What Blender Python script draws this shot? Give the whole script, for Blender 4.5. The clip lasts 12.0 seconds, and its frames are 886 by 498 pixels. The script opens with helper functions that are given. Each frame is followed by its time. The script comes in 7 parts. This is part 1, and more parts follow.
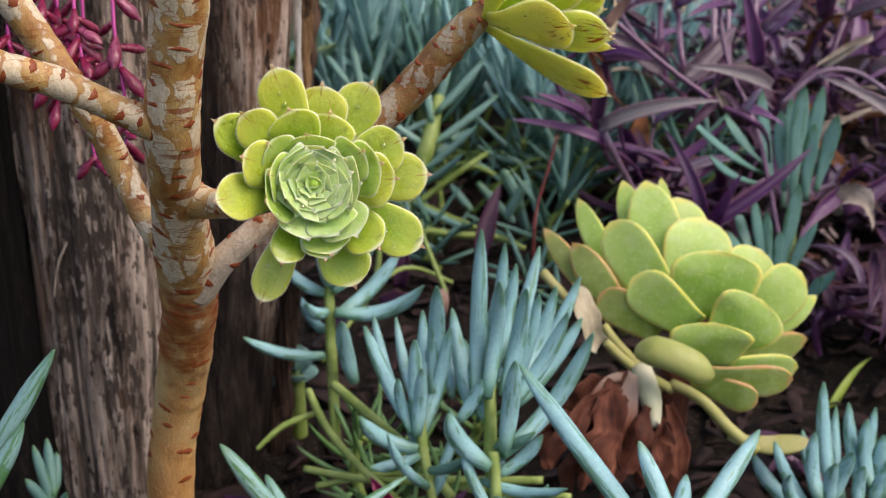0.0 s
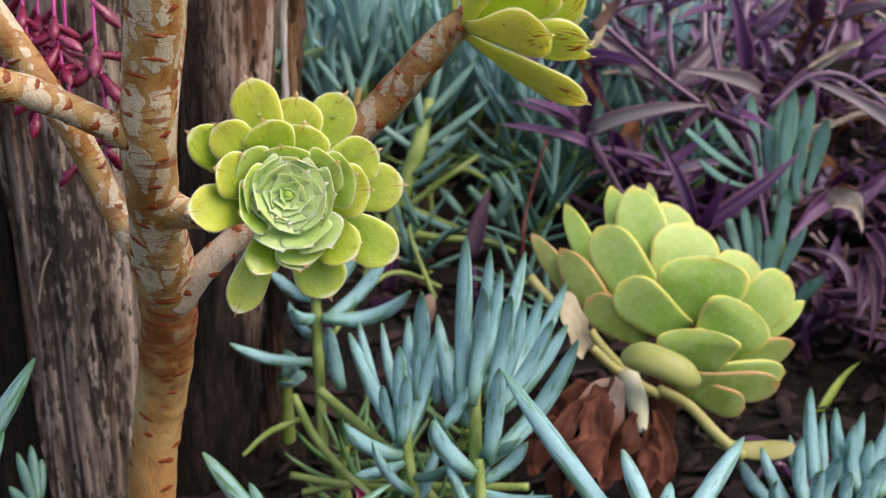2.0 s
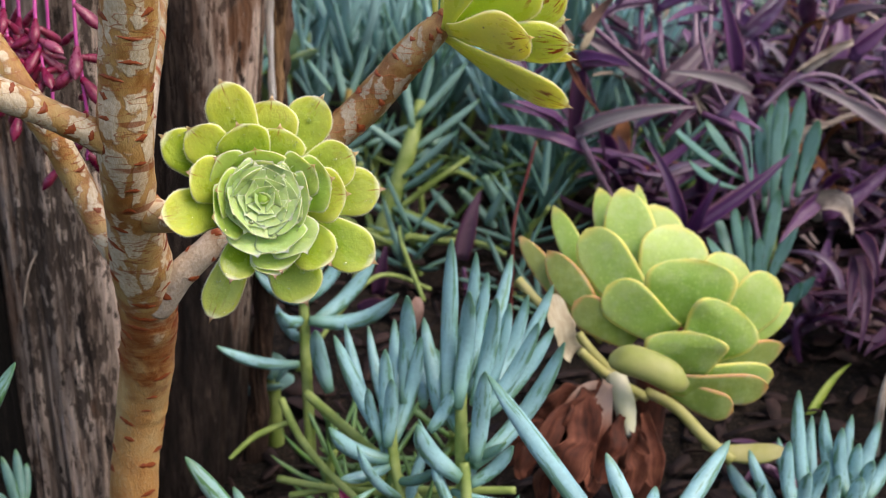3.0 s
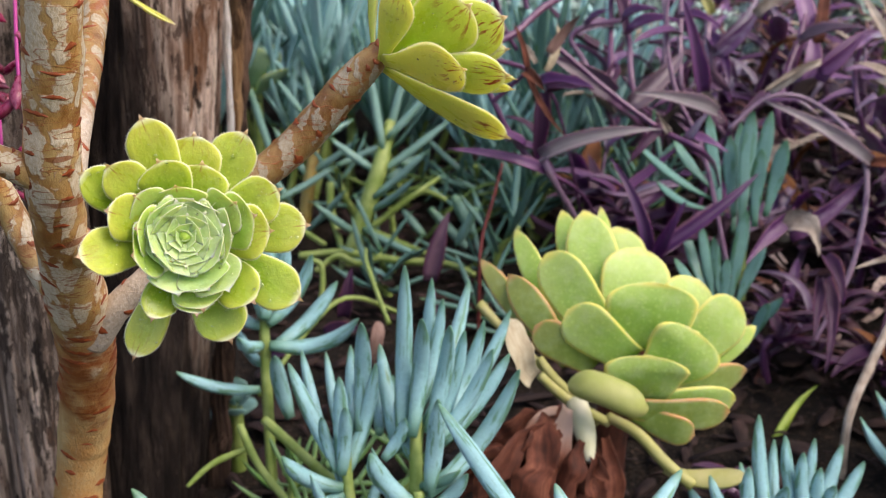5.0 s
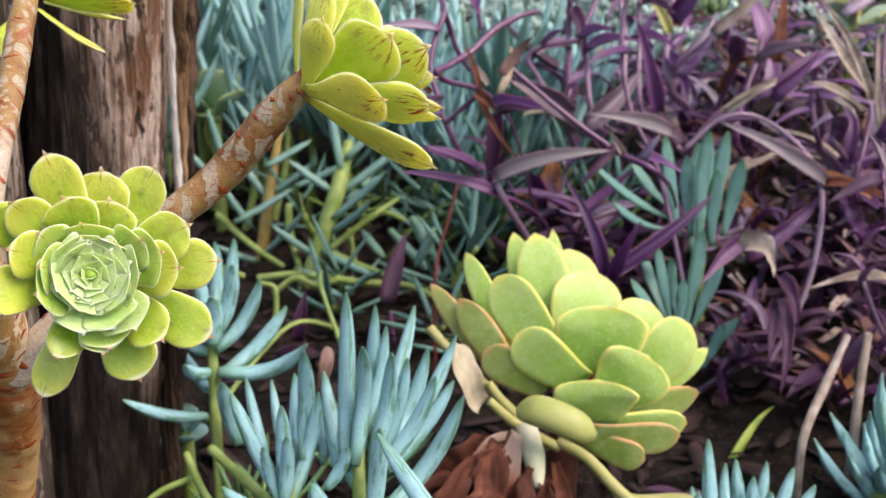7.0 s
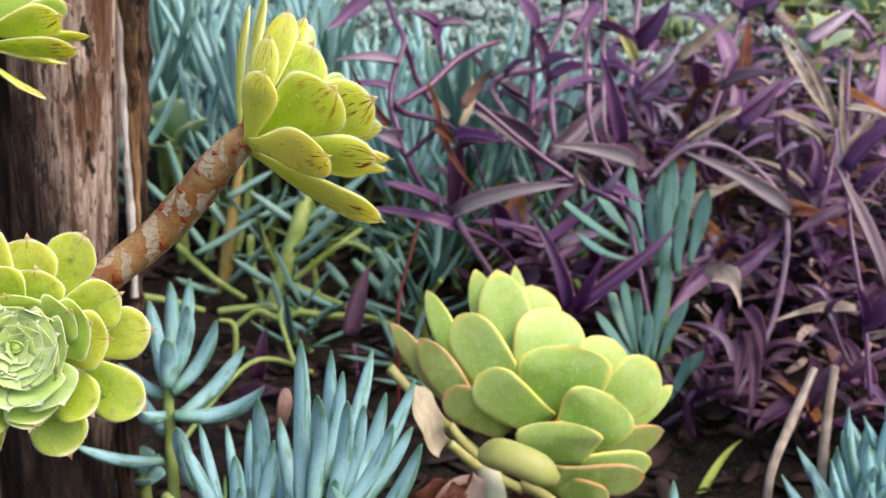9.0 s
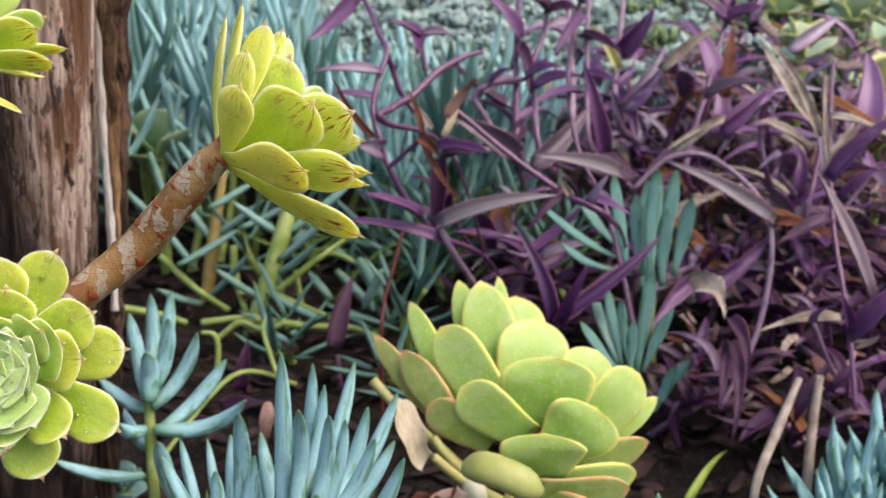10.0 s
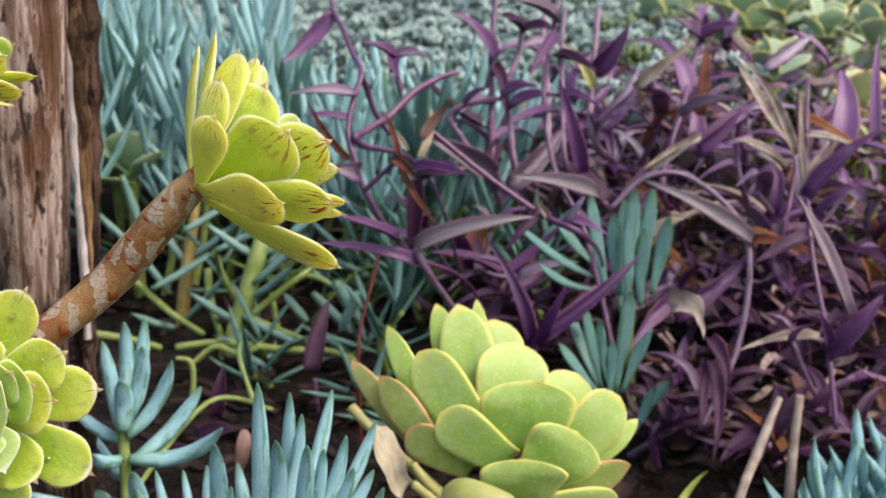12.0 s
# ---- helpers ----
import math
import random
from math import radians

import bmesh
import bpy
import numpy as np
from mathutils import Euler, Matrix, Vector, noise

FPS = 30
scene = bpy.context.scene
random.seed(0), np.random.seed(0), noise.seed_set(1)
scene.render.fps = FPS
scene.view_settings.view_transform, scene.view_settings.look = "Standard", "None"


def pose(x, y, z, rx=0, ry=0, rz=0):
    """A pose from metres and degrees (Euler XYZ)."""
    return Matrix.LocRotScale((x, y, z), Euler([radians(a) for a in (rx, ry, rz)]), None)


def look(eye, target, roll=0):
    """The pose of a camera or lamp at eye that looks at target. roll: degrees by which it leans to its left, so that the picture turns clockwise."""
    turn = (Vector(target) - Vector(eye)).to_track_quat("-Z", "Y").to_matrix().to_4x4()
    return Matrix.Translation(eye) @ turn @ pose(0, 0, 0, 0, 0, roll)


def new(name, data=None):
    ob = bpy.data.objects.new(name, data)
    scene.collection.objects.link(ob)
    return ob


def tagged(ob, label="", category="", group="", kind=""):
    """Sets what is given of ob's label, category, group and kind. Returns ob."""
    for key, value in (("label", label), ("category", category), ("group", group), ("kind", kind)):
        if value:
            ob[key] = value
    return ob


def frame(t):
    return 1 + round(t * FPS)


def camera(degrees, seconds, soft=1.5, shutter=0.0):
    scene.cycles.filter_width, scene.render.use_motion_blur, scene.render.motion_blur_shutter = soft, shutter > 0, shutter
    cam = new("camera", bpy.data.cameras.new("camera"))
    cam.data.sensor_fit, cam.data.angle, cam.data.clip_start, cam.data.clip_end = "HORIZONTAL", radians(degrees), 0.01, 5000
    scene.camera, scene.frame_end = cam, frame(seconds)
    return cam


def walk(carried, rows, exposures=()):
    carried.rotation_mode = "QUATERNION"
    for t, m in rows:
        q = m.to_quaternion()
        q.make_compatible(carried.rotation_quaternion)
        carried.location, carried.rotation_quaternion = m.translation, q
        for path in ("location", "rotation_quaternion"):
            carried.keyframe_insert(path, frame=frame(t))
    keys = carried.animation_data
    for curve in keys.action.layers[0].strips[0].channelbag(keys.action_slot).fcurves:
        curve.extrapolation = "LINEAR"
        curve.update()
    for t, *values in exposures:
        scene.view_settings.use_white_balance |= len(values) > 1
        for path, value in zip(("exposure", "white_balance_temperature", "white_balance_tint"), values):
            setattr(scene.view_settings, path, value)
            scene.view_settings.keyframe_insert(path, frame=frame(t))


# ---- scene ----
cam = camera(38.5, 12.0, soft=1.0)
cam.data.dof.use_dof, cam.data.dof.focus_distance, cam.data.dof.aperture_fstop = True, 0.515, 21.0
METRES, EYE, TILT, LEAN, TURN = 0.125, 0.56, -20.0, 0.0, 0.0
ROWS = [
    (0.0, 0.0, 0.0, 0.0, 0.0, 0.0, -0.0),
    (0.5, 0.0137, -0.0052, 0.0096, -0.03, 0.0, 0.01),
    (1.0, 0.0331, -0.0048, 0.0215, -0.06, 0.0, 0.03),
    (1.5, 0.0464, 0.003, 0.0327, -0.09, 0.01, 0.05),
    (2.0, 0.0668, 0.0191, 0.0339, -0.13, 0.01, 0.06),
    (2.5, 0.0943, 0.0323, 0.0364, -0.17, 0.0, 0.08),
    (4.5, 0.2867, 0.0793, 0.1021, -0.48, 0.45, 0.24),
    (5.0, 0.3354, 0.0886, 0.1187, -0.59, 0.61, 0.31),
    (5.5, 0.3775, 0.094, 0.1276, -0.7, 0.78, 0.37),
    (6.0, 0.4329, 0.1049, 0.1345, -0.88, 0.93, 0.42),
    (6.5, 0.4936, 0.1192, 0.1502, -1.17, 1.09, 0.56),
    (7.0, 0.5388, 0.1451, 0.1803, -1.46, 1.25, 0.69),
    (7.5, 0.5712, 0.1775, 0.2296, -1.75, 1.43, 0.84),
    (9.5, 0.647, 0.3098, 0.3484, -2.93, 2.04, 1.33),
    (10.0, 0.6619, 0.3288, 0.3618, -3.22, 2.19, 1.46),
    (10.5, 0.6796, 0.3484, 0.378, -3.51, 2.36, 1.61),
    (11.0, 0.6829, 0.3666, 0.3919, -3.79, 2.53, 1.78),
    (11.5, 0.6717, 0.3842, 0.4022, -4.05, 2.68, 1.94),
    (12.0, 0.6534, 0.4044, 0.418, -4.32, 2.84, 2.09),
]
walk(cam, [(t, pose(0, 0, EYE, TILT, LEAN, TURN) @ pose(METRES * x, METRES * y, METRES * z, 90 + pitch, roll, yaw)) for t, x, y, z, yaw, pitch, roll in ROWS], exposures=[(0.0, 0.66, 7150, 18), (2.5, 0.72, 7150, 18), (5.5, 0.94, 7150, 18), (7.5, 1.10, 7150, 19), (10.0, 1.00, 7150, 19), (12.0, 0.94, 7150, 19)])

# ---- light: soft, bright overcast sky with a weak sun ----
world = bpy.data.worlds.new("sky")
scene.world = world
world.use_nodes = True
wn = world.node_tree
wn.nodes.clear()
sky = wn.nodes.new("ShaderNodeTexSky")
sky.sky_type = 'NISHITA'
sky.sun_disc = False
SUN_ELEV, SUN_AZ = 56.0, 115.0
sky.sun_elevation = radians(SUN_ELEV)
sky.sun_rotation = radians(SUN_AZ)
sky.air_density, sky.dust_density, sky.ozone_density = 1.0, 3.0, 1.0
bg = wn.nodes.new("ShaderNodeBackground")
bg.inputs["Strength"].default_value = 0.15
wout = wn.nodes.new("ShaderNodeOutputWorld")
wn.links.new(sky.outputs["Color"], bg.inputs["Color"])
wn.links.new(bg.outputs["Background"], wout.inputs["Surface"])
sun_lamp = bpy.data.lights.new("sun", 'SUN')
sun_lamp.energy, sun_lamp.angle, sun_lamp.color = 1.2, radians(40.0), (1.0, 0.95, 0.88)
sun = new("sun", sun_lamp)
az, el = radians(SUN_AZ), radians(SUN_ELEV)
sun_from = Vector((math.sin(az) * math.cos(el), math.cos(az) * math.cos(el), math.sin(el)))
sun.matrix_world = look(sun_from * 10, (0, 0, 0))


# ---- materials ----
class Nodes:
    """A short way to write a node material."""

    def __init__(self, name):
        self.mat = bpy.data.materials.new(name)
        self.mat.use_nodes = True
        self.tree = self.mat.node_tree
        self.bsdf = self.tree.nodes["Principled BSDF"]

    def add(self, kind, operation="", use_clamp=False, data_type="", blend_type="", feature=""):
        node = self.tree.nodes.new("ShaderNode" + kind)
        if operation:
            node.operation = operation
        if use_clamp:
            node.use_clamp = True
        if data_type:
            node.data_type = data_type
        if blend_type:
            node.blend_type = blend_type
        if feature:
            node.feature = feature
        return node

    def link(self, a, b):
        self.tree.links.new(a, b)

    def value(self, socket, v):
        if isinstance(v, (int, float)):
            socket.default_value = v
        elif isinstance(v, tuple):
            socket.default_value = (*v, 1.0) if len(v) == 3 else v
        else:
            self.link(v, socket)

    def noise(self, scale, detail=4.0, stretch=(1, 1, 1), rough=0.55, coord="Object", seed=0.0):
        tc = self.add("TexCoord")
        mp = self.add("Mapping")
        mp.inputs["Scale"].default_value = stretch
        mp.inputs["Location"].default_value = (seed, seed * 0.7, seed * 1.3)
        self.link(tc.outputs[coord], mp.inputs["Vector"])
        nz = self.add("TexNoise")
        nz.inputs["Scale"].default_value, nz.inputs["Detail"].default_value, nz.inputs["Roughness"].default_value = scale, detail, rough
        self.link(mp.outputs["Vector"], nz.inputs["Vector"])
        return nz.outputs["Fac"]

    def ramp(self, fac, *stops):
        r = self.add("ValToRGB")
        while len(r.color_ramp.elements) < len(stops):
            r.color_ramp.elements.new(0.5)
        for e, (p, c) in zip(r.color_ramp.elements, stops):
            e.position = p
            e.color = (*c, 1.0) if isinstance(c, tuple) else (c, c, c, 1.0)
        self.link(fac, r.inputs["Fac"])
        return r.outputs["Color"]

    def mix(self, fac, a, b, blend='MIX'):
        m = self.add("Mix", data_type='RGBA', blend_type=blend)
        self.value(m.inputs[0], fac)
        self.value(m.inputs[6], a)
        self.value(m.inputs[7], b)
        return m.outputs[2]

    def math(self, op, a, b=0.0, clamp=False):
        m = self.add("Math", operation=op, use_clamp=clamp)
        self.value(m.inputs[0], a)
        self.value(m.inputs[1], b)
        return m.outputs[0]

    def uv(self):
        s = self.add("SeparateXYZ")
        self.link(self.add("TexCoord").outputs["UV"], s.inputs[0])
        return s.outputs[0], s.outputs[1]

    def random(self):
        return self.add("ObjectInfo").outputs["Random"]

    def random_vector(self, scale):
        """UV moved by the object's own random number, so that alike meshes differ."""
        tc = self.add("TexCoord")
        v = self.add("VectorMath", operation='ADD')
        self.link(tc.outputs["UV"], v.inputs[0])
        c = self.add("CombineXYZ")
        r = self.random()
        self.link(self.math('MULTIPLY', r, 37.0), c.inputs[0])
        self.link(self.math('MULTIPLY', r, 91.0), c.inputs[1])
        self.link(c.outputs[0], v.inputs[1])
        m = self.add("VectorMath", operation='MULTIPLY')
        self.link(v.outputs[0], m.inputs[0])
        m.inputs[1].default_value = scale
        return m.outputs[0]

    def noise_at(self, vector, scale=1.0, detail=3.0, rough=0.55):
        nz = self.add("TexNoise")
        nz.inputs["Scale"].default_value, nz.inputs["Detail"].default_value, nz.inputs["Roughness"].default_value = scale, detail, rough
        self.link(vector, nz.inputs["Vector"])
        return nz.outputs["Fac"]

    def bump(self, height, strength=0.3, distance=0.001):
        b = self.add("Bump")
        b.inputs["Strength"].default_value, b.inputs["Distance"].default_value = strength, distance
        self.link(height, b.inputs["Height"])
        self.link(b.outputs["Normal"], self.bsdf.inputs["Normal"])

    def done(self, color, rough=0.5, spec=0.5, sss=0.0, radius=(0.004, 0.004, 0.001), sheen=0.0):
        self.value(self.bsdf.inputs["Base Color"], color)
        self.value(self.bsdf.inputs["Roughness"], rough)
        self.bsdf.inputs["Specular IOR Level"].default_value = spec
        if sss:
            self.bsdf.inputs["Subsurface Weight"].default_value = sss
            self.bsdf.inputs["Subsurface Radius"].default_value = radius
            self.bsdf.inputs["Subsurface Scale"].default_value = 1.0
        return self.mat


def aeonium_mat(name, green, yellow, edge, streak=1.0, rim=0.85, soft=0.1, dots=0.16, grain=620.0, wet=0.0, brown=0.8, gloss=0.45, deep=0.005, bloom=0.0):
    n = Nodes(name)
    u, v = n.uv()
    side = n.math('ABSOLUTE', n.math('SUBTRACT', n.math('MULTIPLY', v, 2.0), 1.0))
    blot = n.noise_at(n.random_vector((2.0, 2.0, 2.0)), 1.3, 3)
    tone = n.math('ADD', n.math('ADD', n.math('MULTIPLY', n.math('POWER', u, 2.0), 0.75), n.math('MULTIPLY', n.math('MULTIPLY', side, side), 0.35)), n.math('MULTIPLY', n.math('SUBTRACT', blot, 0.5), 0.6))
    tone = n.math('ADD', tone, n.math('MULTIPLY', n.math('SUBTRACT', n.random(), 0.58), 0.6), clamp=True)
    col = n.mix(tone, green, yellow)
    speck = n.noise(grain, 2.0)
    col = n.mix(n.ramp(speck, (0.60, 0.0), (0.66, dots)), col, tuple(min(1.0, c * 1.5) for c in yellow))
    col = n.mix(n.math('MULTIPLY', n.math('MAXIMUM', n.ramp(side, (rim, 0.0), (min(1.0, rim + soft), 1.0)), n.ramp(u, (0.925, 0.0), (0.985, 1.0))), 0.85), col, edge)
    if bloom:
        dust = n.noise(95.0, 5.0, (1, 1, 1), 0.6, seed=9.0)
        col = n.mix(n.ramp(dust, (0.46, 0.0), (0.66, bloom)), col, (0.48, 0.60, 0.31))
    # red-brown strokes towards the tip
    st = n.noise_at(n.random_vector((5.0, 12.0, 1.0)), 1.0, 4, 0.65)
    mask = n.math('MULTIPLY', n.math('MULTIPLY', n.ramp(st, (0.55, 0.0), (0.565, 1.0)), n.ramp(side, (0.55, 1.0), (0.85, 0.0))), n.ramp(u, (0.70, 0.0), (0.82, 1.0)))
    keep = n.ramp(n.random(), (0.25, 0.25), (0.5, 1.0))
    mask = n.math('MULTIPLY', n.math('MULTIPLY', mask, keep), streak, clamp=True)
    tip = n.math('MULTIPLY', n.ramp(u, (0.975, 0.0), (0.995, 1.0)), brown)
    if streak:
        # a thin dark line down from the point of some leaves
        fine = n.math('MULTIPLY', n.math('MULTIPLY', n.ramp(side, (0.02, 1.0), (0.06, 0.0)), n.ramp(u, (0.84, 0.0), (0.92, 0.8))), n.ramp(n.random(), (0.3, 0.0), (0.37, 0.8)))
        tip = n.math('MAXIMUM', tip, fine)
    col = n.mix(n.math('MAXIMUM', mask, tip), col, (0.27, 0.048, 0.016))
    n.bump(n.math('ADD', n.noise(500.0, 3.0), n.math('MULTIPLY', n.noise(90.0, 2.0, seed=7.0), 1.5)), 0.34, 0.0008)
    return n.done(col, n.ramp(blot, (0.3, 0.30 - wet), (0.7, 0.46 - wet)), gloss, 0.55, (deep, deep * 0.85, deep * 0.25))


def chalk_mat(name, blue, green, rub=0.5, bare=0.575):
    """Waxy blue finger leaf: bloom rubbed off in long strokes, green at the point and the foot."""
    n = Nodes(name)
    u, v = n.uv()
    r = n.random()
    side = n.math('ABSOLUTE', n.math('SUBTRACT', n.math('MULTIPLY', v, 2.0), 1.0))
    bloom = n.noise_at(n.random_vector((2.2, 3.0, 1.0)), 1.2, 5, 0.66)
    edge = n.math('ADD', bloom, n.math('MULTIPLY', n.math('SUBTRACT', side, 0.6), 0.10))
    worn = n.math('MULTIPLY', n.ramp(edge, (bare, 0.0), (bare + 0.05, 1.0)), rub)
    tipg = n.math('MULTIPLY', n.ramp(u, (0.86, 0.0), (0.97, 1.0)), 0.75)
    low = n.math('MULTIPLY', n.ramp(u, (0.0, 1.0), (0.30, 0.0)), 0.7)
    col = n.mix(n.math('MULTIPLY', r, 0.55), blue, tuple(c * 0.66 for c in blue))
    col = n.mix(n.noise(60.0, 3.0), col, tuple(min(1, c * 1.28) for c in blue))
    dust = n.noise(420.0, 3.0, (1, 1, 1), 0.6, seed=4.0)
    col = n.mix(n.ramp(dust, (0.45, 0.0), (0.7, 0.22)), col, tuple(min(1, c * 1.7) for c in blue))
    col = n.mix(n.math('MAXIMUM', n.math('MAXIMUM', worn, low), tipg), col, green)
    n.bump(n.math('ADD', n.noise(260.0, 3.0), n.math('MULTIPLY', bloom, 0.8)), 0.2, 0.0008)
    return n.done(col, n.ramp(bloom, (0.4, 0.52), (0.62, 0.33)), 0.4, 0.12, (0.003, 0.004, 0.003))


def purple_mat(name, a, b, grey, amount, dead, shine=0.0):
    n = Nodes(name)
    u, v = n.uv()
    blot = n.noise_at(n.random_vector((3.0, 1.5, 1.0)), 1.4, 4)
    lines = n.noise_at(n.random_vector((1.2, 30.0, 1.0)), 1.0, 2)
    col = n.mix(blot, a, b)
    sheen = n.math('MULTIPLY', n.ramp(n.math('ADD', n.random(), n.math('MULTIPLY', n.math('SUBTRACT', blot, 0.5), 0.8)), (1.0 - amount, 0.0), (1.25 - amount, 1.0)), 0.9)
    side = n.math('ABSOLUTE', n.math('SUBTRACT', n.math('MULTIPLY', v, 2.0), 1.0))
    col = n.mix(n.math('MULTIPLY', sheen, n.ramp(side, (0.35, 1.0), (0.8, 0.25))), col, grey)
    col = n.mix(n.math('MULTIPLY', n.ramp(side, (0.82, 0.0), (0.95, 0.6)), n.ramp(blot, (0.4, 0.3), (0.6, 1.0))), col, (0.15, 0.045, 0.04))
    col = n.mix(n.ramp(lines, (0.45, 0.0), (0.7, 0.35)), col, tuple(c * 0.6 for c in a))
    tip = n.math('MULTIPLY', n.ramp(n.math('ADD', u, n.math('MULTIPLY', blot, 0.3)), (1.06, 0.0), (1.13, 1.0)), dead)
    col = n.mix(tip, col, (0.30, 0.15, 0.055))
    n.bump(lines, 0.2, 0.0006)
    return n.done(col, n.ramp(blot, (0.3, 0.30 - shine), (0.7, 0.50 - shine)), 0.42 + shine, 0.1, (0.004, 0.002, 0.004))


def bark_mat(name="aeonium_bark", cream=0.0, old=None, deep=1.0, pale_to=0.0, cells=85.0, tone=1.0):
    """Succulent stem: cream islands in an amber net, thin brown lines; old: where along the stem the amber old bark begins; pale_to: how far from its foot it is bleached."""
    n = Nodes(name)
    u, v = n.uv()
    patch = n.noise(105.0, 4.0, (1, 1, 0.8), 0.5)
    fine = n.noise(700.0, 4.0, (1, 1, 0.6), 0.65, seed=3.0)
    tc = n.add("TexCoord")
    mp = n.add("Mapping")
    mp.inputs["Scale"].default_value = (1.0, 1.0, 0.30)
    n.link(tc.outputs["Object"], mp.inputs["Vector"])
    warp = n.add("TexNoise")
    warp.inputs["Scale"].default_value = 150.0
    warp.inputs["Detail"].default_value = 4.0
    n.link(tc.outputs["Object"], warp.inputs["Vector"])
    bent = n.add("VectorMath", operation='MULTIPLY_ADD')
    n.link(warp.outputs["Color"], bent.inputs[0])
    bent.inputs[1].default_value = (0.0085, 0.0085, 0.0075)
    n.link(mp.outputs["Vector"], bent.inputs[2])
    cell = n.add("TexVoronoi", feature='F1')
    crack = n.add("TexVoronoi", feature='DISTANCE_TO_EDGE')
    for node in (cell, crack):
        node.inputs["Scale"].default_value = cells
        n.link(bent.outputs[0], node.inputs["Vector"])
    chance = n.add("SeparateXYZ")
    n.link(cell.outputs["Color"], chance.inputs[0])
    island = n.math('ADD', crack.outputs["Distance"], n.math('MULTIPLY', n.math('SUBTRACT', patch, 0.5), 0.55))
    island = n.math('ADD', island, n.math('MULTIPLY', n.math('SUBTRACT', fine, 0.5), 0.05))
    island = n.math('ADD', island, n.math('MULTIPLY', n.math('SUBTRACT', chance.outputs[0], 0.5), 0.10))
    tan = n.ramp(n.noise(75.0, 5.0, (1, 1, 0.7), 0.6, seed=6.0), (0.36, (0.29 * deep, 0.125 * deep, 0.030 * deep)), (0.48, (0.42 * deep, 0.235 * deep, 0.072 * deep)), (0.62, (0.50 * deep, 0.34 * deep, 0.13 * deep)))
    pale = n.ramp(fine, (0.3, (0.48 * tone, 0.365 * tone, 0.20 * tone)), (0.5, (0.61 * tone, 0.525 * tone, 0.365 * tone)), (0.7, (0.71 * tone, 0.65 * tone, 0.50 * tone)))
    col = n.mix(n.ramp(island, (0.07 + cream, 0.0), (0.098 + cream, 0.5), (0.135 + cream, 0.92)), tan, pale)
    # rust along the borders of the islands, and thin wandering rings
    col = n.mix(n.ramp(island, (0.055 + cream, 0.0), (0.083 + cream, 0.4), (0.10 + cream, 0.4), (0.122 + cream, 0.0)), col, (0.30, 0.10, 0.025))
    rings = n.noise(70.0, 3.0, (0.35, 0.35, 2.0), 0.5, seed=8.0)
    col = n.mix(n.ramp(rings, (0.488, 0.0), (0.497, 0.8), (0.503, 0.8), (0.512, 0.0)), col, (0.31, 0.095, 0.025))
    col = n.mix(n.ramp(rings, (0.635, 0.0), (0.66, 0.8)), col, (0.27, 0.075, 0.02))
    if pale_to:
        near = n.math('ADD', u, n.math('MULTIPLY', n.math('SUBTRACT', patch, 0.5), 0.5))
        bleached = n.ramp(fine, (0.3, (0.36, 0.29, 0.21)), (0.55, (0.50, 0.43, 0.34)), (0.75, (0.62, 0.56, 0.47)))
        col = n.mix(n.ramp(n.math('MULTIPLY', near, 0.5), (pale_to * 0.5 - 0.05, 0.9), (pale_to * 0.5 + 0.05, 0.0)), col, bleached)
    if old:
        amber = n.ramp(n.noise(34.0, 4.0, (1, 1, 0.6), seed=2.0), (0.36, (0.38, 0.165, 0.045)), (0.5, (0.48, 0.265, 0.088)), (0.66, (0.55, 0.385, 0.17)))
        amber = n.mix(n.ramp(fine, (0.5, 0.0), (0.7, 0.35)), amber, (0.52, 0.43, 0.25))
        where = n.math('ADD', u, n.math('MULTIPLY', n.math('SUBTRACT', patch, 0.5), 1.2))
        far = n.math('MULTIPLY', where, 0.2)
        col = n.mix(n.ramp(far, (old * 0.2, 0.0), (old * 0.2 + 0.07, 1.0)), col, amber)
        lines = n.noise(190.0, 4.0, (0.4, 0.4, 1.5), 0.6, seed=18.0)
        band = n.ramp(far, (old * 0.2, 0.0), (old * 0.2 + 0.05, 1.0), (old * 0.2 + 0.11, 1.0), (old * 0.2 + 0.17, 0.0))
        col = n.mix(n.math('MULTIPLY', band, n.ramp(lines, (0.36, 0.35), (0.57, 1.0))), col, (0.27, 0.078, 0.018))
    relief = n.ramp(island, (0.06 + cream, 0.0), (0.14 + cream, 0.22))
    ridge = n.ramp(rings, (0.485, 0.0), (0.5, 0.12), (0.515, 0.0))
    n.bump(n.math('ADD', n.math('MULTIPLY', fine, 0.6), n.math('ADD', n.math('MULTIPLY', patch, 0.5), n.math('ADD', relief, ridge))), 0.6, 0.0013)
    return n.done(col, n.ramp(patch, (0.4, 0.34), (0.6, 0.5)), 0.5)


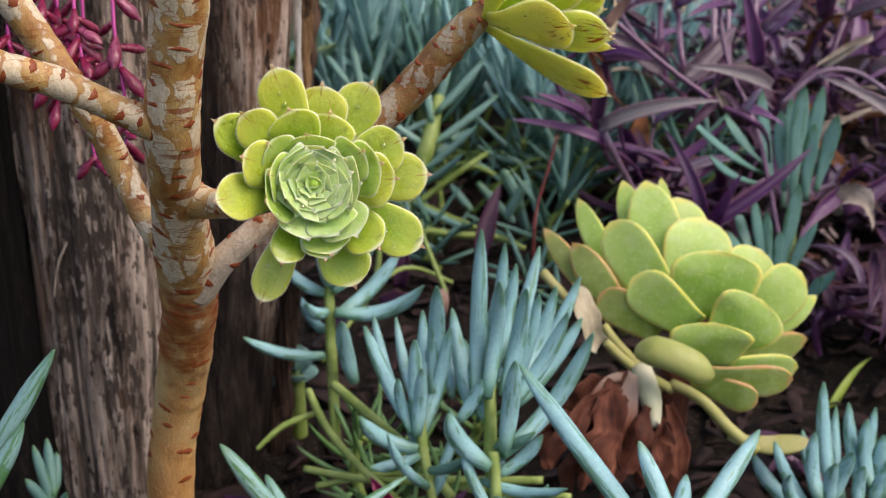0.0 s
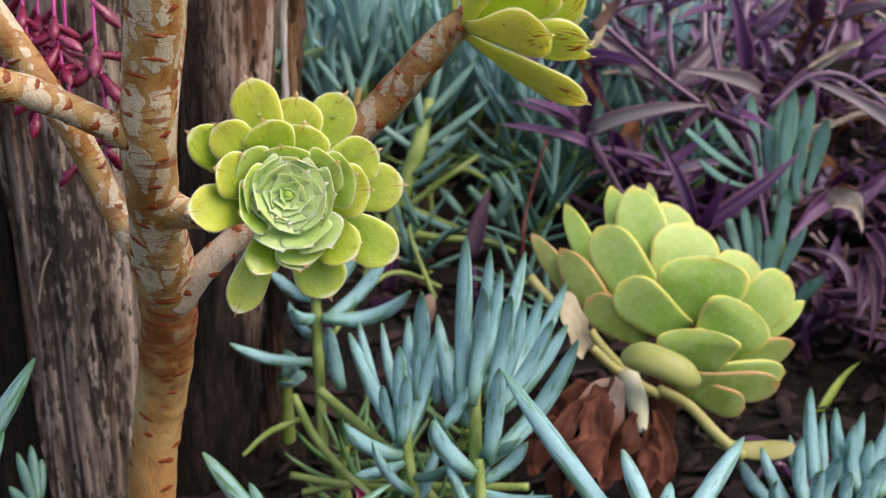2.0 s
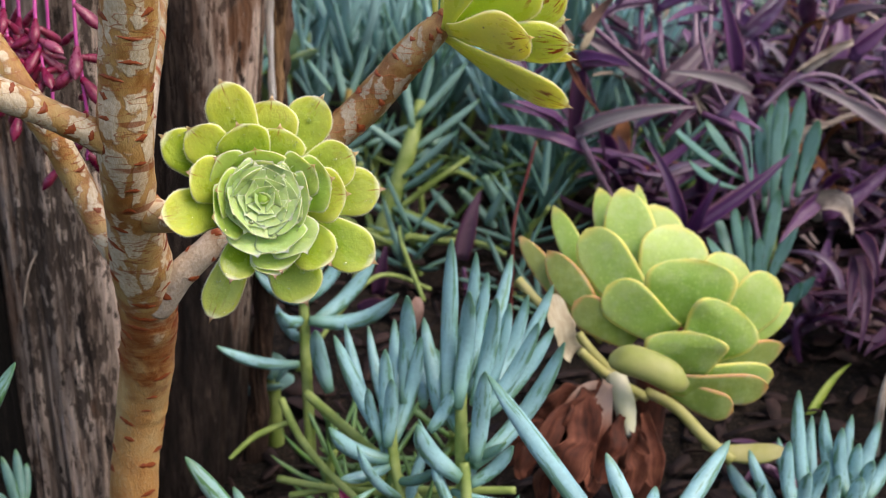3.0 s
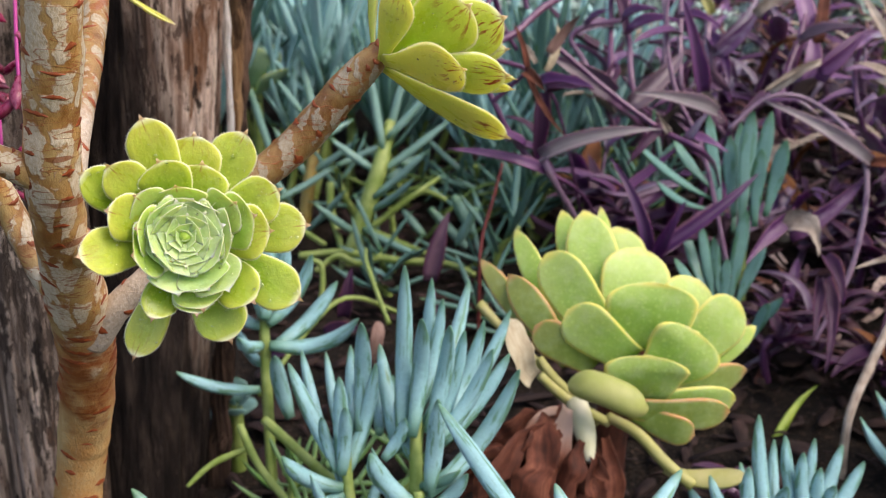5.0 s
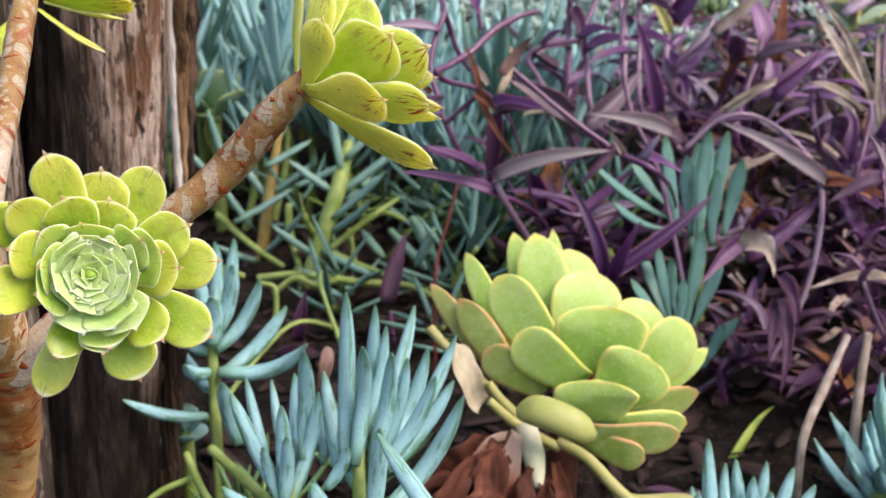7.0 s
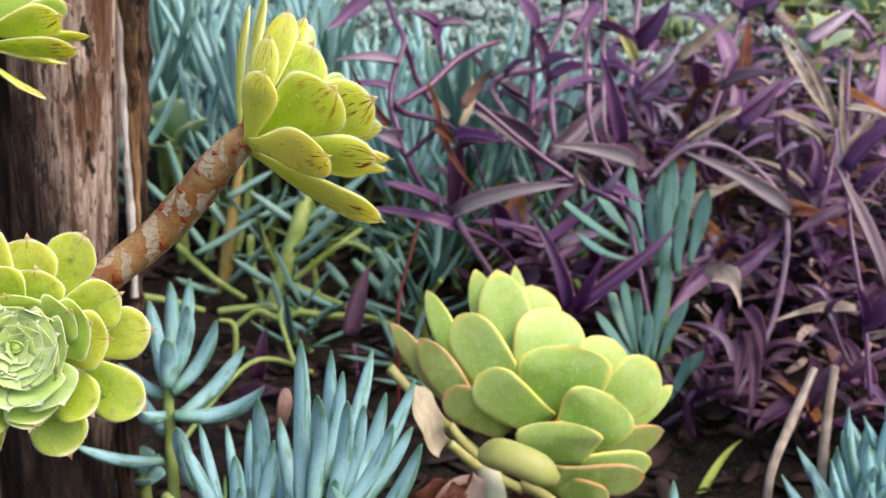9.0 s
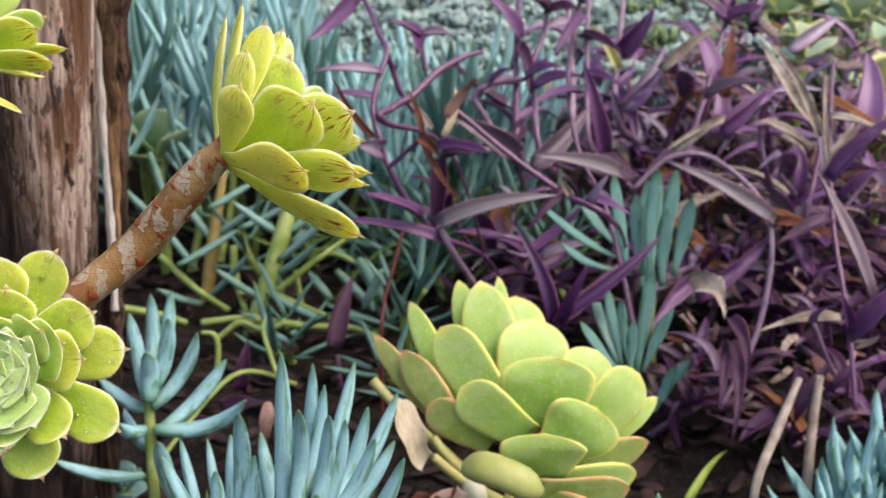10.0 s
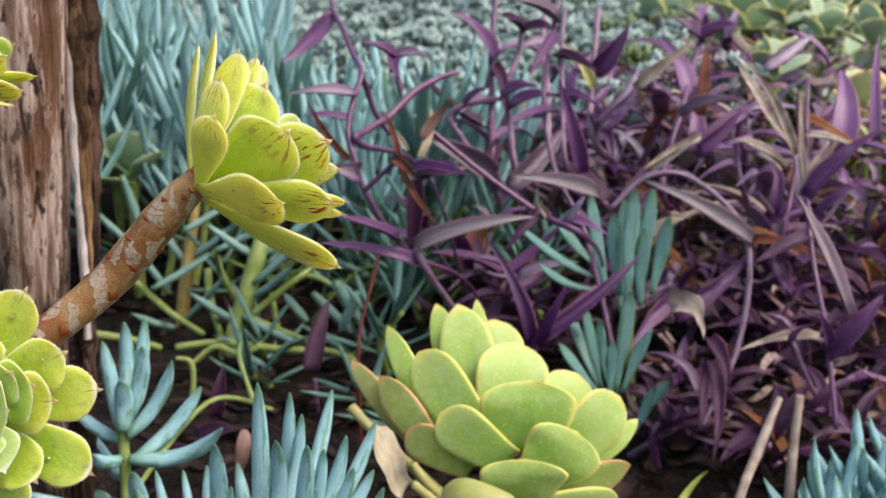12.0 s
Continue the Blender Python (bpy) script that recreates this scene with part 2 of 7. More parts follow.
def wood_mat(name, light, dark, stain, flakes=0.5, damp=0.38, bark=None, rust=0.0):
    """bark: oblique line; left of and below it shade is painted in as a dark bark tone; past it the wood is bare."""
    n = Nodes(name)
    grain = n.noise(90.0, 6.0, (1, 1, 0.05), 0.65)
    wide = n.noise(11.0, 5.0, (1, 1, 0.4), 0.6, seed=5.0)
    flake = n.noise(210.0, 6.0, (1, 1, 0.24), 0.68, seed=11.0)
    big = n.noise(26.0, 4.0, (1, 1, 0.3), 0.6, seed=21.0)
    col = n.ramp(grain, (0.32, tuple(c * 0.4 for c in dark)), (0.44, dark), (0.56, light), (0.75, tuple(min(1, c * 1.4) for c in light)))
    split = n.noise(75.0, 4.0, (1, 1, 0.018), 0.6, seed=41.0)
    col = n.mix(n.ramp(split, (0.36, 0.9), (0.42, 0.0)), col, tuple(c * 0.3 for c in dark))
    where = n.math('ADD', flake, n.math('MULTIPLY', n.math('SUBTRACT', big, 0.5), 0.7))
    col = n.mix(n.ramp(where, (flakes - 0.02, 0.92), (flakes + 0.012, 0.0)), col, tuple(c * 0.35 for c in dark))
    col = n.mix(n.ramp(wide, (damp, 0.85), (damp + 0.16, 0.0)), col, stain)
    if rust:
        spot = n.noise(24.0, 6.0, (1, 1, 0.30), 0.68, seed=51.0)
        col = n.mix(n.ramp(spot, (0.54, 0.0), (0.60, rust)), col, (0.25, 0.115, 0.055))
        pit = n.noise(60.0, 4.0, (1, 1, 0.35), 0.6, seed=61.0)
        col = n.mix(n.ramp(pit, (0.63, 0.0), (0.66, 0.95)), col, tuple(c * 0.12 for c in dark))
    if bark:
        xyz = n.add("SeparateXYZ")
        n.link(n.add("TexCoord").outputs["Object"], xyz.inputs[0])
        line = n.math('ADD', xyz.outputs[0], n.math('MULTIPLY', xyz.outputs[2], 0.117))
        line = n.math('ADD', line, n.math('MULTIPLY', n.math('SUBTRACT', n.noise(42.0, 5.0, (1, 1, 0.12), 0.65, seed=31.0), 0.5), 0.10))
        shaded_rind = n.ramp(n.noise(70.0, 6.0, (1, 1, 0.22), 0.65, seed=14.0), (0.36, (0.010, 0.007, 0.006)), (0.52, (0.030, 0.021, 0.017)), (0.68, (0.09, 0.065, 0.05)))
        col = n.mix(n.ramp(line, (bark - 0.022, 1.0), (bark + 0.022, 0.0)), col, shaded_rind)
    n.bump(n.math('ADD', n.math('ADD', grain, n.ramp(split, (0.36, 0.0), (0.44, 1.0))), n.math('MULTIPLY', where, 1.6)), 1.0, 0.009)
    return n.done(col, 0.85, 0.2)


def soil_mat():
    n = Nodes("soil")
    a = n.noise(40.0, 6.0)
    b = n.noise(260.0, 5.0, seed=4.0)
    col = n.ramp(a, (0.35, (0.007, 0.006, 0.005)), (0.55, (0.016, 0.012, 0.009)), (0.75, (0.036, 0.026, 0.019)))
    col = n.mix(n.ramp(b, (0.55, 0.0), (0.72, 0.7)), col, (0.10, 0.065, 0.045))
    n.bump(n.math('ADD', a, b), 0.9, 0.01)
    return n.done(col, 0.95, 0.15)


def plain_mat(name, a, b, scale=40.0, rough=0.5, spec=0.4, sss=0.0, stretch=(1, 1, 1)):
    n = Nodes(name)
    x = n.noise(scale, 4.0, stretch)
    col = n.mix(n.ramp(x, (0.35, 0.0), (0.65, 1.0)), a, b)
    col = n.mix(n.math('MULTIPLY', n.random(), 0.35), col, tuple(c * 0.55 for c in a))
    n.bump(x, 0.3, 0.001)
    return n.done(col, rough, spec, sss)


def dry_mat(name, dark, mid, light, foot=None):
    """Dead leaf: veined along its length, patchy; foot: the paler colour of its lower part."""
    n = Nodes(name)
    veins = n.noise_at(n.random_vector((1.5, 9.0, 1.0)), 1.0, 5, 0.65)
    blot = n.noise(55.0, 4.0)
    col = n.ramp(n.math('ADD', n.math('MULTIPLY', veins, 0.45), n.math('MULTIPLY', blot, 0.55)), (0.36, dark), (0.5, mid), (0.64, light))
    col = n.mix(n.math('MULTIPLY', n.random(), 0.5), col, dark)
    if foot:
        reach = n.math('ADD', n.uv()[0], n.math('MULTIPLY', n.math('SUBTRACT', blot, 0.5), 0.5))
        col = n.mix(n.ramp(reach, (0.22, 0.9), (0.55, 0.0)), col, foot)
    n.bump(n.math('ADD', veins, blot), 0.5, 0.0015)
    return n.done(col, 0.75, 0.25)


def water_mat():
    """A thin bead of water: clear, with a bright gloss towards its rim."""
    n = Nodes("water")
    clear = n.add("BsdfTransparent")
    gloss = n.add("BsdfGlossy")
    gloss.inputs["Roughness"].default_value = 0.06
    fres = n.add("Fresnel")
    fres.inputs["IOR"].default_value = 1.5
    both = n.add("MixShader")
    n.link(n.math('ADD', n.math('MULTIPLY', fres.outputs[0], 0.8), 0.06), both.inputs[0])
    n.link(clear.outputs[0], both.inputs[1])
    n.link(gloss.outputs[0], both.inputs[2])
    n.link(both.outputs[0], n.tree.nodes["Material Output"].inputs["Surface"])
    return n.mat


M_AEO = aeonium_mat("aeonium_leaf", (0.25, 0.40, 0.03), (0.56, 0.60, 0.10), (0.88, 0.89, 0.54), 0.18, 0.92, 0.08, 0.15, 620.0, 0.08)
# lime and yellow leaves: light passing through them is put into lighter colours
M_AEO_LIME = aeonium_mat("aeonium_lime_leaf", (0.35, 0.52, 0.04), (0.60, 0.66, 0.12), (0.80, 0.80, 0.44), 1.0, 0.90, 0.09, 0.12, 620.0, 0.08, deep=0.007)
M_AEO_YELLOW_LIT = aeonium_mat("aeonium_yellow_lit_leaf", (0.52, 0.61, 0.08), (0.74, 0.72, 0.17), (0.82, 0.78, 0.42), 1.0, 0.91, 0.08, 0.12, 620.0, 0.08, deep=0.007)
M_AEO_MID = aeonium_mat("aeonium_middle_leaf", (0.28, 0.46, 0.06), (0.47, 0.61, 0.16), (0.82, 0.88, 0.54), 0.12, 0.91, 0.08)
M_AEO_IN = aeonium_mat("aeonium_inner_leaf", (0.36, 0.56, 0.16), (0.50, 0.67, 0.27), (0.78, 0.86, 0.54), 0.0, 0.92, 0.07, 0.15, 620.0, 0.08, 0.15, bloom=0.15)
M_BIG = aeonium_mat("pale_rosette_leaf", (0.24, 0.425, 0.075), (0.44, 0.575, 0.185), (0.64, 0.58, 0.15), 0.0, 0.86, 0.10, 0.3, 420.0, -0.12, 0.0, 0.35, bloom=0.34)
M_BIG_OLD = aeonium_mat("pale_rosette_old_leaf", (0.21, 0.31, 0.065), (0.33, 0.37, 0.12), (0.58, 0.29, 0.15), 0.0, 0.78, 0.18, 0.2, 420.0, -0.12, 0.3, 0.35, bloom=0.25)
M_CHALK = chalk_mat("chalk_leaf", (0.218, 0.42, 0.445), (0.07, 0.19, 0.07), 0.75, 0.525)
M_CHALK_TEAL = chalk_mat("chalk_leaf_teal", (0.115, 0.265, 0.235), (0.05, 0.16, 0.06), 0.8, 0.54)
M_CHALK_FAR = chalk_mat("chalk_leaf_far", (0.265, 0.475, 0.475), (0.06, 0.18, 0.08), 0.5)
M_CHALK_LOOSE = chalk_mat("chalk_leaf_loose", (0.135, 0.26, 0.225), (0.06, 0.16, 0.06), 0.6)
M_CHALK_GREEN = chalk_mat("chalk_leaf_green", (0.075, 0.175, 0.15), (0.06, 0.16, 0.04), 0.7)
M_CHALK_LIME = chalk_mat("chalk_leaf_lime", (0.095, 0.20, 0.085), (0.10, 0.21, 0.035), 0.8, 0.5)
M_CHALK_RUBBED = chalk_mat("chalk_leaf_rubbed", (0.20, 0.37, 0.34), (0.065, 0.19, 0.05), 0.9, 0.49)
M_CHALK_STEM = plain_mat("chalk_stem", (0.17, 0.26, 0.05), (0.32, 0.41, 0.13), 60.0, 0.5, 0.4, 0.1)
M_RUNNER = plain_mat("green_runner", (0.07, 0.15, 0.035), (0.17, 0.27, 0.06), 60.0, 0.5, 0.4, 0.1)
M_AMBER = plain_mat("amber_stem", (0.26, 0.17, 0.04), (0.40, 0.33, 0.10), 60.0, 0.5, 0.4, 0.1)
M_PURPLE = purple_mat("purple_leaf", (0.052, 0.013, 0.056), (0.125, 0.045, 0.145), (0.24, 0.20, 0.25), 0.42, 0.9, -0.05)
M_MAUVE = purple_mat("mauve_leaf", (0.115, 0.042, 0.125), (0.22, 0.118, 0.25), (0.36, 0.335, 0.385), 0.5, 0.9)
# deep purple leaves, and the shaded copy for low near shoots
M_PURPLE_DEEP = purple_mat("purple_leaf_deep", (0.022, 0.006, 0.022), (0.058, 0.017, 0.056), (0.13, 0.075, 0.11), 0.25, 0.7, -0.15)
M_GREYED = purple_mat("greyed_purple_leaf", (0.075, 0.042, 0.068), (0.135, 0.105, 0.13), (0.20, 0.19, 0.195), 0.6, 0.9)
M_VIOLET = purple_mat("violet_leaf", (0.026, 0.006, 0.046), (0.066, 0.014, 0.082), (0.11, 0.04, 0.12), 0.15, 0.2)
M_PURPLE_STEM = purple_mat("purple_stem", (0.075, 0.022, 0.072), (0.145, 0.055, 0.135), (0.25, 0.17, 0.23), 0.45, 0.0, 0.08)
M_MAGENTA = purple_mat("magenta_leaf", (0.13, 0.004, 0.024), (0.30, 0.012, 0.075), (0.36, 0.10, 0.17), 0.2, 0.0, 0.1)
M_MAGENTA_STEM = plain_mat("magenta_stem", (0.45, 0.03, 0.24), (0.55, 0.08, 0.32), 60.0, 0.4)
M_DRY = dry_mat("dry_leaf", (0.03, 0.010, 0.006), (0.105, 0.030, 0.016), (0.22, 0.08, 0.045))
M_STRAW = dry_mat("straw_leaf", (0.15, 0.11, 0.085), (0.34, 0.29, 0.235), (0.54, 0.49, 0.42))
M_YELLOW = plain_mat("yellow_stalk", (0.33, 0.34, 0.09), (0.44, 0.42, 0.19), 50.0, 0.5, 0.4, 0.1)
M_PLUMP = plain_mat("plump_leaf", (0.30, 0.35, 0.09), (0.40, 0.42, 0.15), 70.0, 0.5, 0.35, 0.2)
M_PALE = plain_mat("pale_stub", (0.50, 0.52, 0.33), (0.66, 0.66, 0.52), 50.0, 0.6, 0.3)
M_STRAP = dry_mat("dry_strap", (0.06, 0.018, 0.010), (0.17, 0.055, 0.030), (0.30, 0.13, 0.085), (0.40, 0.29, 0.235))
M_LIME_BLADE = plain_mat("lime_blade", (0.22, 0.36, 0.04), (0.36, 0.46, 0.08), 60.0, 0.45, 0.4, 0.1)
M_LITTER = dry_mat("litter", (0.009, 0.005, 0.005), (0.024, 0.013, 0.011), (0.065, 0.036, 0.030))
M_RED = plain_mat("red_stalk", (0.11, 0.02, 0.02), (0.19, 0.04, 0.035), 60.0, 0.5)
M_PINK = dry_mat("pink_leaf", (0.25, 0.20, 0.13), (0.37, 0.33, 0.225), (0.48, 0.45, 0.335))
M_RIBBON = dry_mat("pink_ribbon", (0.11, 0.06, 0.05), (0.22, 0.14, 0.115), (0.36, 0.26, 0.22))
M_SILVER = plain_mat("silver_leaf", (0.24, 0.37, 0.33), (0.45, 0.58, 0.53), 30.0, 0.7, 0.3)
M_GREEN = plain_mat("green_leaf", (0.09, 0.15, 0.07), (0.20, 0.28, 0.13), 20.0, 0.6, 0.3)
M_ORANGE = dry_mat("rust_leaf", (0.09, 0.03, 0.012), (0.24, 0.09, 0.03), (0.38, 0.19, 0.08))
M_ROUND = aeonium_mat("round_leaf", (0.25, 0.38, 0.25), (0.36, 0.47, 0.30), (0.78, 0.68, 0.32), 0.0, 0.84, 0.1, 0.2, 300.0, -0.1, 0.0, 0.3)
M_ROUND_WARM = aeonium_mat("warm_round_leaf", (0.36, 0.44, 0.24), (0.50, 0.50, 0.28), (0.80, 0.52, 0.22), 0.0, 0.78, 0.16, 0.2, 300.0, -0.1, 0.0, 0.3)
M_ROUND_GREY = aeonium_mat("grey_round_leaf", (0.19, 0.32, 0.19), (0.27, 0.38, 0.22), (0.40, 0.44, 0.22), 0.0, 0.9, 0.1, 0.2, 300.0, -0.1, 0.0, 0.3)
M_ROUND_BLUE = chalk_mat("blue_round_leaf", (0.15, 0.29, 0.27), (0.07, 0.17, 0.09), 0.4)
M_SCAR = plain_mat("leaf_scar", (0.31, 0.075, 0.018), (0.21, 0.042, 0.013), 700.0, 0.5, 0.4)
M_BARK = bark_mat("aeonium_branch_bark", 0.015)
M_BARK_STEM = bark_mat("aeonium_stem_bark", 0.022, 1.95)
M_BARK_RED = bark_mat("aeonium_red_bark", 0.08, None, 0.68, 0.50, 115.0, 0.62)
M_WOOD = wood_mat("post_wood_grey", (0.68, 0.555, 0.46), (0.21, 0.158, 0.125), (0.075, 0.052, 0.040), 0.482, 0.34, rust=0.35)
# its bark line paints in the shade on the left and foot
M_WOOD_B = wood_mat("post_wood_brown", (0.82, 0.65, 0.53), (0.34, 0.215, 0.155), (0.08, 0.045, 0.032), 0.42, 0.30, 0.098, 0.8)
M_WOOD_E = wood_mat("post_wood_silver", (0.86, 0.79, 0.70), (0.50, 0.42, 0.34), (0.16, 0.11, 0.08), 0.36, 0.28)
M_WOOD_F = wood_mat("post_wood_amber", (0.58, 0.36, 0.18), (0.24, 0.12, 0.05), (0.05, 0.028, 0.015), 0.44, 0.36)
M_WOOD_D = wood_mat("post_wood_sliver", (0.20, 0.12, 0.08), (0.07, 0.04, 0.027), (0.02, 0.012, 0.008), 0.42, 0.36)
# near-black wood: the shade on the left post is put into its colour
M_WOOD_C = wood_mat("post_wood_shaded", (0.014, 0.011, 0.009), (0.006, 0.005, 0.004), (0.003, 0.0025, 0.002))
def bits_mat():
    """Small dry leaf pieces, each of its own colour."""
    n = Nodes("dry_bits")
    own = n.add("NewGeometry").outputs["Random Per Island"]
    col = n.ramp(own, (0.0, (0.035, 0.012, 0.012)), (0.3, (0.09, 0.035, 0.05)), (0.55, (0.16, 0.06, 0.035)), (0.75, (0.20, 0.12, 0.14)), (0.9, (0.36, 0.28, 0.24)))
    grain = n.noise(160.0, 4.0)
    col = n.mix(n.ramp(grain, (0.4, 0.5), (0.65, 0.0)), col, (0.04, 0.018, 0.016))
    n.bump(grain, 0.4, 0.001)
    return n.done(col, 0.6, 0.35)


M_BITS = bits_mat()
M_SOIL = soil_mat()
M_WATER = water_mat()

# ---- building helpers ----
def thing(name, at, label, category, group="", kind=""):
    """An empty at the thing's base, which carries its parts."""
    ob = new(name)
    ob.empty_display_size = 0.02
    ob.location = at
    return tagged(ob, label, category, group, kind)


def mesh_of(name, verts, faces, uvs=None, mat=None, smooth=True):
    me = bpy.data.meshes.new(name)
    me.from_pydata([tuple(v) for v in verts], [], faces)
    if uvs is not None:
        layer = me.uv_layers.new(name="UVMap")
        idx = np.zeros(len(me.loops), dtype=np.int32)
        me.loops.foreach_get("vertex_index", idx)
        layer.data.foreach_set("uv", np.asarray(uvs, dtype=np.float32)[idx].ravel())
    if smooth:
        me.polygons.foreach_set("use_smooth", [True] * len(me.polygons))
    if mat:
        me.materials.append(mat)
    me.update()
    return me


def part(name, me, parent, m=None, label=""):
    """Links a mesh as one part under a thing or a part; m: its pose in the world."""
    ob = new(name, me)
    ob.parent = parent
    at = Vector(parent.location)
    if parent.parent:
        at = at + Vector(parent.parent.location)
    m = m if m is not None else Matrix.Translation(at)
    ob.matrix_basis = Matrix.Translation(-at) @ m
    if label:
        ob["label"] = label
    return ob


def V(*a):
    return Vector(a[0]) if len(a) == 1 else Vector(a)


def spat(u):
    """Spoon-shaped leaf: narrow foot, widest past the middle, round end."""
    if u < 0.66:
        s = u / 0.66
        return 0.38 + 0.62 * s * s * (3 - 2 * s)
    return max(0.0, 1 - ((u - 0.66) / 0.34) ** 2.2) ** 1.0


def spoon(u):
    """Like spat, with a rounder end."""
    if u < 0.66:
        return spat(u)
    return max(0.0, 1 - ((u - 0.66) / 0.34) ** 2.4) ** 0.72


def obovate(u):
    """Aeonium leaf: narrow foot, broad shoulders, round end."""
    if u < 0.74:
        s = u / 0.74
        return 0.30 + 0.70 * s * s * (3 - 2 * s)
    return max(0.0, 1 - ((u - 0.74) / 0.26) ** 2.1) ** 0.72


def pointed(u):
    """Rosette leaf: broad shoulders that draw in to a short point."""
    if u < 0.74:
        s = u / 0.74
        return 0.42 + 0.58 * s * s * (3 - 2 * s)
    return max(0.0, 1 - ((u - 0.74) / 0.26) ** 2.2) ** 0.75


def ogive(u):
    """Broad leaf that draws in to a sharp tip."""
    if u < 0.6:
        s = u / 0.6
        return 0.45 + 0.55 * s * s * (3 - 2 * s)
    return max(0.0, 1 - ((u - 0.6) / 0.4) ** 1.7) ** 0.85


def oval(u):
    if u < 0.66:
        s = u / 0.66
        return 0.50 + 0.50 * s * s * (3 - 2 * s)
    return max(0.0, 1 - ((u - 0.66) / 0.34) ** 2.3) ** 0.5


def finger(u):
    """Chalk stick: slim foot, even sides, short blunt point."""
    if u < 0.35:
        return 0.60 + 0.40 * math.sin(u / 0.35 * math.pi / 2)
    return 1.0 if u < 0.56 else max(0.0, 1 - ((u - 0.56) / 0.44) ** 2.0) ** 0.62


def lance(u):
    if u < 0.22:
        return 0.75 + 0.25 * u / 0.22
    return max(0.0, 1 - ((u - 0.22) / 0.78) ** 1.5) ** 0.9


def capsule(u):
    return max(0.0, 1 - (1 - min(1.0, u / 0.25)) ** 2.5 * 0.6) * max(0.0, 1 - max(0.0, (u - 0.7) / 0.3) ** 2.4) ** 0.5


def leaf_parts(base, ctrl, tip, face, w, t, prof, cup=0.0, fold=0.0, nu=10, nv=10, cilia=0.0, wave=0.0, mucro=0.0, seed=0, crumple=0.0, plain=1.0):
    """Vertices, faces and UVs of a solid leaf along a curved spine; face: the way that its upper side looks."""
    base, ctrl, tip, face = V(base), V(ctrl), V(tip), V(face)
    rng = random.Random(seed)
    verts, faces, uvs = [], [], []
    us = [1 - (1 - i / nu) ** 1.45 for i in range(nu)] + ([0.995] if mucro else [0.992])
    ring = [(math.cos(2 * math.pi * k / nv), math.copysign(abs(math.sin(2 * math.pi * k / nv)) ** plain, math.sin(2 * math.pi * k / nv)) if k % (nv // 2) else 0.0) for k in range(nv)]
    rim = []
    ph = rng.random() * 6
    for u in us:
        c = base * (1 - u) ** 2 + ctrl * (2 * u * (1 - u)) + tip * u * u
        d = ((ctrl - base) * (1 - u) + (tip - ctrl) * u)
        d = d.normalized() if d.length > 1e-9 else (tip - base).normalized()
        s = d.cross(face)
        s = s.normalized() if s.length > 1e-6 else d.orthogonal().normalized()
        up = s.cross(d)
        hw = w * 0.5 * prof(u)
        ht = t * 0.5 * (0.35 + 0.65 * prof(u)) * min(1.0, 0.25 + (1 - u) * 3.0)
        off = math.sin(u * 9 + ph) * wave * w
        for cx, sx in ring:
            verts.append(c + s * (hw * cx) + up * (ht * sx + cup * hw * cx * cx + fold * hw * abs(cx) + off * cx))
            uvs.append((u, (cx + 1) / 2))
        rim.append((c + s * hw + up * (cup * hw + fold * hw + off), s, d, c - s * hw + up * (cup * hw + fold * hw - off), u))
    n = len(us)
    for i in range(n - 1):
        for k in range(nv):
            a, b = i * nv + k, i * nv + (k + 1) % nv
            faces.append((a, b, b + nv, a + nv))
    verts.append(tip + (tip - ctrl).normalized() * mucro)
    uvs.append((1.0, 0.5))
    end = len(verts) - 1
    for k in range(nv):
        faces.append(((n - 1) * nv + k, (n - 1) * nv + (k + 1) % nv, end))
    faces.append(tuple(range(nv - 1, -1, -1)))
    if crumple:
        verts = [q + V((noise.noise(q * 48 + V((seed, 0, 0))), noise.noise(q * 48 + V((0, seed, 9))), noise.noise(q * 48 + V((5, 0, seed))))) * crumple + V((noise.noise(q * 150 + V((seed, 3, 0))), noise.noise(q * 150 + V((7, seed, 0))), noise.noise(q * 150 + V((0, 1, seed))))) * crumple * 0.18 for q in verts]
    if cilia:
        for i in range(n - 1):
            if rim[i + 1][4] < 0.35:
                continue
            for right in (True, False):
                p0 = rim[i][0] if right else rim[i][3]
                p1 = rim[i + 1][0] if right else rim[i + 1][3]
                out = rim[i][1] * (1 if right else -1) + rim[i][2] * 0.7
                m = max(1, int((p1 - p0).length / 0.0008))
                for j in range(m):
                    p = p0.lerp(p1, (j + rng.random() * 0.6) / m)
                    q = (p1 - p0).normalized() * 0.00021
                    z = rim[i][1].cross(rim[i][2]) * 0.00026
                    tipp = p + out.normalized() * cilia * rng.uniform(0.6, 1.2)
                    o = len(verts)
                    verts += [p - q, p + q, p + z, tipp]
                    uvs += [(rim[i][4], 1.0)] * 4
                    faces += [(o, o + 1, o + 3), (o + 1, o + 2, o + 3), (o + 2, o, o + 3)]
    return verts, faces, uvs


def leaf_part(name, parent, mat, base, ctrl, tip, face, w, t, prof, label="", **more):
    o = V(base)
    v, f, uv = leaf_parts((0, 0, 0), V(ctrl) - o, V(tip) - o, face, w, t, prof, **more)
    return part(name, mesh_of(name, v, f, uv, mat), parent, Matrix.Translation(o), label)


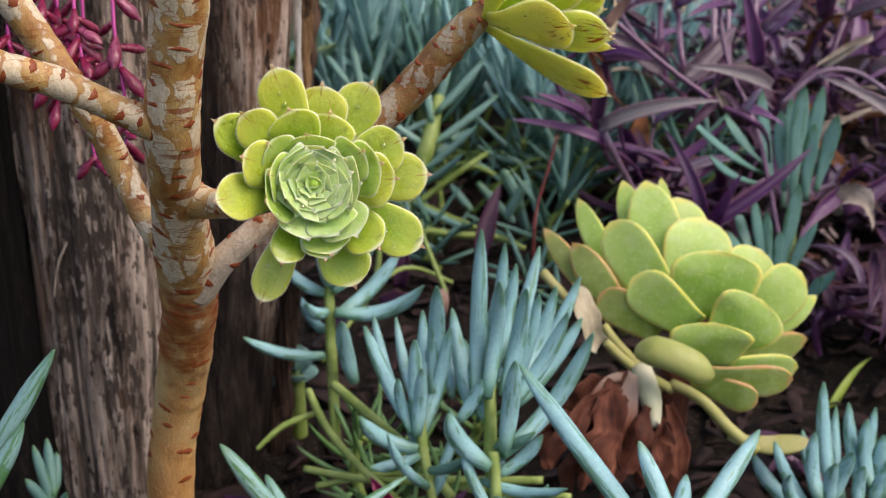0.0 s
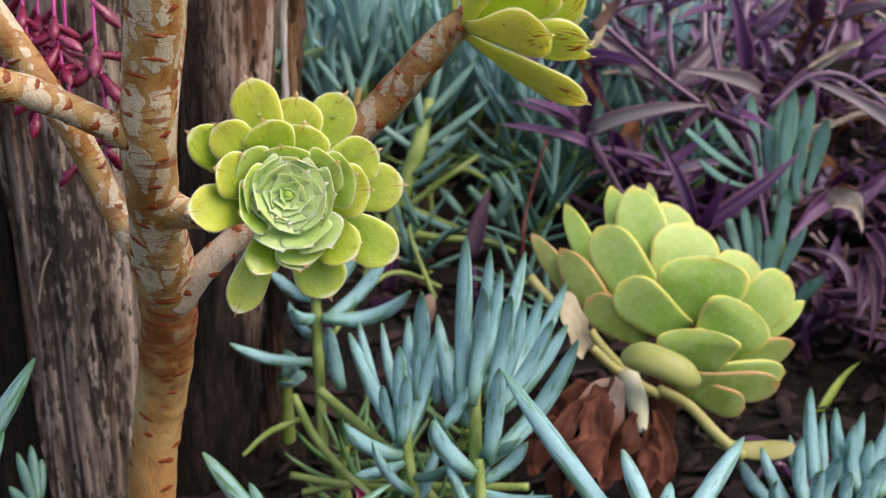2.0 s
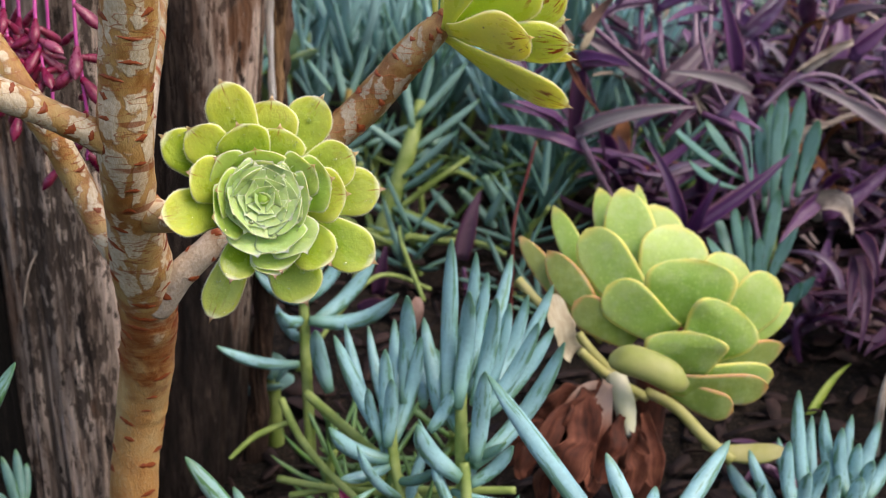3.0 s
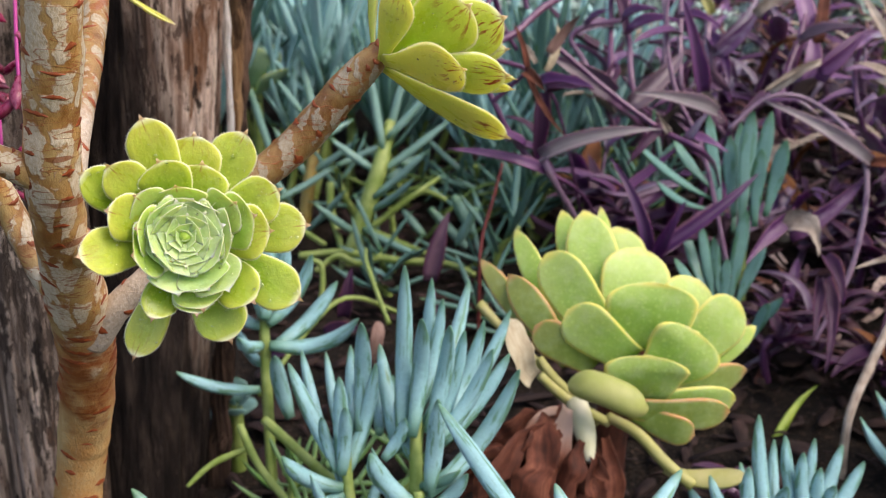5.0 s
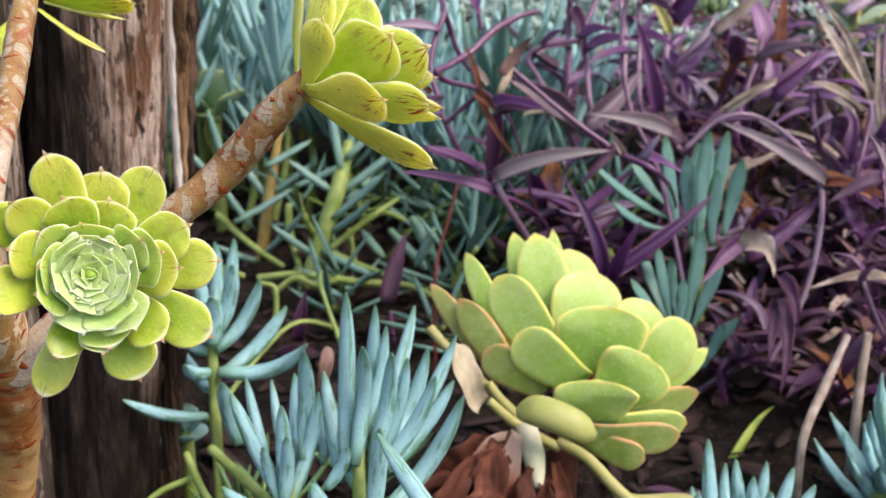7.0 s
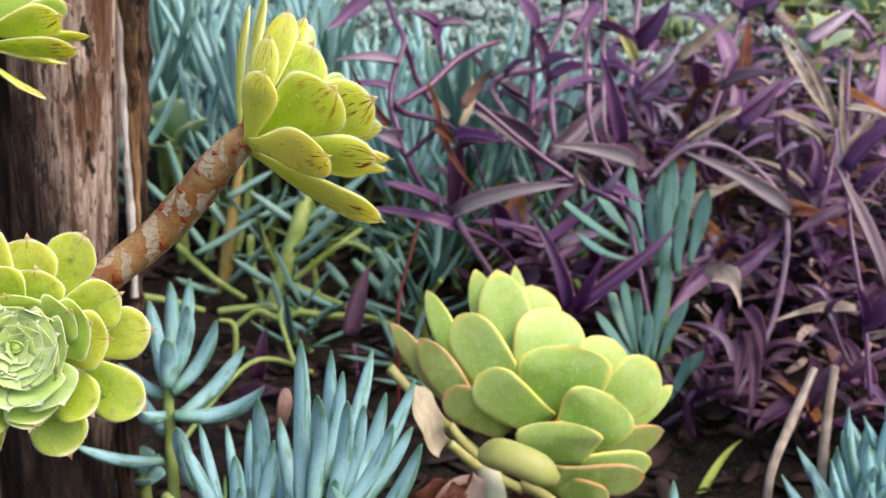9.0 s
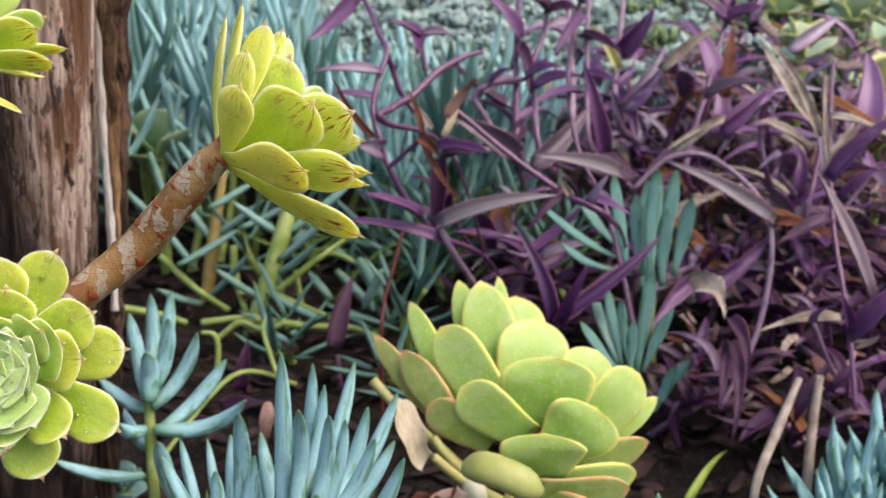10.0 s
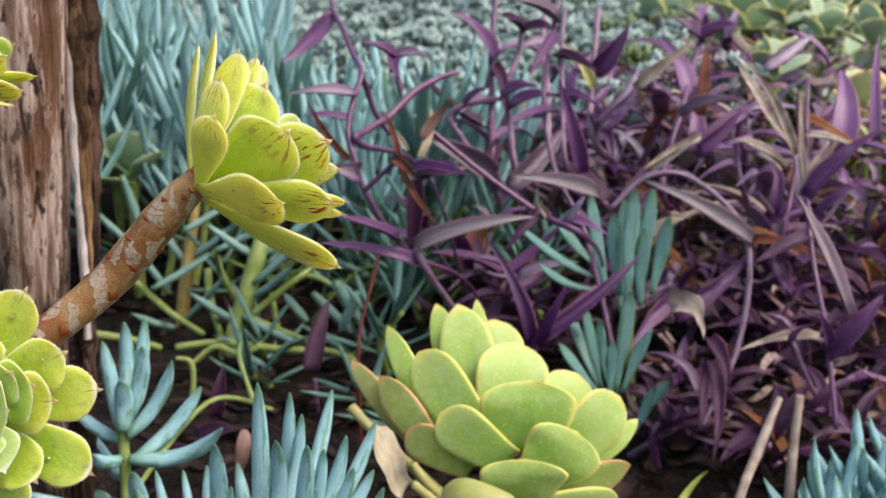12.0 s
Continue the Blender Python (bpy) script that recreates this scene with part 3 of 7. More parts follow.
def smooth_path(points, steps):
    """Points along a soft curve through the given (place, radius) pairs."""
    pts = [(V(p), r) for p, r in points]
    out = []
    for i in range(len(pts) - 1):
        p0, p1, p2, p3 = pts[max(i - 1, 0)], pts[i], pts[i + 1], pts[min(i + 2, len(pts) - 1)]
        for k in range(steps):
            s = k / steps
            a = [0.5 * ((2 * p1[j]) + (p2[j] - p0[j]) * s + (2 * p0[j] - 5 * p1[j] + 4 * p2[j] - p3[j]) * s * s + (3 * p1[j] - p0[j] - 3 * p2[j] + p3[j]) * s ** 3) for j in (0, 1)]
            out.append((a[0], a[1]))
    out.append(pts[-1])
    return out


def tube_parts(points, steps=8, nv=12, rough=0.0, freq=60.0, rings=0.0):
    path = smooth_path(points, steps)
    verts, faces, uvs = [], [], []
    side = None
    n = len(path)
    length = 0.0
    for i, (c, r) in enumerate(path):
        d = (path[min(i + 1, n - 1)][0] - path[max(i - 1, 0)][0]).normalized()
        if side is None:
            side = d.orthogonal().normalized()
        side = (side - d * side.dot(d)).normalized()
        up = d.cross(side)
        if i:
            length += (c - path[i - 1][0]).length
        for k in range(nv):
            a = 2 * math.pi * k / nv
            o = side * math.cos(a) + up * math.sin(a)
            rr = r
            if rough:
                rr *= 1 + rough * noise.noise((c + o * r) * freq) + rings * noise.noise(V(length * 170 + math.sin(a) * 0.8, math.cos(a) * 0.7, 3.1))
            verts.append(c + o * rr)
            uvs.append((length * 10, k / nv))
    for i in range(n - 1):
        for k in range(nv):
            a, b = i * nv + k, i * nv + (k + 1) % nv
            faces.append((a, b, b + nv, a + nv))
    faces.append(tuple(range(nv - 1, -1, -1)))
    faces.append(tuple(range((n - 1) * nv, n * nv)))
    return verts, faces, uvs


def tube_part(name, parent, mat, points, label="", **more):
    o = V(points[0][0])
    v, f, uv = tube_parts([(V(p) - o, r) for p, r in points], **more)
    return part(name, mesh_of(name, v, f, uv, mat), parent, Matrix.Translation(o), label)


def scars(stem, points, count, seed, first=0.0, last=1.0, wide=0.0052, tall=0.0016, turn=2.2, **more):
    """Lens-shaped leaf scars, raised a little on a stem's surface, in a loose spiral."""
    rng = random.Random(seed)
    o = V(points[0][0])
    steps, nv = more.get("steps", 8), more.get("nv", 12)
    grid, _, _ = tube_parts([(V(p) - o, r) for p, r in points], **more)
    n = len(grid) // nv

    def surface(i, k):
        i = min(max(i, 0.0), n - 1.001)
        i0, k0 = int(i), math.floor(k)
        fi, fk = i - i0, k - k0
        a, b = grid[i0 * nv + k0 % nv], grid[i0 * nv + (k0 + 1) % nv]
        c, d = grid[i0 * nv + nv + k0 % nv], grid[i0 * nv + nv + (k0 + 1) % nv]
        return a.lerp(b, fk).lerp(c.lerp(d, fk), fi)

    for j in range(count):
        i = (n - 1) * (first + (last - first) * (j + rng.uniform(0.2, 0.8)) / count)
        k = (j * turn + rng.uniform(-0.35, 0.35)) / (2 * math.pi) * nv
        i0 = min(int(i), n - 2)
        ring = grid[i0 * nv:(i0 + 1) * nv]
        mid = sum(ring, V((0, 0, 0))) / nv
        step = (sum(grid[(i0 + 1) * nv:(i0 + 2) * nv], V((0, 0, 0))) / nv - mid).length
        radius = (ring[0] - mid).length
        dk = min(wide * rng.uniform(0.5, 1.2) / radius, 1.1) / (2 * math.pi) * nv
        di = tall * rng.uniform(0.5, 1.2) / max(step, 1e-4)
        slant, bow = rng.uniform(-0.5, 0.5) * di, rng.uniform(-0.2, 1.1) * di
        at = surface(i, k)
        verts, faces = [], []
        for q in range(9):
            x = -1 + q / 4
            h = (1 - x * x) * di * (1 + 0.4 * rng.uniform(-1, 1)) + 0.04 * di
            for y, lift in ((-h, 0.00012), (-h * 0.3, 0.0005), (h * 0.4, 0.0005), (h, 0.00012)):
                s = surface(i + y + slant * x + bow * x * x, k + x * dk)
                verts.append(s + (s - mid).normalized() * lift - at)
        for q in range(8):
            for y in range(3):
                a = q * 4 + y
                faces.append((a, a + 4, a + 5, a + 1))
        part("leaf_scar", mesh_of("leaf_scar", verts, faces, None, M_SCAR), stem, Matrix.Translation(o + at))


def turn_to(base, way, face, size=1.0):
    """A pose at base whose y axis runs along way and whose z axis looks to face."""
    y = V(way).normalized()
    x = y.cross(V(face))
    x = x.normalized() if x.length > 1e-6 else y.orthogonal().normalized()
    z = x.cross(y)
    m = Matrix((x, y, z)).transposed().to_4x4()
    return Matrix.Translation(V(base)) @ m @ Matrix.Scale(size, 4)


def ground_z(x, y):
    """Height of the bed: a low rise behind, small humps."""
    rise = 0.07 * min(1.0, max(0.0, (y - 1.0) / 0.6))
    far = max(0.0, 1.0 - max(0.0, math.hypot(x, y) - 4.0) / 6.0)
    return rise + 0.012 * noise.noise(V(x * 5, y * 5, 0.3)) * far + 0.006 * noise.noise(V(x * 19, y * 19, 2.3)) * far


# ---- ground: one sheet out to the horizon ----
def build_ground():
    xs = [-400, -60, -12, -4] + [-2 + 0.035 * i for i in range(115)] + [4, 12, 60, 400]
    ys = [-400, -60, -12, -3, -1] + [-0.2 + 0.035 * i for i in range(130)] + [7, 14, 60, 400]
    verts = [(x, y, ground_z(x, y)) for y in ys for x in xs]
    nx = len(xs)
    faces = [(j * nx + i, j * nx + i + 1, (j + 1) * nx + i + 1, (j + 1) * nx + i) for j in range(len(ys) - 1) for i in range(nx - 1)]
    ob = new("ground", mesh_of("ground", verts, faces, None, M_SOIL))
    tagged(ob, "dark moist garden soil with bits of litter", "soil", kind="structure")


build_ground()


# ---- weathered timber posts ----
def post(low, high, radius, mat, label, seed=0, height=0.95, crack=1.0, na=240, nz=110, slivers=()):
    """A split log on end: ribbed, cracked, uneven in the round; its axis runs through low and high."""
    low, high = V(low), V(high)
    lean = ((high.x - low.x) / (high.z - low.z), (high.y - low.y) / (high.z - low.z))
    at = (low.x - lean[0] * low.z, low.y - lean[1] * low.z)
    ob = thing("timber_post", (at[0], at[1], ground_z(at[0], at[1])), label, "post", "row of timber posts")
    rng = random.Random(seed)
    cracks = [(rng.uniform(0, 2 * math.pi), rng.uniform(0.015, 0.05), rng.uniform(0.05, 0.16) * crack) for _ in range(16)]
    verts, faces = [], []
    z0, z1 = -0.12, height
    for j in range(nz + 1):
        z = z0 + (z1 - z0) * j / nz
        for i in range(na):
            a = 2 * math.pi * i / na
            r = radius * (1 + 0.07 * math.sin(2 * a + seed) + 0.04 * math.sin(3 * a + 2 * seed))
            p = V(math.cos(a) * 2.2, math.sin(a) * 2.2, z * 2.0 + seed * 7)
            r += radius * 0.05 * noise.noise(p * 1.3)
            r += radius * 0.045 * noise.noise(V(math.cos(a) * 9, math.sin(a) * 9, z * 4 + seed))
            r += radius * 0.025 * noise.noise(V(math.cos(a) * 26, math.sin(a) * 26, z * 14 + seed))
            for ca, cw, cd in cracks:
                dd = (a - ca - 0.05 * noise.noise(V(z * 9, ca, seed)) + math.pi) % (2 * math.pi) - math.pi
                k = 0.5 + 0.5 * noise.noise(V(z * 5 + ca * 3, ca, seed + 4))
                r -= radius * cd * k * math.exp(-(dd / cw) ** 2)
            verts.append((r * math.cos(a) + lean[0] * z, r * math.sin(a) + lean[1] * z, z))
    for j in range(nz):
        for i in range(na):
            p, q = j * na + i, j * na + (i + 1) % na
            faces.append((p, q, q + na, p + na))
    faces.append(tuple(range(nz * na, (nz + 1) * na)))
    part("log", mesh_of("log", verts, faces, None, mat), ob)
    for s_mat, pts in slivers:
        tube_part("sliver", ob, s_mat, pts, "grey split sliver of wood", rough=0.6, freq=60.0, steps=24, nv=18)
    return ob


post((-0.2785, 0.9426, -0.0078), (-0.2680, 0.9263, 0.4152), 0.053, M_WOOD, "grey weathered timber post with flaking dark bark", 2)
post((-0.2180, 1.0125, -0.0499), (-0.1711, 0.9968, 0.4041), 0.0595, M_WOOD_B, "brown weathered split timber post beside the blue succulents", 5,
     slivers=((M_WOOD_E, [((-0.1089, 0.9929, 0.5339), 0.0036), ((-0.1117, 0.9982, 0.4825), 0.0042), ((-0.1140, 0.9971, 0.4340), 0.0040), ((-0.1147, 0.9966, 0.3779), 0.0036), ((-0.1149, 0.9976, 0.3096), 0.0034), ((-0.1177, 0.9978, 0.2414), 0.0025)]),
              (M_WOOD_F, [((-0.1043, 0.9997, 0.5333), 0.007), ((-0.1070, 1.0015, 0.4738), 0.007), ((-0.1080, 1.0023, 0.4286), 0.0065), ((-0.1091, 1.0008, 0.3825), 0.006), ((-0.1115, 0.9997, 0.3308), 0.005), ((-0.1140, 1.0007, 0.2858), 0.003)]),
              (M_WOOD_D, [((-0.1590, 0.9897, -0.2002), 0.009), ((-0.1473, 1.0089, -0.0012), 0.009), ((-0.1255, 1.0169, 0.2108), 0.009), ((-0.1087, 1.0277, 0.3720), 0.0075), ((-0.0978, 1.0315, 0.5288), 0.008), ((-0.0932, 1.0397, 0.6098), 0.005)])))
post((-0.3564, 0.9165, 0.0079), (-0.3632, 0.9163, 0.4167), 0.050, M_WOOD_C, "timber post with shade put into its near-black colour", 9, na=120, nz=50)

# ---- the tree aeonium ----
AEO_FOOT = V((-0.1674, 0.6369, 0.0585))
aeonium = thing("tree_aeonium", (AEO_FOOT.x, AEO_FOOT.y, 0.0), "branching succulent with pale scarred stem and lime-green rosettes", "succulent")
def bark_tube(name, mat, points, count, seed, first=0.02, last=1.0, wide=0.0052, tall=0.0016, turn=2.2, **more):
    stem = tube_part(name, aeonium, mat, points, **more)
    scars(stem, points, count, seed, first, last, wide, tall, turn, **more)
    return stem


bark_tube("stem", M_BARK_STEM, [((-0.1008, 0.5053, 0.5157), 0.0118), ((-0.1063, 0.5155, 0.4794), 0.0118), ((-0.1119, 0.5248, 0.4522), 0.0116), ((-0.1169, 0.5326, 0.4210), 0.0118), ((-0.1209, 0.5492, 0.3876), 0.0118), ((-0.1237, 0.5695, 0.3559), 0.0142), ((-0.1268, 0.5863, 0.3290), 0.0142),
          ((-0.1303, 0.5990, 0.3053), 0.0140), ((-0.1387, 0.6173, 0.2679), 0.0138), ((-0.1472, 0.6259, 0.2330), 0.0128), ((-0.1543, 0.6284, 0.1814), 0.0132), ((AEO_FOOT.x, AEO_FOOT.y, -0.03), 0.016)], 86, 1, last=0.9, rough=0.05, rings=0.05, steps=14, nv=28)
bark_tube("branch", M_BARK, [((-0.1157, 0.5324, 0.4205), 0.0095), ((-0.1272, 0.5289, 0.4254), 0.0072), ((-0.1392, 0.5232, 0.4332), 0.0062), ((-0.1584, 0.5120, 0.4464), 0.0066), ((-0.1764, 0.4994, 0.4556), 0.0066), ((-0.2018, 0.4782, 0.4704), 0.0070)], 26, 2, wide=0.004, rough=0.06, rings=0.08, steps=12, nv=18)
bark_tube("branch", M_BARK, [((-0.1315, 0.5724, 0.3491), 0.0056), ((-0.1418, 0.5775, 0.3631), 0.0062), ((-0.1551, 0.5882, 0.3868), 0.0068), ((-0.1654, 0.5849, 0.4128), 0.0070), ((-0.1824, 0.5851, 0.4424), 0.0074), ((-0.1974, 0.5840, 0.4687), 0.0076), ((-0.2194, 0.5852, 0.5013), 0.008)], 24, 3, wide=0.004, rough=0.06, rings=0.06, steps=12, nv=18)
bark_tube("branch", M_BARK_RED, [((-0.1228, 0.5835, 0.3271), 0.0105), ((-0.1063, 0.5791, 0.3442), 0.0072), ((-0.0860, 0.5827, 0.3628), 0.0064), ((-0.0619, 0.5959, 0.3845), 0.0072), ((-0.0233, 0.6087, 0.4139), 0.0085), ((-0.0052, 0.6085, 0.4336), 0.0088),
          ((0.0097, 0.6071, 0.4503), 0.0078), ((0.0178, 0.6066, 0.4577), 0.0066), ((0.0225, 0.6050, 0.4622), 0.0058)], 46, 4, wide=0.0035, rough=0.05, rings=0.05, steps=12, nv=20)
bark_tube("branch", M_BARK, [((-0.1169, 0.5512, 0.3843), 0.0098), ((-0.1056, 0.5427, 0.3844), 0.0072), ((-0.0859, 0.5187, 0.3916), 0.0056), ((-0.0602, 0.4890, 0.4065), 0.006), ((-0.0513, 0.4834, 0.4116), 0.006)], 12, 5, wide=0.003, rough=0.06, rings=0.05, steps=10, nv=16)
bark_tube("branch", M_BARK_RED, [((-0.1164, 0.5542, 0.4060), 0.0055), ((-0.1190, 0.5827, 0.4270), 0.006), ((-0.1244, 0.6335, 0.4509), 0.0067), ((-0.1308, 0.6849, 0.4765), 0.0068), ((-0.1363, 0.7213, 0.4896), 0.0062)], 20, 6, wide=0.004, rough=0.06, rings=0.05, steps=10, nv=16)


def bud(parent, at, axis, size):
    """The rosette's heart: a small ribbed cone on which the leaves sit."""
    a = V(axis).normalized()
    pts = [(V(at) - a * size * 1.6, size * 0.9), (V(at) - a * size * 0.6, size * 0.8), (V(at) + a * size * 0.2, size * 0.45), (V(at) + a * size * 0.5, size * 0.12)]
    return tube_part("rosette", parent, M_AEO_MID, pts, steps=4, nv=12)


def droplet(parent, at, normal, r, rng):
    """A flattened bead of water."""
    verts, faces = [], []
    nv, nu = 10, 4
    for i in range(nu + 1):
        b = -0.35 + (math.pi / 2 + 0.35) * i / (nu + 1)
        for k in range(nv):
            a = 2 * math.pi * k / nv
            verts.append((r * math.cos(b) * math.cos(a), r * math.cos(b) * math.sin(a) * 1.1, r * 0.55 * math.sin(b)))
    verts.append((0, 0, r * 0.55))
    for i in range(nu):
        for k in range(nv):
            a, b = i * nv + k, i * nv + (k + 1) % nv
            faces.append((a, b, b + nv, a + nv))
    for k in range(nv):
        faces.append((nu * nv + k, nu * nv + (k + 1) % nv, (nu + 1) * nv))
    faces.append(tuple(range(nv - 1, -1, -1)))
    part("water_drop", mesh_of("water_drop", verts, faces, None, M_WATER), parent, turn_to(at, V(normal).orthogonal(), normal), "clear water drop")


def leaf_top(base, ctrl, tip, face, w, t, prof, cup, u, x):
    """A place and normal on a leaf's upper side."""
    base, ctrl, tip, face = V(base), V(ctrl), V(tip), V(face)
    c = base * (1 - u) ** 2 + ctrl * (2 * u * (1 - u)) + tip * u * u
    d = ((ctrl - base) * (1 - u) + (tip - ctrl) * u).normalized()
    s = d.cross(face).normalized()
    up = s.cross(d)
    hw = w * 0.5 * prof(u)
    ht = t * 0.5 * (0.35 + 0.65 * prof(u)) * min(1.0, 0.25 + (1 - u) * 3.0)
    y = max(0.0, 1 - x * x) ** 0.5
    return c + s * (hw * x) + up * (ht * y + cup * hw * x * x), (up - s * (2 * cup * x)).normalized()


def aeonium_rosette(parent, heart, axis, outer, inner, size, seed, drops=0.5):
    """outer: (tip, width, lift, shade) of each open leaf; inner: how many closed ones, packed round the heart."""
    rng = random.Random(seed)
    heart, axis = V(heart), V(axis).normalized()
    core = bud(parent, heart - axis * 0.0012, axis, 0.006)
    for i, (tip, w, lift, shade) in enumerate(outer):
        tip = V(tip)
        out = tip - heart
        out = (out - axis * out.dot(axis))
        out = out.normalized() if out.length > 1e-5 else axis.orthogonal()
        base = heart + out * 0.003 - axis * (0.012 - 0.0025 * shade + lift)
        ctrl = base.lerp(tip, 0.55) + out * 0.002 - axis * (0.004 + (tip - base).length * 0.06 * shade)
        face = (axis * 1.0 - out * 0.25).normalized()
        mat = (M_AEO, M_AEO_MID, M_AEO_IN)[shade]
        w *= 1.14 + 0.07 * shade
        cup = rng.uniform(0.10, 0.22)
        leaf_part("leaf", core, mat, base, ctrl, tip, face, w, 0.0030 - 0.0007 * shade, pointed, cup=cup, nu=20, nv=16, cilia=0.0007, mucro=0.0022, seed=seed * 50 + i, wave=0.03, plain=0.7)
        for _ in range(11):
            if rng.random() < drops:
                u, x = rng.uniform(0.55, 0.95), rng.uniform(-0.75, 0.75)
                p, nrm = leaf_top(base, ctrl, tip, face, w, 0.0030 - 0.0007 * shade, pointed, cup, u, x)
                droplet(core, p - nrm * 0.0001, nrm, rng.choice((0.0004, 0.0005, 0.0005, 0.0006, 0.0007, 0.0008, 0.0012)), rng)
    side = axis.orthogonal().normalized()
    other = axis.cross(side)
    for i in range(inner):
        a = i * 2.39996 + seed
        k = (i + 0.6) / inner
        out = side * math.cos(a) + other * math.sin(a)
        r = size * (0.06 + 0.94 * k ** 0.85)
        ang = radians(52 + 26 * k ** 0.7)
        ln = r / math.sin(ang)
        h = size * (0.12 + 0.06 * k)
        tip = heart + out * r + axis * h
        base = tip - out * (r - 0.001) - axis * ln * math.cos(ang)
        away = out * math.cos(ang) - axis * math.sin(ang)
        ctrl = base.lerp(tip, 0.55) + away * ln * 0.13
        w = ln * (1.75 - 0.15 * k)
        face = -away
        mat = M_AEO_IN
        cup = 0.26 - 0.14 * k
        leaf_part("leaf", core, mat, base, ctrl, tip, face, w, 0.0006 + 0.0006 * k, pointed, cup=cup, nu=14, nv=12, cilia=0.0007 * k, mucro=0.0008 + 0.0014 * k, seed=seed * 70 + i)
        if k > 0.5 and rng.random() < drops:
            p, nrm = leaf_top(base, ctrl, tip, face, w, 0.002, obovate, cup, rng.uniform(0.7, 0.9), rng.uniform(-0.6, 0.6))
            droplet(core, p, nrm, rng.choice((0.0005, 0.0007, 0.001)), rng)
    return core


R1 = V((-0.0492, 0.4633, 0.4178))
OPEN_LEAVES = [
    ((-0.0648, 0.4754, 0.4601), 0.0164, 0.004, 0), ((-0.0468, 0.4820, 0.4519), 0.0195, 0.002, 0), ((-0.0282, 0.4882, 0.4511), 0.0163, 0.004, 0),
    ((-0.0853, 0.4618, 0.4428), 0.0145, 0.005, 0), ((-0.0752, 0.4627, 0.4455), 0.0151, 0.003, 0), ((-0.0156, 0.4807, 0.4307), 0.0169, 0.002, 0),
    ((-0.0057, 0.4828, 0.4157), 0.0171, 0.004, 0), ((-0.0083, 0.4700, 0.3900), 0.0170, 0.004, 0), ((-0.0345, 0.4629, 0.3760), 0.0181, 0.004, 0),
    ((-0.0718, 0.4623, 0.3695), 0.0131, 0.005, 0), ((-0.0614, 0.4529, 0.3892), 0.0126, 0.003, 0), ((-0.0839, 0.4439, 0.4172), 0.0159, 0.004, 0),
    ((-0.0248, 0.4608, 0.3927), 0.0162, 0.002, 0), ((-0.0744, 0.4524, 0.4315), 0.0160, 0.001, 0)]
MIDDLE_LEAVES = [
    ((-0.0585, 0.4700, 0.4449), 0.0180, 0.001, 0), ((-0.0436, 0.4764, 0.4422), 0.0205, 0.000, 0), ((-0.0180, 0.4688, 0.4182), 0.0189, 0.000, 0),
    ((-0.0235, 0.4660, 0.4251), 0.0187, -0.001, 1), ((-0.0449, 0.4535, 0.3907), 0.0138, 0.001, 1), ((-0.0426, 0.4541, 0.3925), 0.0165, 0.000, 1),
    ((-0.0332, 0.4563, 0.3993), 0.0165, -0.001, 2), ((-0.0658, 0.4607, 0.4344), 0.0141, -0.001, 1), ((-0.0519, 0.4666, 0.4363), 0.0180, -0.001, 1),
    ((-0.0306, 0.4679, 0.4296), 0.0160, -0.001, 1), ((-0.0664, 0.4522, 0.4148), 0.0183, -0.001, 1), ((-0.0650, 0.4548, 0.4239), 0.0162, -0.002, 1),
    ((-0.0508, 0.4529, 0.3992), 0.0191, -0.002, 2)]
INNER_LEAVES = [
    ((-0.0599, 0.4587, 0.4288), 0.0135, -0.003, 2), ((-0.0453, 0.4642, 0.4319), 0.0158, -0.003, 2), ((-0.0314, 0.4621, 0.4185), 0.0165, -0.003, 2),
    ((-0.0399, 0.4540, 0.4007), 0.0164, -0.003, 2), ((-0.0592, 0.4531, 0.4156), 0.0162, -0.003, 2), ((-0.0562, 0.4577, 0.4272), 0.0130, -0.004, 2),
    ((-0.0360, 0.4569, 0.4110), 0.0131, -0.004, 2)]
aeonium_rosette(aeonium, R1, V((0.15, -0.94, 0.30)), OPEN_LEAVES + MIDDLE_LEAVES + INNER_LEAVES, 21, 0.0150, 1)


def aeonium_cup(parent, heart, axis, leaves, seed, drops=0.6, thick=0.0032):
    """A rosette seen from its side; leaves: (foot, tip, width, the way its inner side looks, shade)."""
    rng = random.Random(seed)
    core = bud(parent, V(heart) + V(axis).normalized() * 0.006, axis, 0.0030)
    for i, (base, tip, w, face, shade) in enumerate(leaves):
        base, tip, face = V(base), V(tip), V(face).normalized()
        ctrl = base.lerp(tip, 0.5) - face * (tip - base).length * rng.uniform(0.02, 0.07)
        cup = rng.uniform(0.02, 0.09)
        leaf_part("leaf", core, (M_AEO_LIME, M_AEO_MID, M_AEO_YELLOW_LIT)[shade], base, ctrl, tip, face, w, thick, obovate, cup=cup, nu=18, nv=14, cilia=0.0010, mucro=0.0028, seed=seed * 50 + i, wave=0.015, plain=0.7)
        for _ in range(22):
            if rng.random() < drops:
                u, x = rng.uniform(0.4, 0.92), rng.uniform(-0.7, 0.7)
                p, nrm = leaf_top(base, ctrl, tip, -face, w, thick, obovate, -cup, u, x)
                droplet(core, p, nrm, rng.choice((0.0004, 0.0005, 0.0006, 0.0009)), rng)


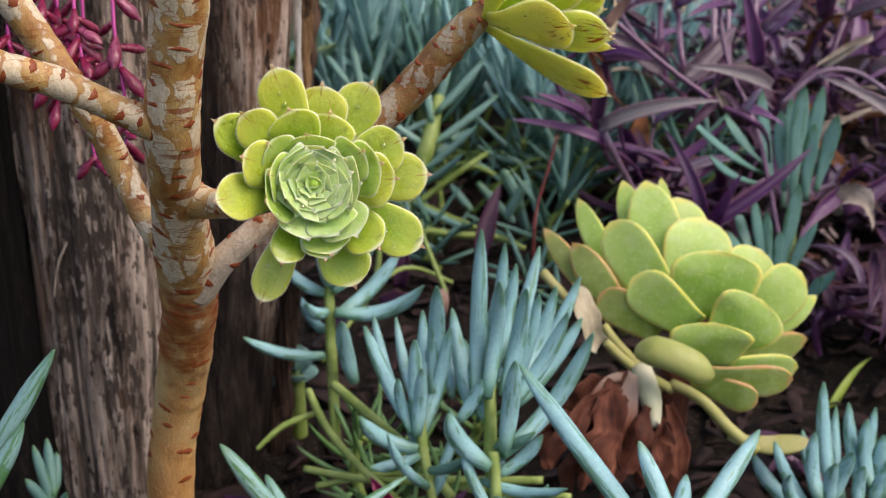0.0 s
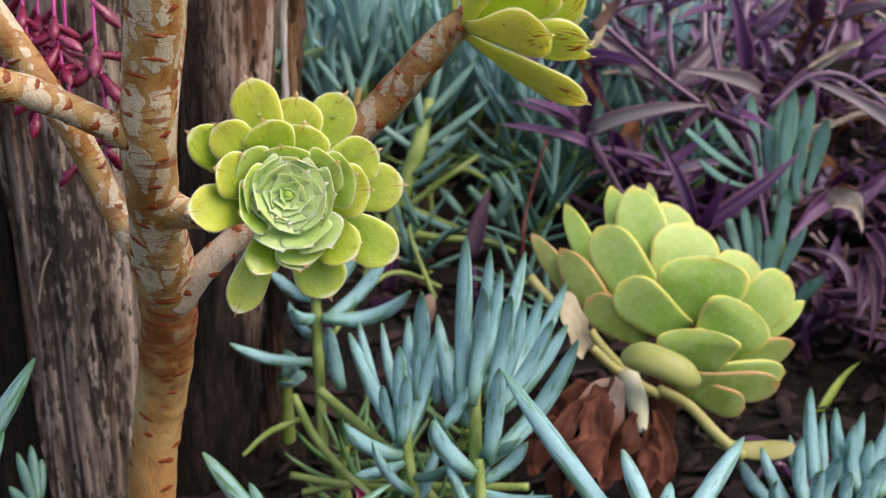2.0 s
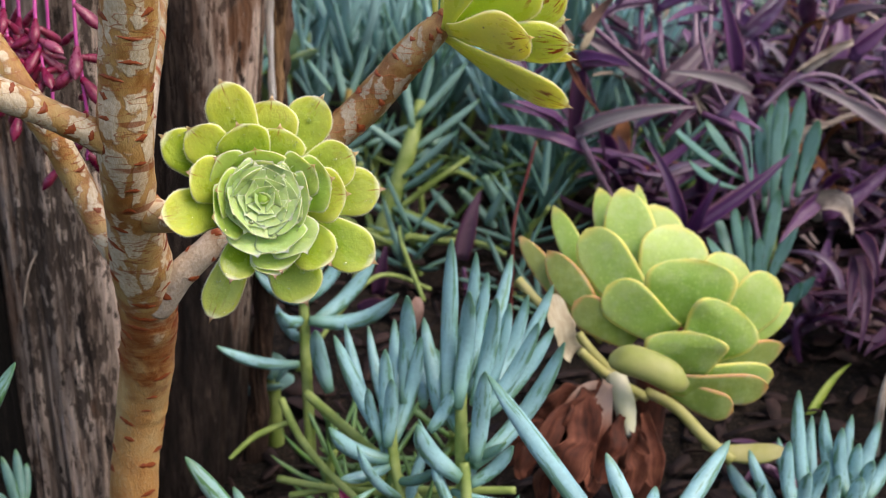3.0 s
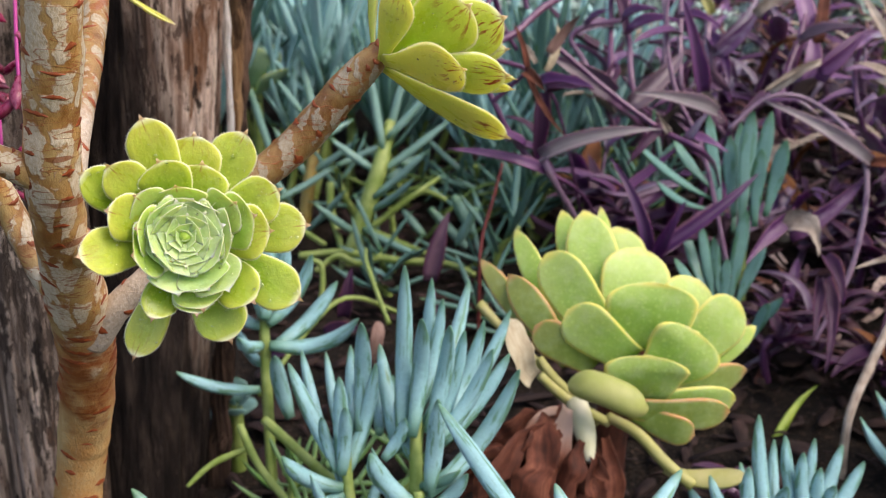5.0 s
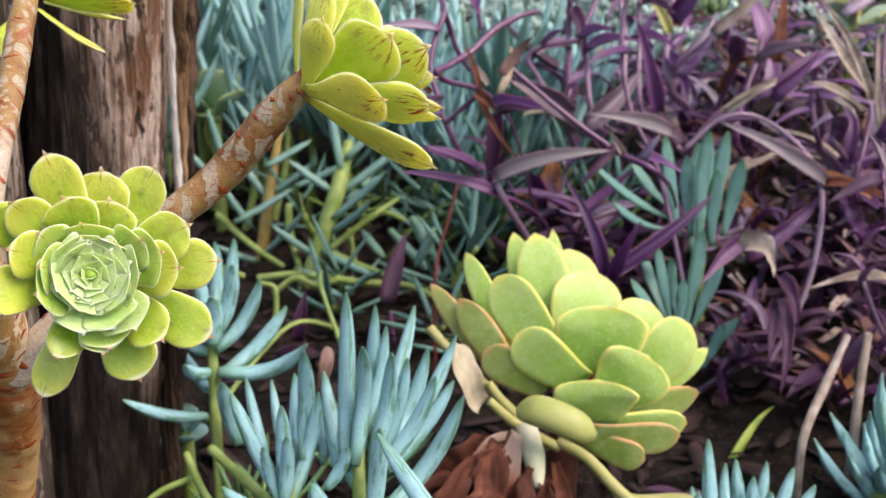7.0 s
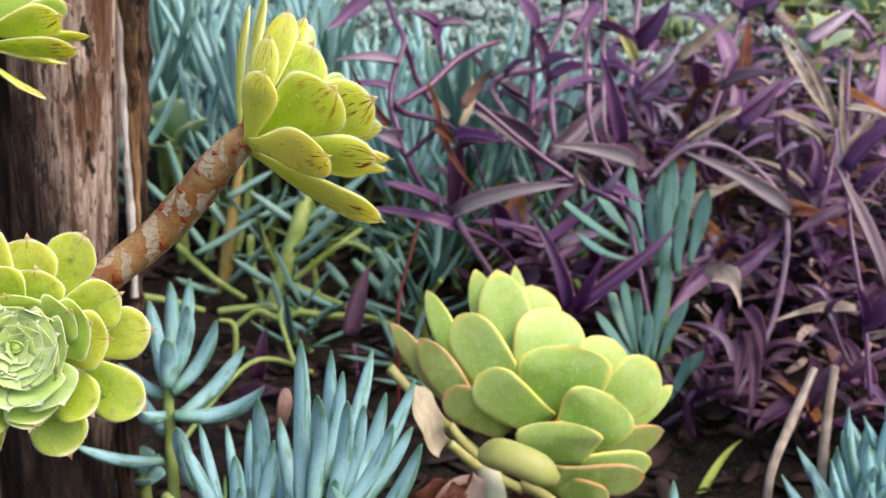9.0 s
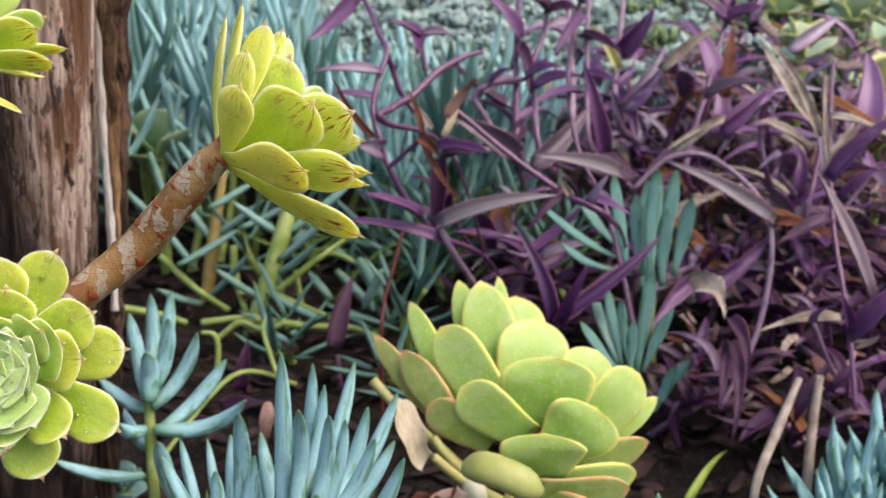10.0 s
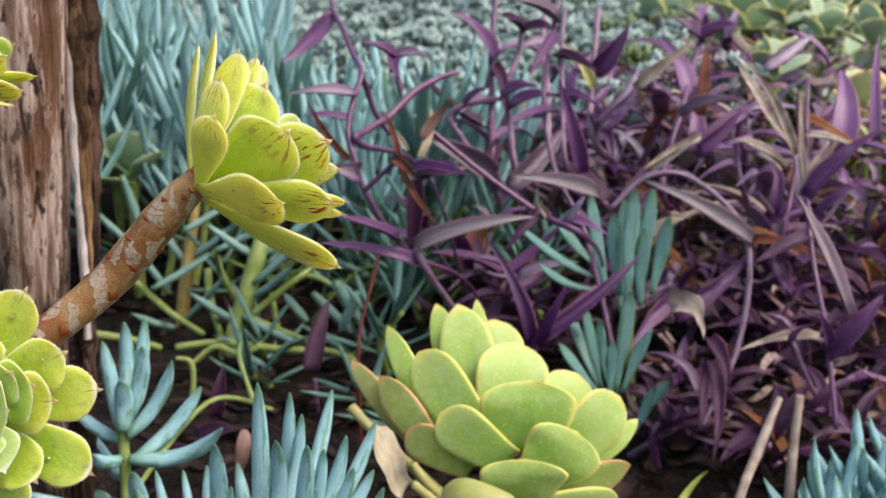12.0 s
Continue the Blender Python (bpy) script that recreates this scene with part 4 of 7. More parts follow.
AW = (0.15, 0.96, 0.20)
UPPER_LEAVES = [
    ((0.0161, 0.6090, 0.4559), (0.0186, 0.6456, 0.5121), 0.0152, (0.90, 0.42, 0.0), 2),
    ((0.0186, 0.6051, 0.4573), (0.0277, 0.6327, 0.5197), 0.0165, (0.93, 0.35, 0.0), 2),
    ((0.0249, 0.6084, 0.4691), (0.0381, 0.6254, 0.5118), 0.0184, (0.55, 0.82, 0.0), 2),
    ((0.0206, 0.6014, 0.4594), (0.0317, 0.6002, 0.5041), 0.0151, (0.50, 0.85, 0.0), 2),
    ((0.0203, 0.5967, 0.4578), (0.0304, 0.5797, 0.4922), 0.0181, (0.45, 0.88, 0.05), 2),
    ((0.0242, 0.6094, 0.4587), (0.0489, 0.6162, 0.4983), 0.0294, (0.35, 0.92, -0.15), 0),
    ((0.0257, 0.6185, 0.4612), (0.0442, 0.6503, 0.5056), 0.0118, (0.30, 0.92, -0.2), 0),
    ((0.0275, 0.6262, 0.4594), (0.0457, 0.6693, 0.4994), 0.0132, (0.1, 0.95, -0.2), 1),
    ((0.0300, 0.6254, 0.4574), (0.0627, 0.6695, 0.4706), 0.0213, (0.1, 0.9, 0.3), 1)]
LOWER_LEAVES = [
    ((0.0253, 0.6026, 0.4573), (0.0595, 0.5798, 0.4853), 0.0328, AW, 0),
    ((0.0274, 0.6104, 0.4558), (0.0758, 0.5951, 0.4775), 0.0301, AW, 0),
    ((0.0243, 0.6163, 0.4540), (0.0799, 0.6323, 0.4563), 0.0149, (0.2, 0.9, 0.3), 0),
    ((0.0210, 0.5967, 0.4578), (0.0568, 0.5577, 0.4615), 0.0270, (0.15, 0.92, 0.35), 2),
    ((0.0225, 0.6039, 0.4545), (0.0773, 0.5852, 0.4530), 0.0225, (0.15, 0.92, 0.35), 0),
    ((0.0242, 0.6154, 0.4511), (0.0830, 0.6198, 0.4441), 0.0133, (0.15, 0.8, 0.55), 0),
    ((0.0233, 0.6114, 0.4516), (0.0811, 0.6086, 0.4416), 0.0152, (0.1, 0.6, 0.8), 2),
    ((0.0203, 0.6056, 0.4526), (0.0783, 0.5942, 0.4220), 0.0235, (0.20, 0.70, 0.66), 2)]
aeonium_cup(aeonium, (0.0259, 0.5946, 0.4588), V((0.90, -0.08, 0.42)), UPPER_LEAVES + LOWER_LEAVES, 2)
AX = (0.35, 0.75, 0.55)
aeonium_cup(aeonium, (-0.1400, 0.7664, 0.4833), V((0.7, -0.1, 0.7)), [
    ((-0.1401, 0.7645, 0.4774), (-0.0836, 0.7355, 0.4788), 0.0195, (0.1, 0.75, 0.65), 0), ((-0.1368, 0.7757, 0.4803), (-0.0832, 0.7677, 0.4808), 0.0130, (0.1, 0.6, 0.8), 0), ((-0.1400, 0.7664, 0.4833), (-0.0936, 0.7515, 0.4941), 0.0230, AX, 0), ((-0.1399, 0.7774, 0.4848), (-0.0970, 0.7839, 0.4960), 0.0200, AX, 1),
    ((-0.1401, 0.7640, 0.4759), (-0.0942, 0.7584, 0.4665), 0.0170, (0.1, 0.15, 0.98), 2), ((-0.1401, 0.7526, 0.4731), (-0.1000, 0.7232, 0.4542), 0.0175, (0.3, 0.3, 0.9), 2), ((-0.1431, 0.7665, 0.4833), (-0.1328, 0.7692, 0.5257), 0.0220, (0.5, 0.8, 0.1), 0), ((-0.1462, 0.7878, 0.4834), (-0.1161, 0.8072, 0.5158), 0.0220, AX, 1),
    ((-0.1462, 0.7538, 0.4761), (-0.1575, 0.7154, 0.4531), 0.0190, (0.2, 0.4, 0.9), 0)], 3, 0.3)

# ---- blue chalk sticks ----
def stick(parent, base, tip, w, face=(0, -1, 0.3), bow=0.10, mat=None, seed=0, flat=0.85, name="leaf"):
    base, tip = V(base), V(tip)
    d = tip - base
    f = V(face)
    f = (f - d.normalized() * f.dot(d.normalized())).normalized()
    ctrl = base.lerp(tip, 0.45) - f * d.length * bow
    if mat is M_CHALK_TEAL:
        # flatter, blade-like leaves
        return leaf_part(name, parent, mat, base, ctrl, tip, f, w * (0.72 + 0.05 * (seed % 5)), w * 0.34, spoon, nu=14, nv=12, seed=seed, cup=0.16, wave=0.04)
    return leaf_part(name, parent, mat or M_CHALK, base, ctrl, tip, f, w, w * flat, finger, nu=12, nv=10, seed=seed, cup=0.06)


def chalk_plant(foot, label, stems, leaves, w=0.0100, bow=0.36, mat=None, group="blue chalk stick clumps", skirt=0, stem_mat=None):
    """stems: lists of (place, radius); leaves: (foot, tip, width factor)."""
    foot = V(foot)
    ob = thing("chalk_stick_plant", (foot.x, foot.y, ground_z(foot.x, foot.y)), label, "succulent", group)
    for s in stems:
        tube_part("stem", ob, stem_mat or M_CHALK_STEM, [(q, r * 0.75) for q, r in s], rough=0.08, steps=6, nv=10)
    for i, (b, t, k) in enumerate(leaves):
        side = V(t) - V(b)
        out = V((side.x, side.y - 0.015, 0.0))
        stick(ob, b, t, w * k, V((-out.x * 0.6, -0.4, 0.6)), bow * (0.65 + (i * 37 % 10) / 14), mat, seed=i)
    if skirt:
        path = smooth_path(stems[0], 6)
        for j in range(skirt):
            c, _ = path[int(len(path) * (0.25 + 0.4 * j / skirt))]
            a = j * 2.4 + skirt
            out = V((math.cos(a), math.sin(a), 0.55 + 0.5 * (j % 3)))
            stick(ob, c, c + out.normalized() * w * (3.6 + j % 3), w * 0.85, V((-out.x, -out.y, 1.0)), 0.2, M_CHALK_GREEN if j % 3 == 0 else mat, seed=50 + j)
    return ob


chalk_plant((0.0322, 0.7165, 0.0726), "clump of blue-grey finger-leaved succulent on green stem", [[((0.0359, 0.7165, 0.0726), 0.005), ((0.0333, 0.7419, 0.1131), 0.0058), ((0.0320, 0.7580, 0.1427), 0.0062), ((0.0322, 0.7768, 0.1798), 0.0055), ((0.0339, 0.7919, 0.2066), 0.003)]], [
    ((0.0222, 0.7722, 0.1672), (0.0254, 0.7939, 0.2854), 1.15), ((0.0326, 0.7872, 0.1791), (0.0431, 0.8284, 0.2631), 1.0), ((0.0349, 0.7885, 0.1827), (0.0507, 0.8189, 0.2516), 0.95), ((0.0435, 0.7989, 0.1820), (0.0701, 0.8654, 0.2477), 1.05),
    ((0.0295, 0.7646, 0.1754), (0.0365, 0.7634, 0.2600), 1.15), ((0.0404, 0.7697, 0.1749), (0.0547, 0.7712, 0.2522), 1.15), ((0.0464, 0.7742, 0.1726), (0.0647, 0.7885, 0.2412), 1.0), ((0.0485, 0.7800, 0.1740), (0.0788, 0.8183, 0.2354), 1.1),
    ((0.0572, 0.7976, 0.1784), (0.0989, 0.8486, 0.2309), 1.05), ((0.0458, 0.7633, 0.1718), (0.0831, 0.7751, 0.2337), 1.1), ((0.0502, 0.7722, 0.1672), (0.0957, 0.8015, 0.2184), 1.1), ((0.0401, 0.7516, 0.1398), (0.1011, 0.7797, 0.2170), 1.3)], skirt=5)
chalk_plant((0.0429, 0.7080, 0.0784), "low blue-grey finger leaves on a green shoot", [[((0.0410, 0.7080, 0.0784), 0.004), ((0.0359, 0.7306, 0.1113), 0.005), ((0.0338, 0.7452, 0.1455), 0.005)]], [
    ((0.0408, 0.7434, 0.1465), (0.0468, 0.7459, 0.2119), 1.2), ((0.0314, 0.7398, 0.1366), (0.0029, 0.7341, 0.1793), 1.35), ((0.0106, 0.7594, 0.1611), (0.0254, 0.7598, 0.1915), 0.9), ((0.0198, 0.7792, 0.1572), (0.0064, 0.8315, 0.2130), 1.1),
    ((0.0259, 0.7875, 0.1507), (0.0152, 0.8239, 0.1923), 1.1), ((0.0363, 0.7471, 0.1273), (0.0659, 0.7472, 0.1570), 1.0), ((0.0250, 0.7458, 0.1238), (0.0788, 0.7001, 0.1444), 0.8), ((0.0385, 0.8130, 0.1621), (0.0605, 0.8571, 0.1956), 1.1), ((0.0305, 0.8116, 0.1584), (0.0352, 0.8506, 0.2072), 1.1)], skirt=4)
chalk_plant((-0.0148, 0.7251, 0.0668), "small clump of blue-grey finger-leaved succulent", [[((0.0023, 0.7336, 0.0610), 0.004), ((-0.0073, 0.7550, 0.1052), 0.0045), ((-0.0139, 0.7695, 0.1363), 0.005), ((-0.0151, 0.7832, 0.1681), 0.004)]], [
    ((-0.0162, 0.7719, 0.1429), (-0.0543, 0.7996, 0.2133), 1.1), ((-0.0337, 0.8102, 0.1546), (-0.0514, 0.8576, 0.1972), 0.8), ((-0.0185, 0.7728, 0.1541), (-0.0192, 0.7873, 0.2086), 1.05), ((-0.0177, 0.7665, 0.1458), (-0.0143, 0.7669, 0.1964), 1.0),
    ((-0.0063, 0.7922, 0.1636), (-0.0042, 0.7996, 0.2425), 1.2), ((-0.0151, 0.7721, 0.1436), (0.0050, 0.7994, 0.2126), 1.05), ((-0.0135, 0.8012, 0.1591), (-0.0146, 0.8403, 0.2080), 0.9), ((-0.0216, 0.7701, 0.1468), (-0.0303, 0.7691, 0.1878), 0.75), ((-0.0170, 0.7662, 0.1360), (-0.0554, 0.7513, 0.1683), 1.15),
    ((-0.0162, 0.7649, 0.1324), (-0.0488, 0.7486, 0.1316), 0.9), ((-0.0128, 0.8075, 0.1471), (-0.0056, 0.8253, 0.1961), 1.1), ((-0.0216, 0.8102, 0.1546), (-0.0355, 0.8755, 0.1878), 0.8), ((0.0063, 0.8012, 0.1591), (0.0046, 0.8528, 0.1839), 0.9)], skirt=5)
chalk_plant((-0.0901, 0.9356, 0.0396), "blue-grey finger-leaved shoot on tall green stem beside the post", [[((-0.0896, 0.9443, 0.0341), 0.006), ((-0.0927, 0.9639, 0.0940), 0.0062), ((-0.0948, 0.9793, 0.1411), 0.006), ((-0.0955, 0.9891, 0.1711), 0.005), ((-0.0944, 0.9987, 0.2011), 0.003)]], [
    ((-0.0964, 0.9838, 0.1710), (-0.1079, 1.0008, 0.2376), 1.0), ((-0.0952, 0.9978, 0.1819), (-0.0941, 1.0234, 0.2448), 1.05), ((-0.0915, 0.9976, 0.1819), (-0.0793, 1.0330, 0.2444), 1.0), ((-0.0891, 0.9862, 0.1795), (-0.0753, 0.9883, 0.2372), 1.15),
    ((-0.0938, 0.9784, 0.1710), (-0.0921, 0.9765, 0.2140), 1.2), ((-0.0912, 0.9817, 0.1655), (-0.0544, 0.9930, 0.2225), 1.0), ((-0.0871, 0.9803, 0.1454), (-0.0360, 1.0133, 0.1910), 1.1), ((-0.0898, 0.9716, 0.1506), (-0.0153, 0.9562, 0.1807), 1.1),
    ((-0.0984, 0.9862, 0.1617), (-0.1377, 1.0055, 0.1823), 0.9), ((-0.0986, 0.9608, 0.1159), (-0.1636, 0.9502, 0.1373), 0.85), ((-0.0969, 0.9720, 0.1507), (-0.1094, 0.9376, 0.1723), 1.0), ((-0.0950, 0.9968, 0.1626), (-0.0965, 1.0446, 0.2124), 1.0),
    ((-0.0990, 0.9858, 0.1281), (-0.1322, 1.0448, 0.1419), 0.8), ((-0.0733, 0.9525, 0.0946), (-0.0811, 0.9318, 0.1592), 1.1)], 0.0122)
# nearest shoots, which rise from below the view
chalk_plant((0.1260, 0.5655, 0.1256), "blue-grey finger-leaved shoot with long spreading leaves", [[((0.1313, 0.5662, 0.0689), 0.005), ((0.1297, 0.5918, 0.1392), 0.006), ((0.1281, 0.6024, 0.1685), 0.004)]], [
    ((0.1188, 0.6008, 0.1641), (0.0463, 0.7044, 0.2294), 1.05), ((0.1313, 0.6024, 0.1685), (0.1110, 0.6394, 0.2116), 0.95), ((0.1331, 0.6100, 0.1600), (0.1912, 0.6817, 0.1962), 1.0), ((0.1318, 0.6197, 0.1573), (0.1459, 0.6680, 0.1731), 0.9)], 0.0118, 0.05)
chalk_plant((-0.2481, 0.5489, 0.1384), "blue-grey finger-leaved shoot beside the post", [[((-0.2632, 0.5662, 0.0689), 0.005), ((-0.2625, 0.5896, 0.1626), 0.006), ((-0.2609, 0.6001, 0.1914), 0.004)]], [
    ((-0.2600, 0.6022, 0.1972), (-0.2111, 0.6298, 0.2729), 1.0), ((-0.2526, 0.5894, 0.1911), (-0.2247, 0.6072, 0.2400), 0.95), ((-0.2678, 0.6110, 0.1920), (-0.2669, 0.6392, 0.2402), 1.0)], 0.0118, 0.04, M_CHALK_RUBBED)
chalk_plant((-0.0804, 0.6154, 0.0873), "blue-green finger-leaved shoot near the stem", [[((-0.0809, 0.6205, 0.0427), 0.004), ((-0.0826, 0.6494, 0.1222), 0.005), ((-0.0860, 0.6564, 0.1413), 0.004)]], [
    ((-0.0894, 0.6558, 0.1397), (-0.1320, 0.6654, 0.1952), 1.0), ((-0.0854, 0.6627, 0.1294), (-0.1119, 0.7031, 0.1528), 0.8), ((-0.0820, 0.6639, 0.1326), (-0.0221, 0.7029, 0.1521), 0.6)], 0.0112, 0.05, M_CHALK_RUBBED)
chalk_plant((-0.2701, 0.7386, 0.0163), "small dark green finger-leaved shoot between the posts", [[((-0.2742, 0.7485, -0.0149), 0.004), ((-0.2762, 0.7746, 0.0567), 0.004), ((-0.2782, 0.7855, 0.0868), 0.003)]], [
    ((-0.2762, 0.7828, 0.0793), (-0.2910, 0.7981, 0.1215), 0.7), ((-0.2762, 0.7855, 0.0868), (-0.2845, 0.8088, 0.1215), 0.7), ((-0.2751, 0.7741, 0.0846), (-0.2897, 0.7724, 0.1091), 0.7), ((-0.2681, 0.7627, 0.0826), (-0.2551, 0.7517, 0.1107), 0.7), ((-0.2811, 0.8044, 0.0801), (-0.2833, 0.8231, 0.1022), 0.7)], 0.0112, 0.05, M_CHALK_GREEN)
chalk_plant((0.2883, 0.7777, -0.0224), "dense clump of blue-grey finger-leaved succulent", [[((0.2914, 0.7861, -0.0287), 0.005), ((0.2924, 0.8176, 0.0287), 0.006), ((0.2933, 0.8408, 0.0633), 0.005)]], [
    ((0.2924, 0.8292, 0.0605), (0.2852, 0.8588, 0.1420), 1.15), ((0.2759, 0.8103, 0.0671), (0.2726, 0.8280, 0.1158), 1.1), ((0.2872, 0.8190, 0.0618), (0.2975, 0.8142, 0.1071), 1.1), ((0.2705, 0.8176, 0.0579), (0.2480, 0.8436, 0.1003), 1.0), ((0.2720, 0.8350, 0.0472), (0.2383, 0.8673, 0.0776), 1.2),
    ((0.2921, 0.8466, 0.0500), (0.2833, 0.8911, 0.0845), 1.0), ((0.2811, 0.8002, 0.0686), (0.2790, 0.7938, 0.1094), 1.0), ((0.2688, 0.7974, 0.0609), (0.2469, 0.7910, 0.1019), 1.0), ((0.3050, 0.8466, 0.0500), (0.3100, 0.8972, 0.1012), 1.0)])
chalk_plant((0.3173, 0.7777, -0.0224), "dense clump of blue-grey finger-leaved succulent", [[((0.3284, 0.7944, -0.0349), 0.005), ((0.3310, 0.8348, 0.0175), 0.006), ((0.3322, 0.8583, 0.0529), 0.005)]], [
    ((0.3223, 0.8466, 0.0500), (0.3102, 0.8715, 0.1182), 1.1), ((0.3254, 0.8394, 0.0593), (0.3211, 0.8581, 0.1107), 1.1), ((0.3331, 0.8481, 0.0541), (0.3340, 0.8540, 0.0995), 1.1), ((0.3220, 0.8277, 0.0565), (0.3291, 0.8276, 0.0854), 1.1), ((0.3082, 0.8176, 0.0579), (0.3090, 0.8195, 0.0924), 1.0),
    ((0.3387, 0.8583, 0.0529), (0.3635, 0.8957, 0.0970), 1.1), ((0.3418, 0.8481, 0.0541), (0.3737, 0.8733, 0.0940), 1.1), ((0.3318, 0.8379, 0.0553), (0.3411, 0.8408, 0.0923), 1.1), ((0.3367, 0.8759, 0.0426), (0.3480, 0.9151, 0.0920), 1.0)])


def finger_mesh(bow, seed, w=0.082):
    v, f, uv = leaf_parts((0, 0, 0), (0, 0.45, -bow), (0, 1, 0), (0, 0, 1), w, w * 0.8, finger, nu=8, nv=7, seed=seed)
    return v, f, uv


FINGERS = {}
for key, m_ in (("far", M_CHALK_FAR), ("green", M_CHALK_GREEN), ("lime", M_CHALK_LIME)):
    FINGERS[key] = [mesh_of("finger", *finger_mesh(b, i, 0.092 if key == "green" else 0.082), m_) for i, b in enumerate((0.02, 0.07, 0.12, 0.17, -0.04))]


FINGERS["broad"] = [mesh_of("finger", *finger_mesh(b, i, 0.15), M_CHALK) for i, b in enumerate((0.04, 0.10, 0.15))]


def chalk_shoot(x, y, height, lean, count, length, look_="far", seed=0, spread=0.5, label="blue-grey finger-leaved succulent shoot", low=0.25, top=None):
    """A free-standing shoot: a stem with leaves round its upper part."""
    rng = random.Random(seed)
    foot = V((x, y, ground_z(x, y)))
    ob = thing("chalk_stick_plant", foot, label, "succulent", "blue chalk stick clumps")
    head = foot + V((lean[0], lean[1], height))
    mid = foot.lerp(head, 0.5) + V((rng.uniform(-1, 1), rng.uniform(-1, 1), 0)) * 0.025
    tube_part("stem", ob, M_CHALK_STEM, [(foot - V((0, 0, 0.01)), 0.0052), (mid, rng.uniform(0.0036, 0.005)), (head, 0.003)], rough=0.08, steps=6, nv=8)
    for i in range(count):
        k = low + (1 - low) * (i + 0.5) / count
        c = foot * (1 - k) ** 2 + (mid * 2 - (foot + head) * 0.5) * (2 * k * (1 - k)) + head * k * k
        a = i * 2.4 + seed
        out = V((math.cos(a), math.sin(a), 0))
        up = 0.65 - 0.5 * spread + 2.4 * k ** 2.2 * (1 - spread * 0.5)
        way = (out + V((0, 0, 1)) * up * rng.uniform(0.7, 1.4)).normalized()
        ln = length * rng.uniform(0.75, 1.15)
        part("leaf", rng.choice(FINGERS[look_]), ob, turn_to(c, way, V((0, 0, 1)) - out * 0.8, ln))
    return ob


rng = random.Random(7)
# tall shoots behind the branch, from the post to the purple plants
n_ = 0
for row, (y0, x0, x1, count, low, h0) in enumerate(((1.64, -0.28, 0.30, 15, 0.55, 0.19), (1.76, -0.36, 0.36, 17, 0.5, 0.20), (1.94, -0.45, 0.02, 13, 0.42, 0.21), (2.12, -0.55, -0.08, 9, 0.4, 0.20), (2.34, -0.65, -0.12, 8, 0.4, 0.21))):
    for i in range(count):
        x = x0 + (x1 - x0) * (i + rng.uniform(0.2, 0.8)) / count
        y = y0 + rng.uniform(-0.05, 0.05)
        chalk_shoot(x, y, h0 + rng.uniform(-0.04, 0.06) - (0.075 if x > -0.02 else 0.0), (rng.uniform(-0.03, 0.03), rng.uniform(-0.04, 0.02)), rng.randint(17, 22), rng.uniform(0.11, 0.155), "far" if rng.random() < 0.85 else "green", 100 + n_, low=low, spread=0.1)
        n_ += 1
# clump among the purple leaves, and low green ones under them
chalk_plant((0.3742, 1.2641, 0.0270), "teal clump of broad finger leaves among purple leaves", [[((0.3779, 1.2693, 0.0114), 0.006), ((0.3783, 1.2916, 0.0801), 0.006), ((0.3770, 1.3044, 0.1520), 0.006), ((0.3778, 1.3154, 0.1860), 0.004)]], [
    ((0.3529, 1.2963, 0.1553), (0.3367, 1.3204, 0.2593), 1.0), ((0.3680, 1.3049, 0.1520), (0.3660, 1.3414, 0.2317), 1.0), ((0.3706, 1.2822, 0.1473), (0.3849, 1.3296, 0.2634), 1.1), ((0.3836, 1.2946, 0.1552), (0.4050, 1.3277, 0.2611), 0.9), ((0.4008, 1.3031, 0.1519), (0.4209, 1.3177, 0.2328), 0.9),
    ((0.3719, 1.3180, 0.1282), (0.3850, 1.3741, 0.2384), 1.0), ((0.3446, 1.3117, 0.1691), (0.2581, 1.2955, 0.2343), 0.8), ((0.3375, 1.2895, 0.1642), (0.2734, 1.2639, 0.2044), 0.7), ((0.3818, 1.2721, 0.1506), (0.3846, 1.2779, 0.2337), 0.9), ((0.3488, 1.3343, 0.1744), (0.3075, 1.3525, 0.2236), 0.7)], 0.0205, 0.16, M_CHALK_TEAL)
chalk_plant((0.3380, 1.2075, 0.0414), "teal clump of finger leaves at the foot of purple stems", [[((0.3424, 1.2094, 0.0152), 0.005), ((0.3434, 1.2235, 0.0590), 0.005), ((0.3443, 1.2358, 0.0972), 0.004)]], [
    ((0.3313, 1.2127, 0.0887), (0.3159, 1.2286, 0.1675), 1.0), ((0.3407, 1.2215, 0.0848), (0.3311, 1.2337, 0.1533), 0.9), ((0.3474, 1.2193, 0.0793), (0.3667, 1.2499, 0.1769), 1.1), ((0.3319, 1.2000, 0.0820), (0.2867, 1.2105, 0.1391), 0.8), ((0.3552, 1.2281, 0.0753), (0.3884, 1.2493, 0.1463), 0.9), ((0.3356, 1.1923, 0.0913), (0.3374, 1.1982, 0.1425), 1.0),
    ((0.3545, 1.1826, 0.0647), (0.3867, 1.1650, 0.1133), 0.9), ((0.3548, 1.1700, 0.0583), (0.3730, 1.1641, 0.1082), 0.9), ((0.3344, 1.2403, 0.0770), (0.3142, 1.3043, 0.1409), 0.8)], 0.0165, 0.14, M_CHALK_TEAL)
for i in range(10):
    chalk_shoot(rng.uniform(0.11, 0.33), rng.uniform(1.34, 1.62), rng.uniform(0.06, 0.13), (rng.uniform(-0.03, 0.03), -0.02), 9, 0.095, "green", 300 + i)
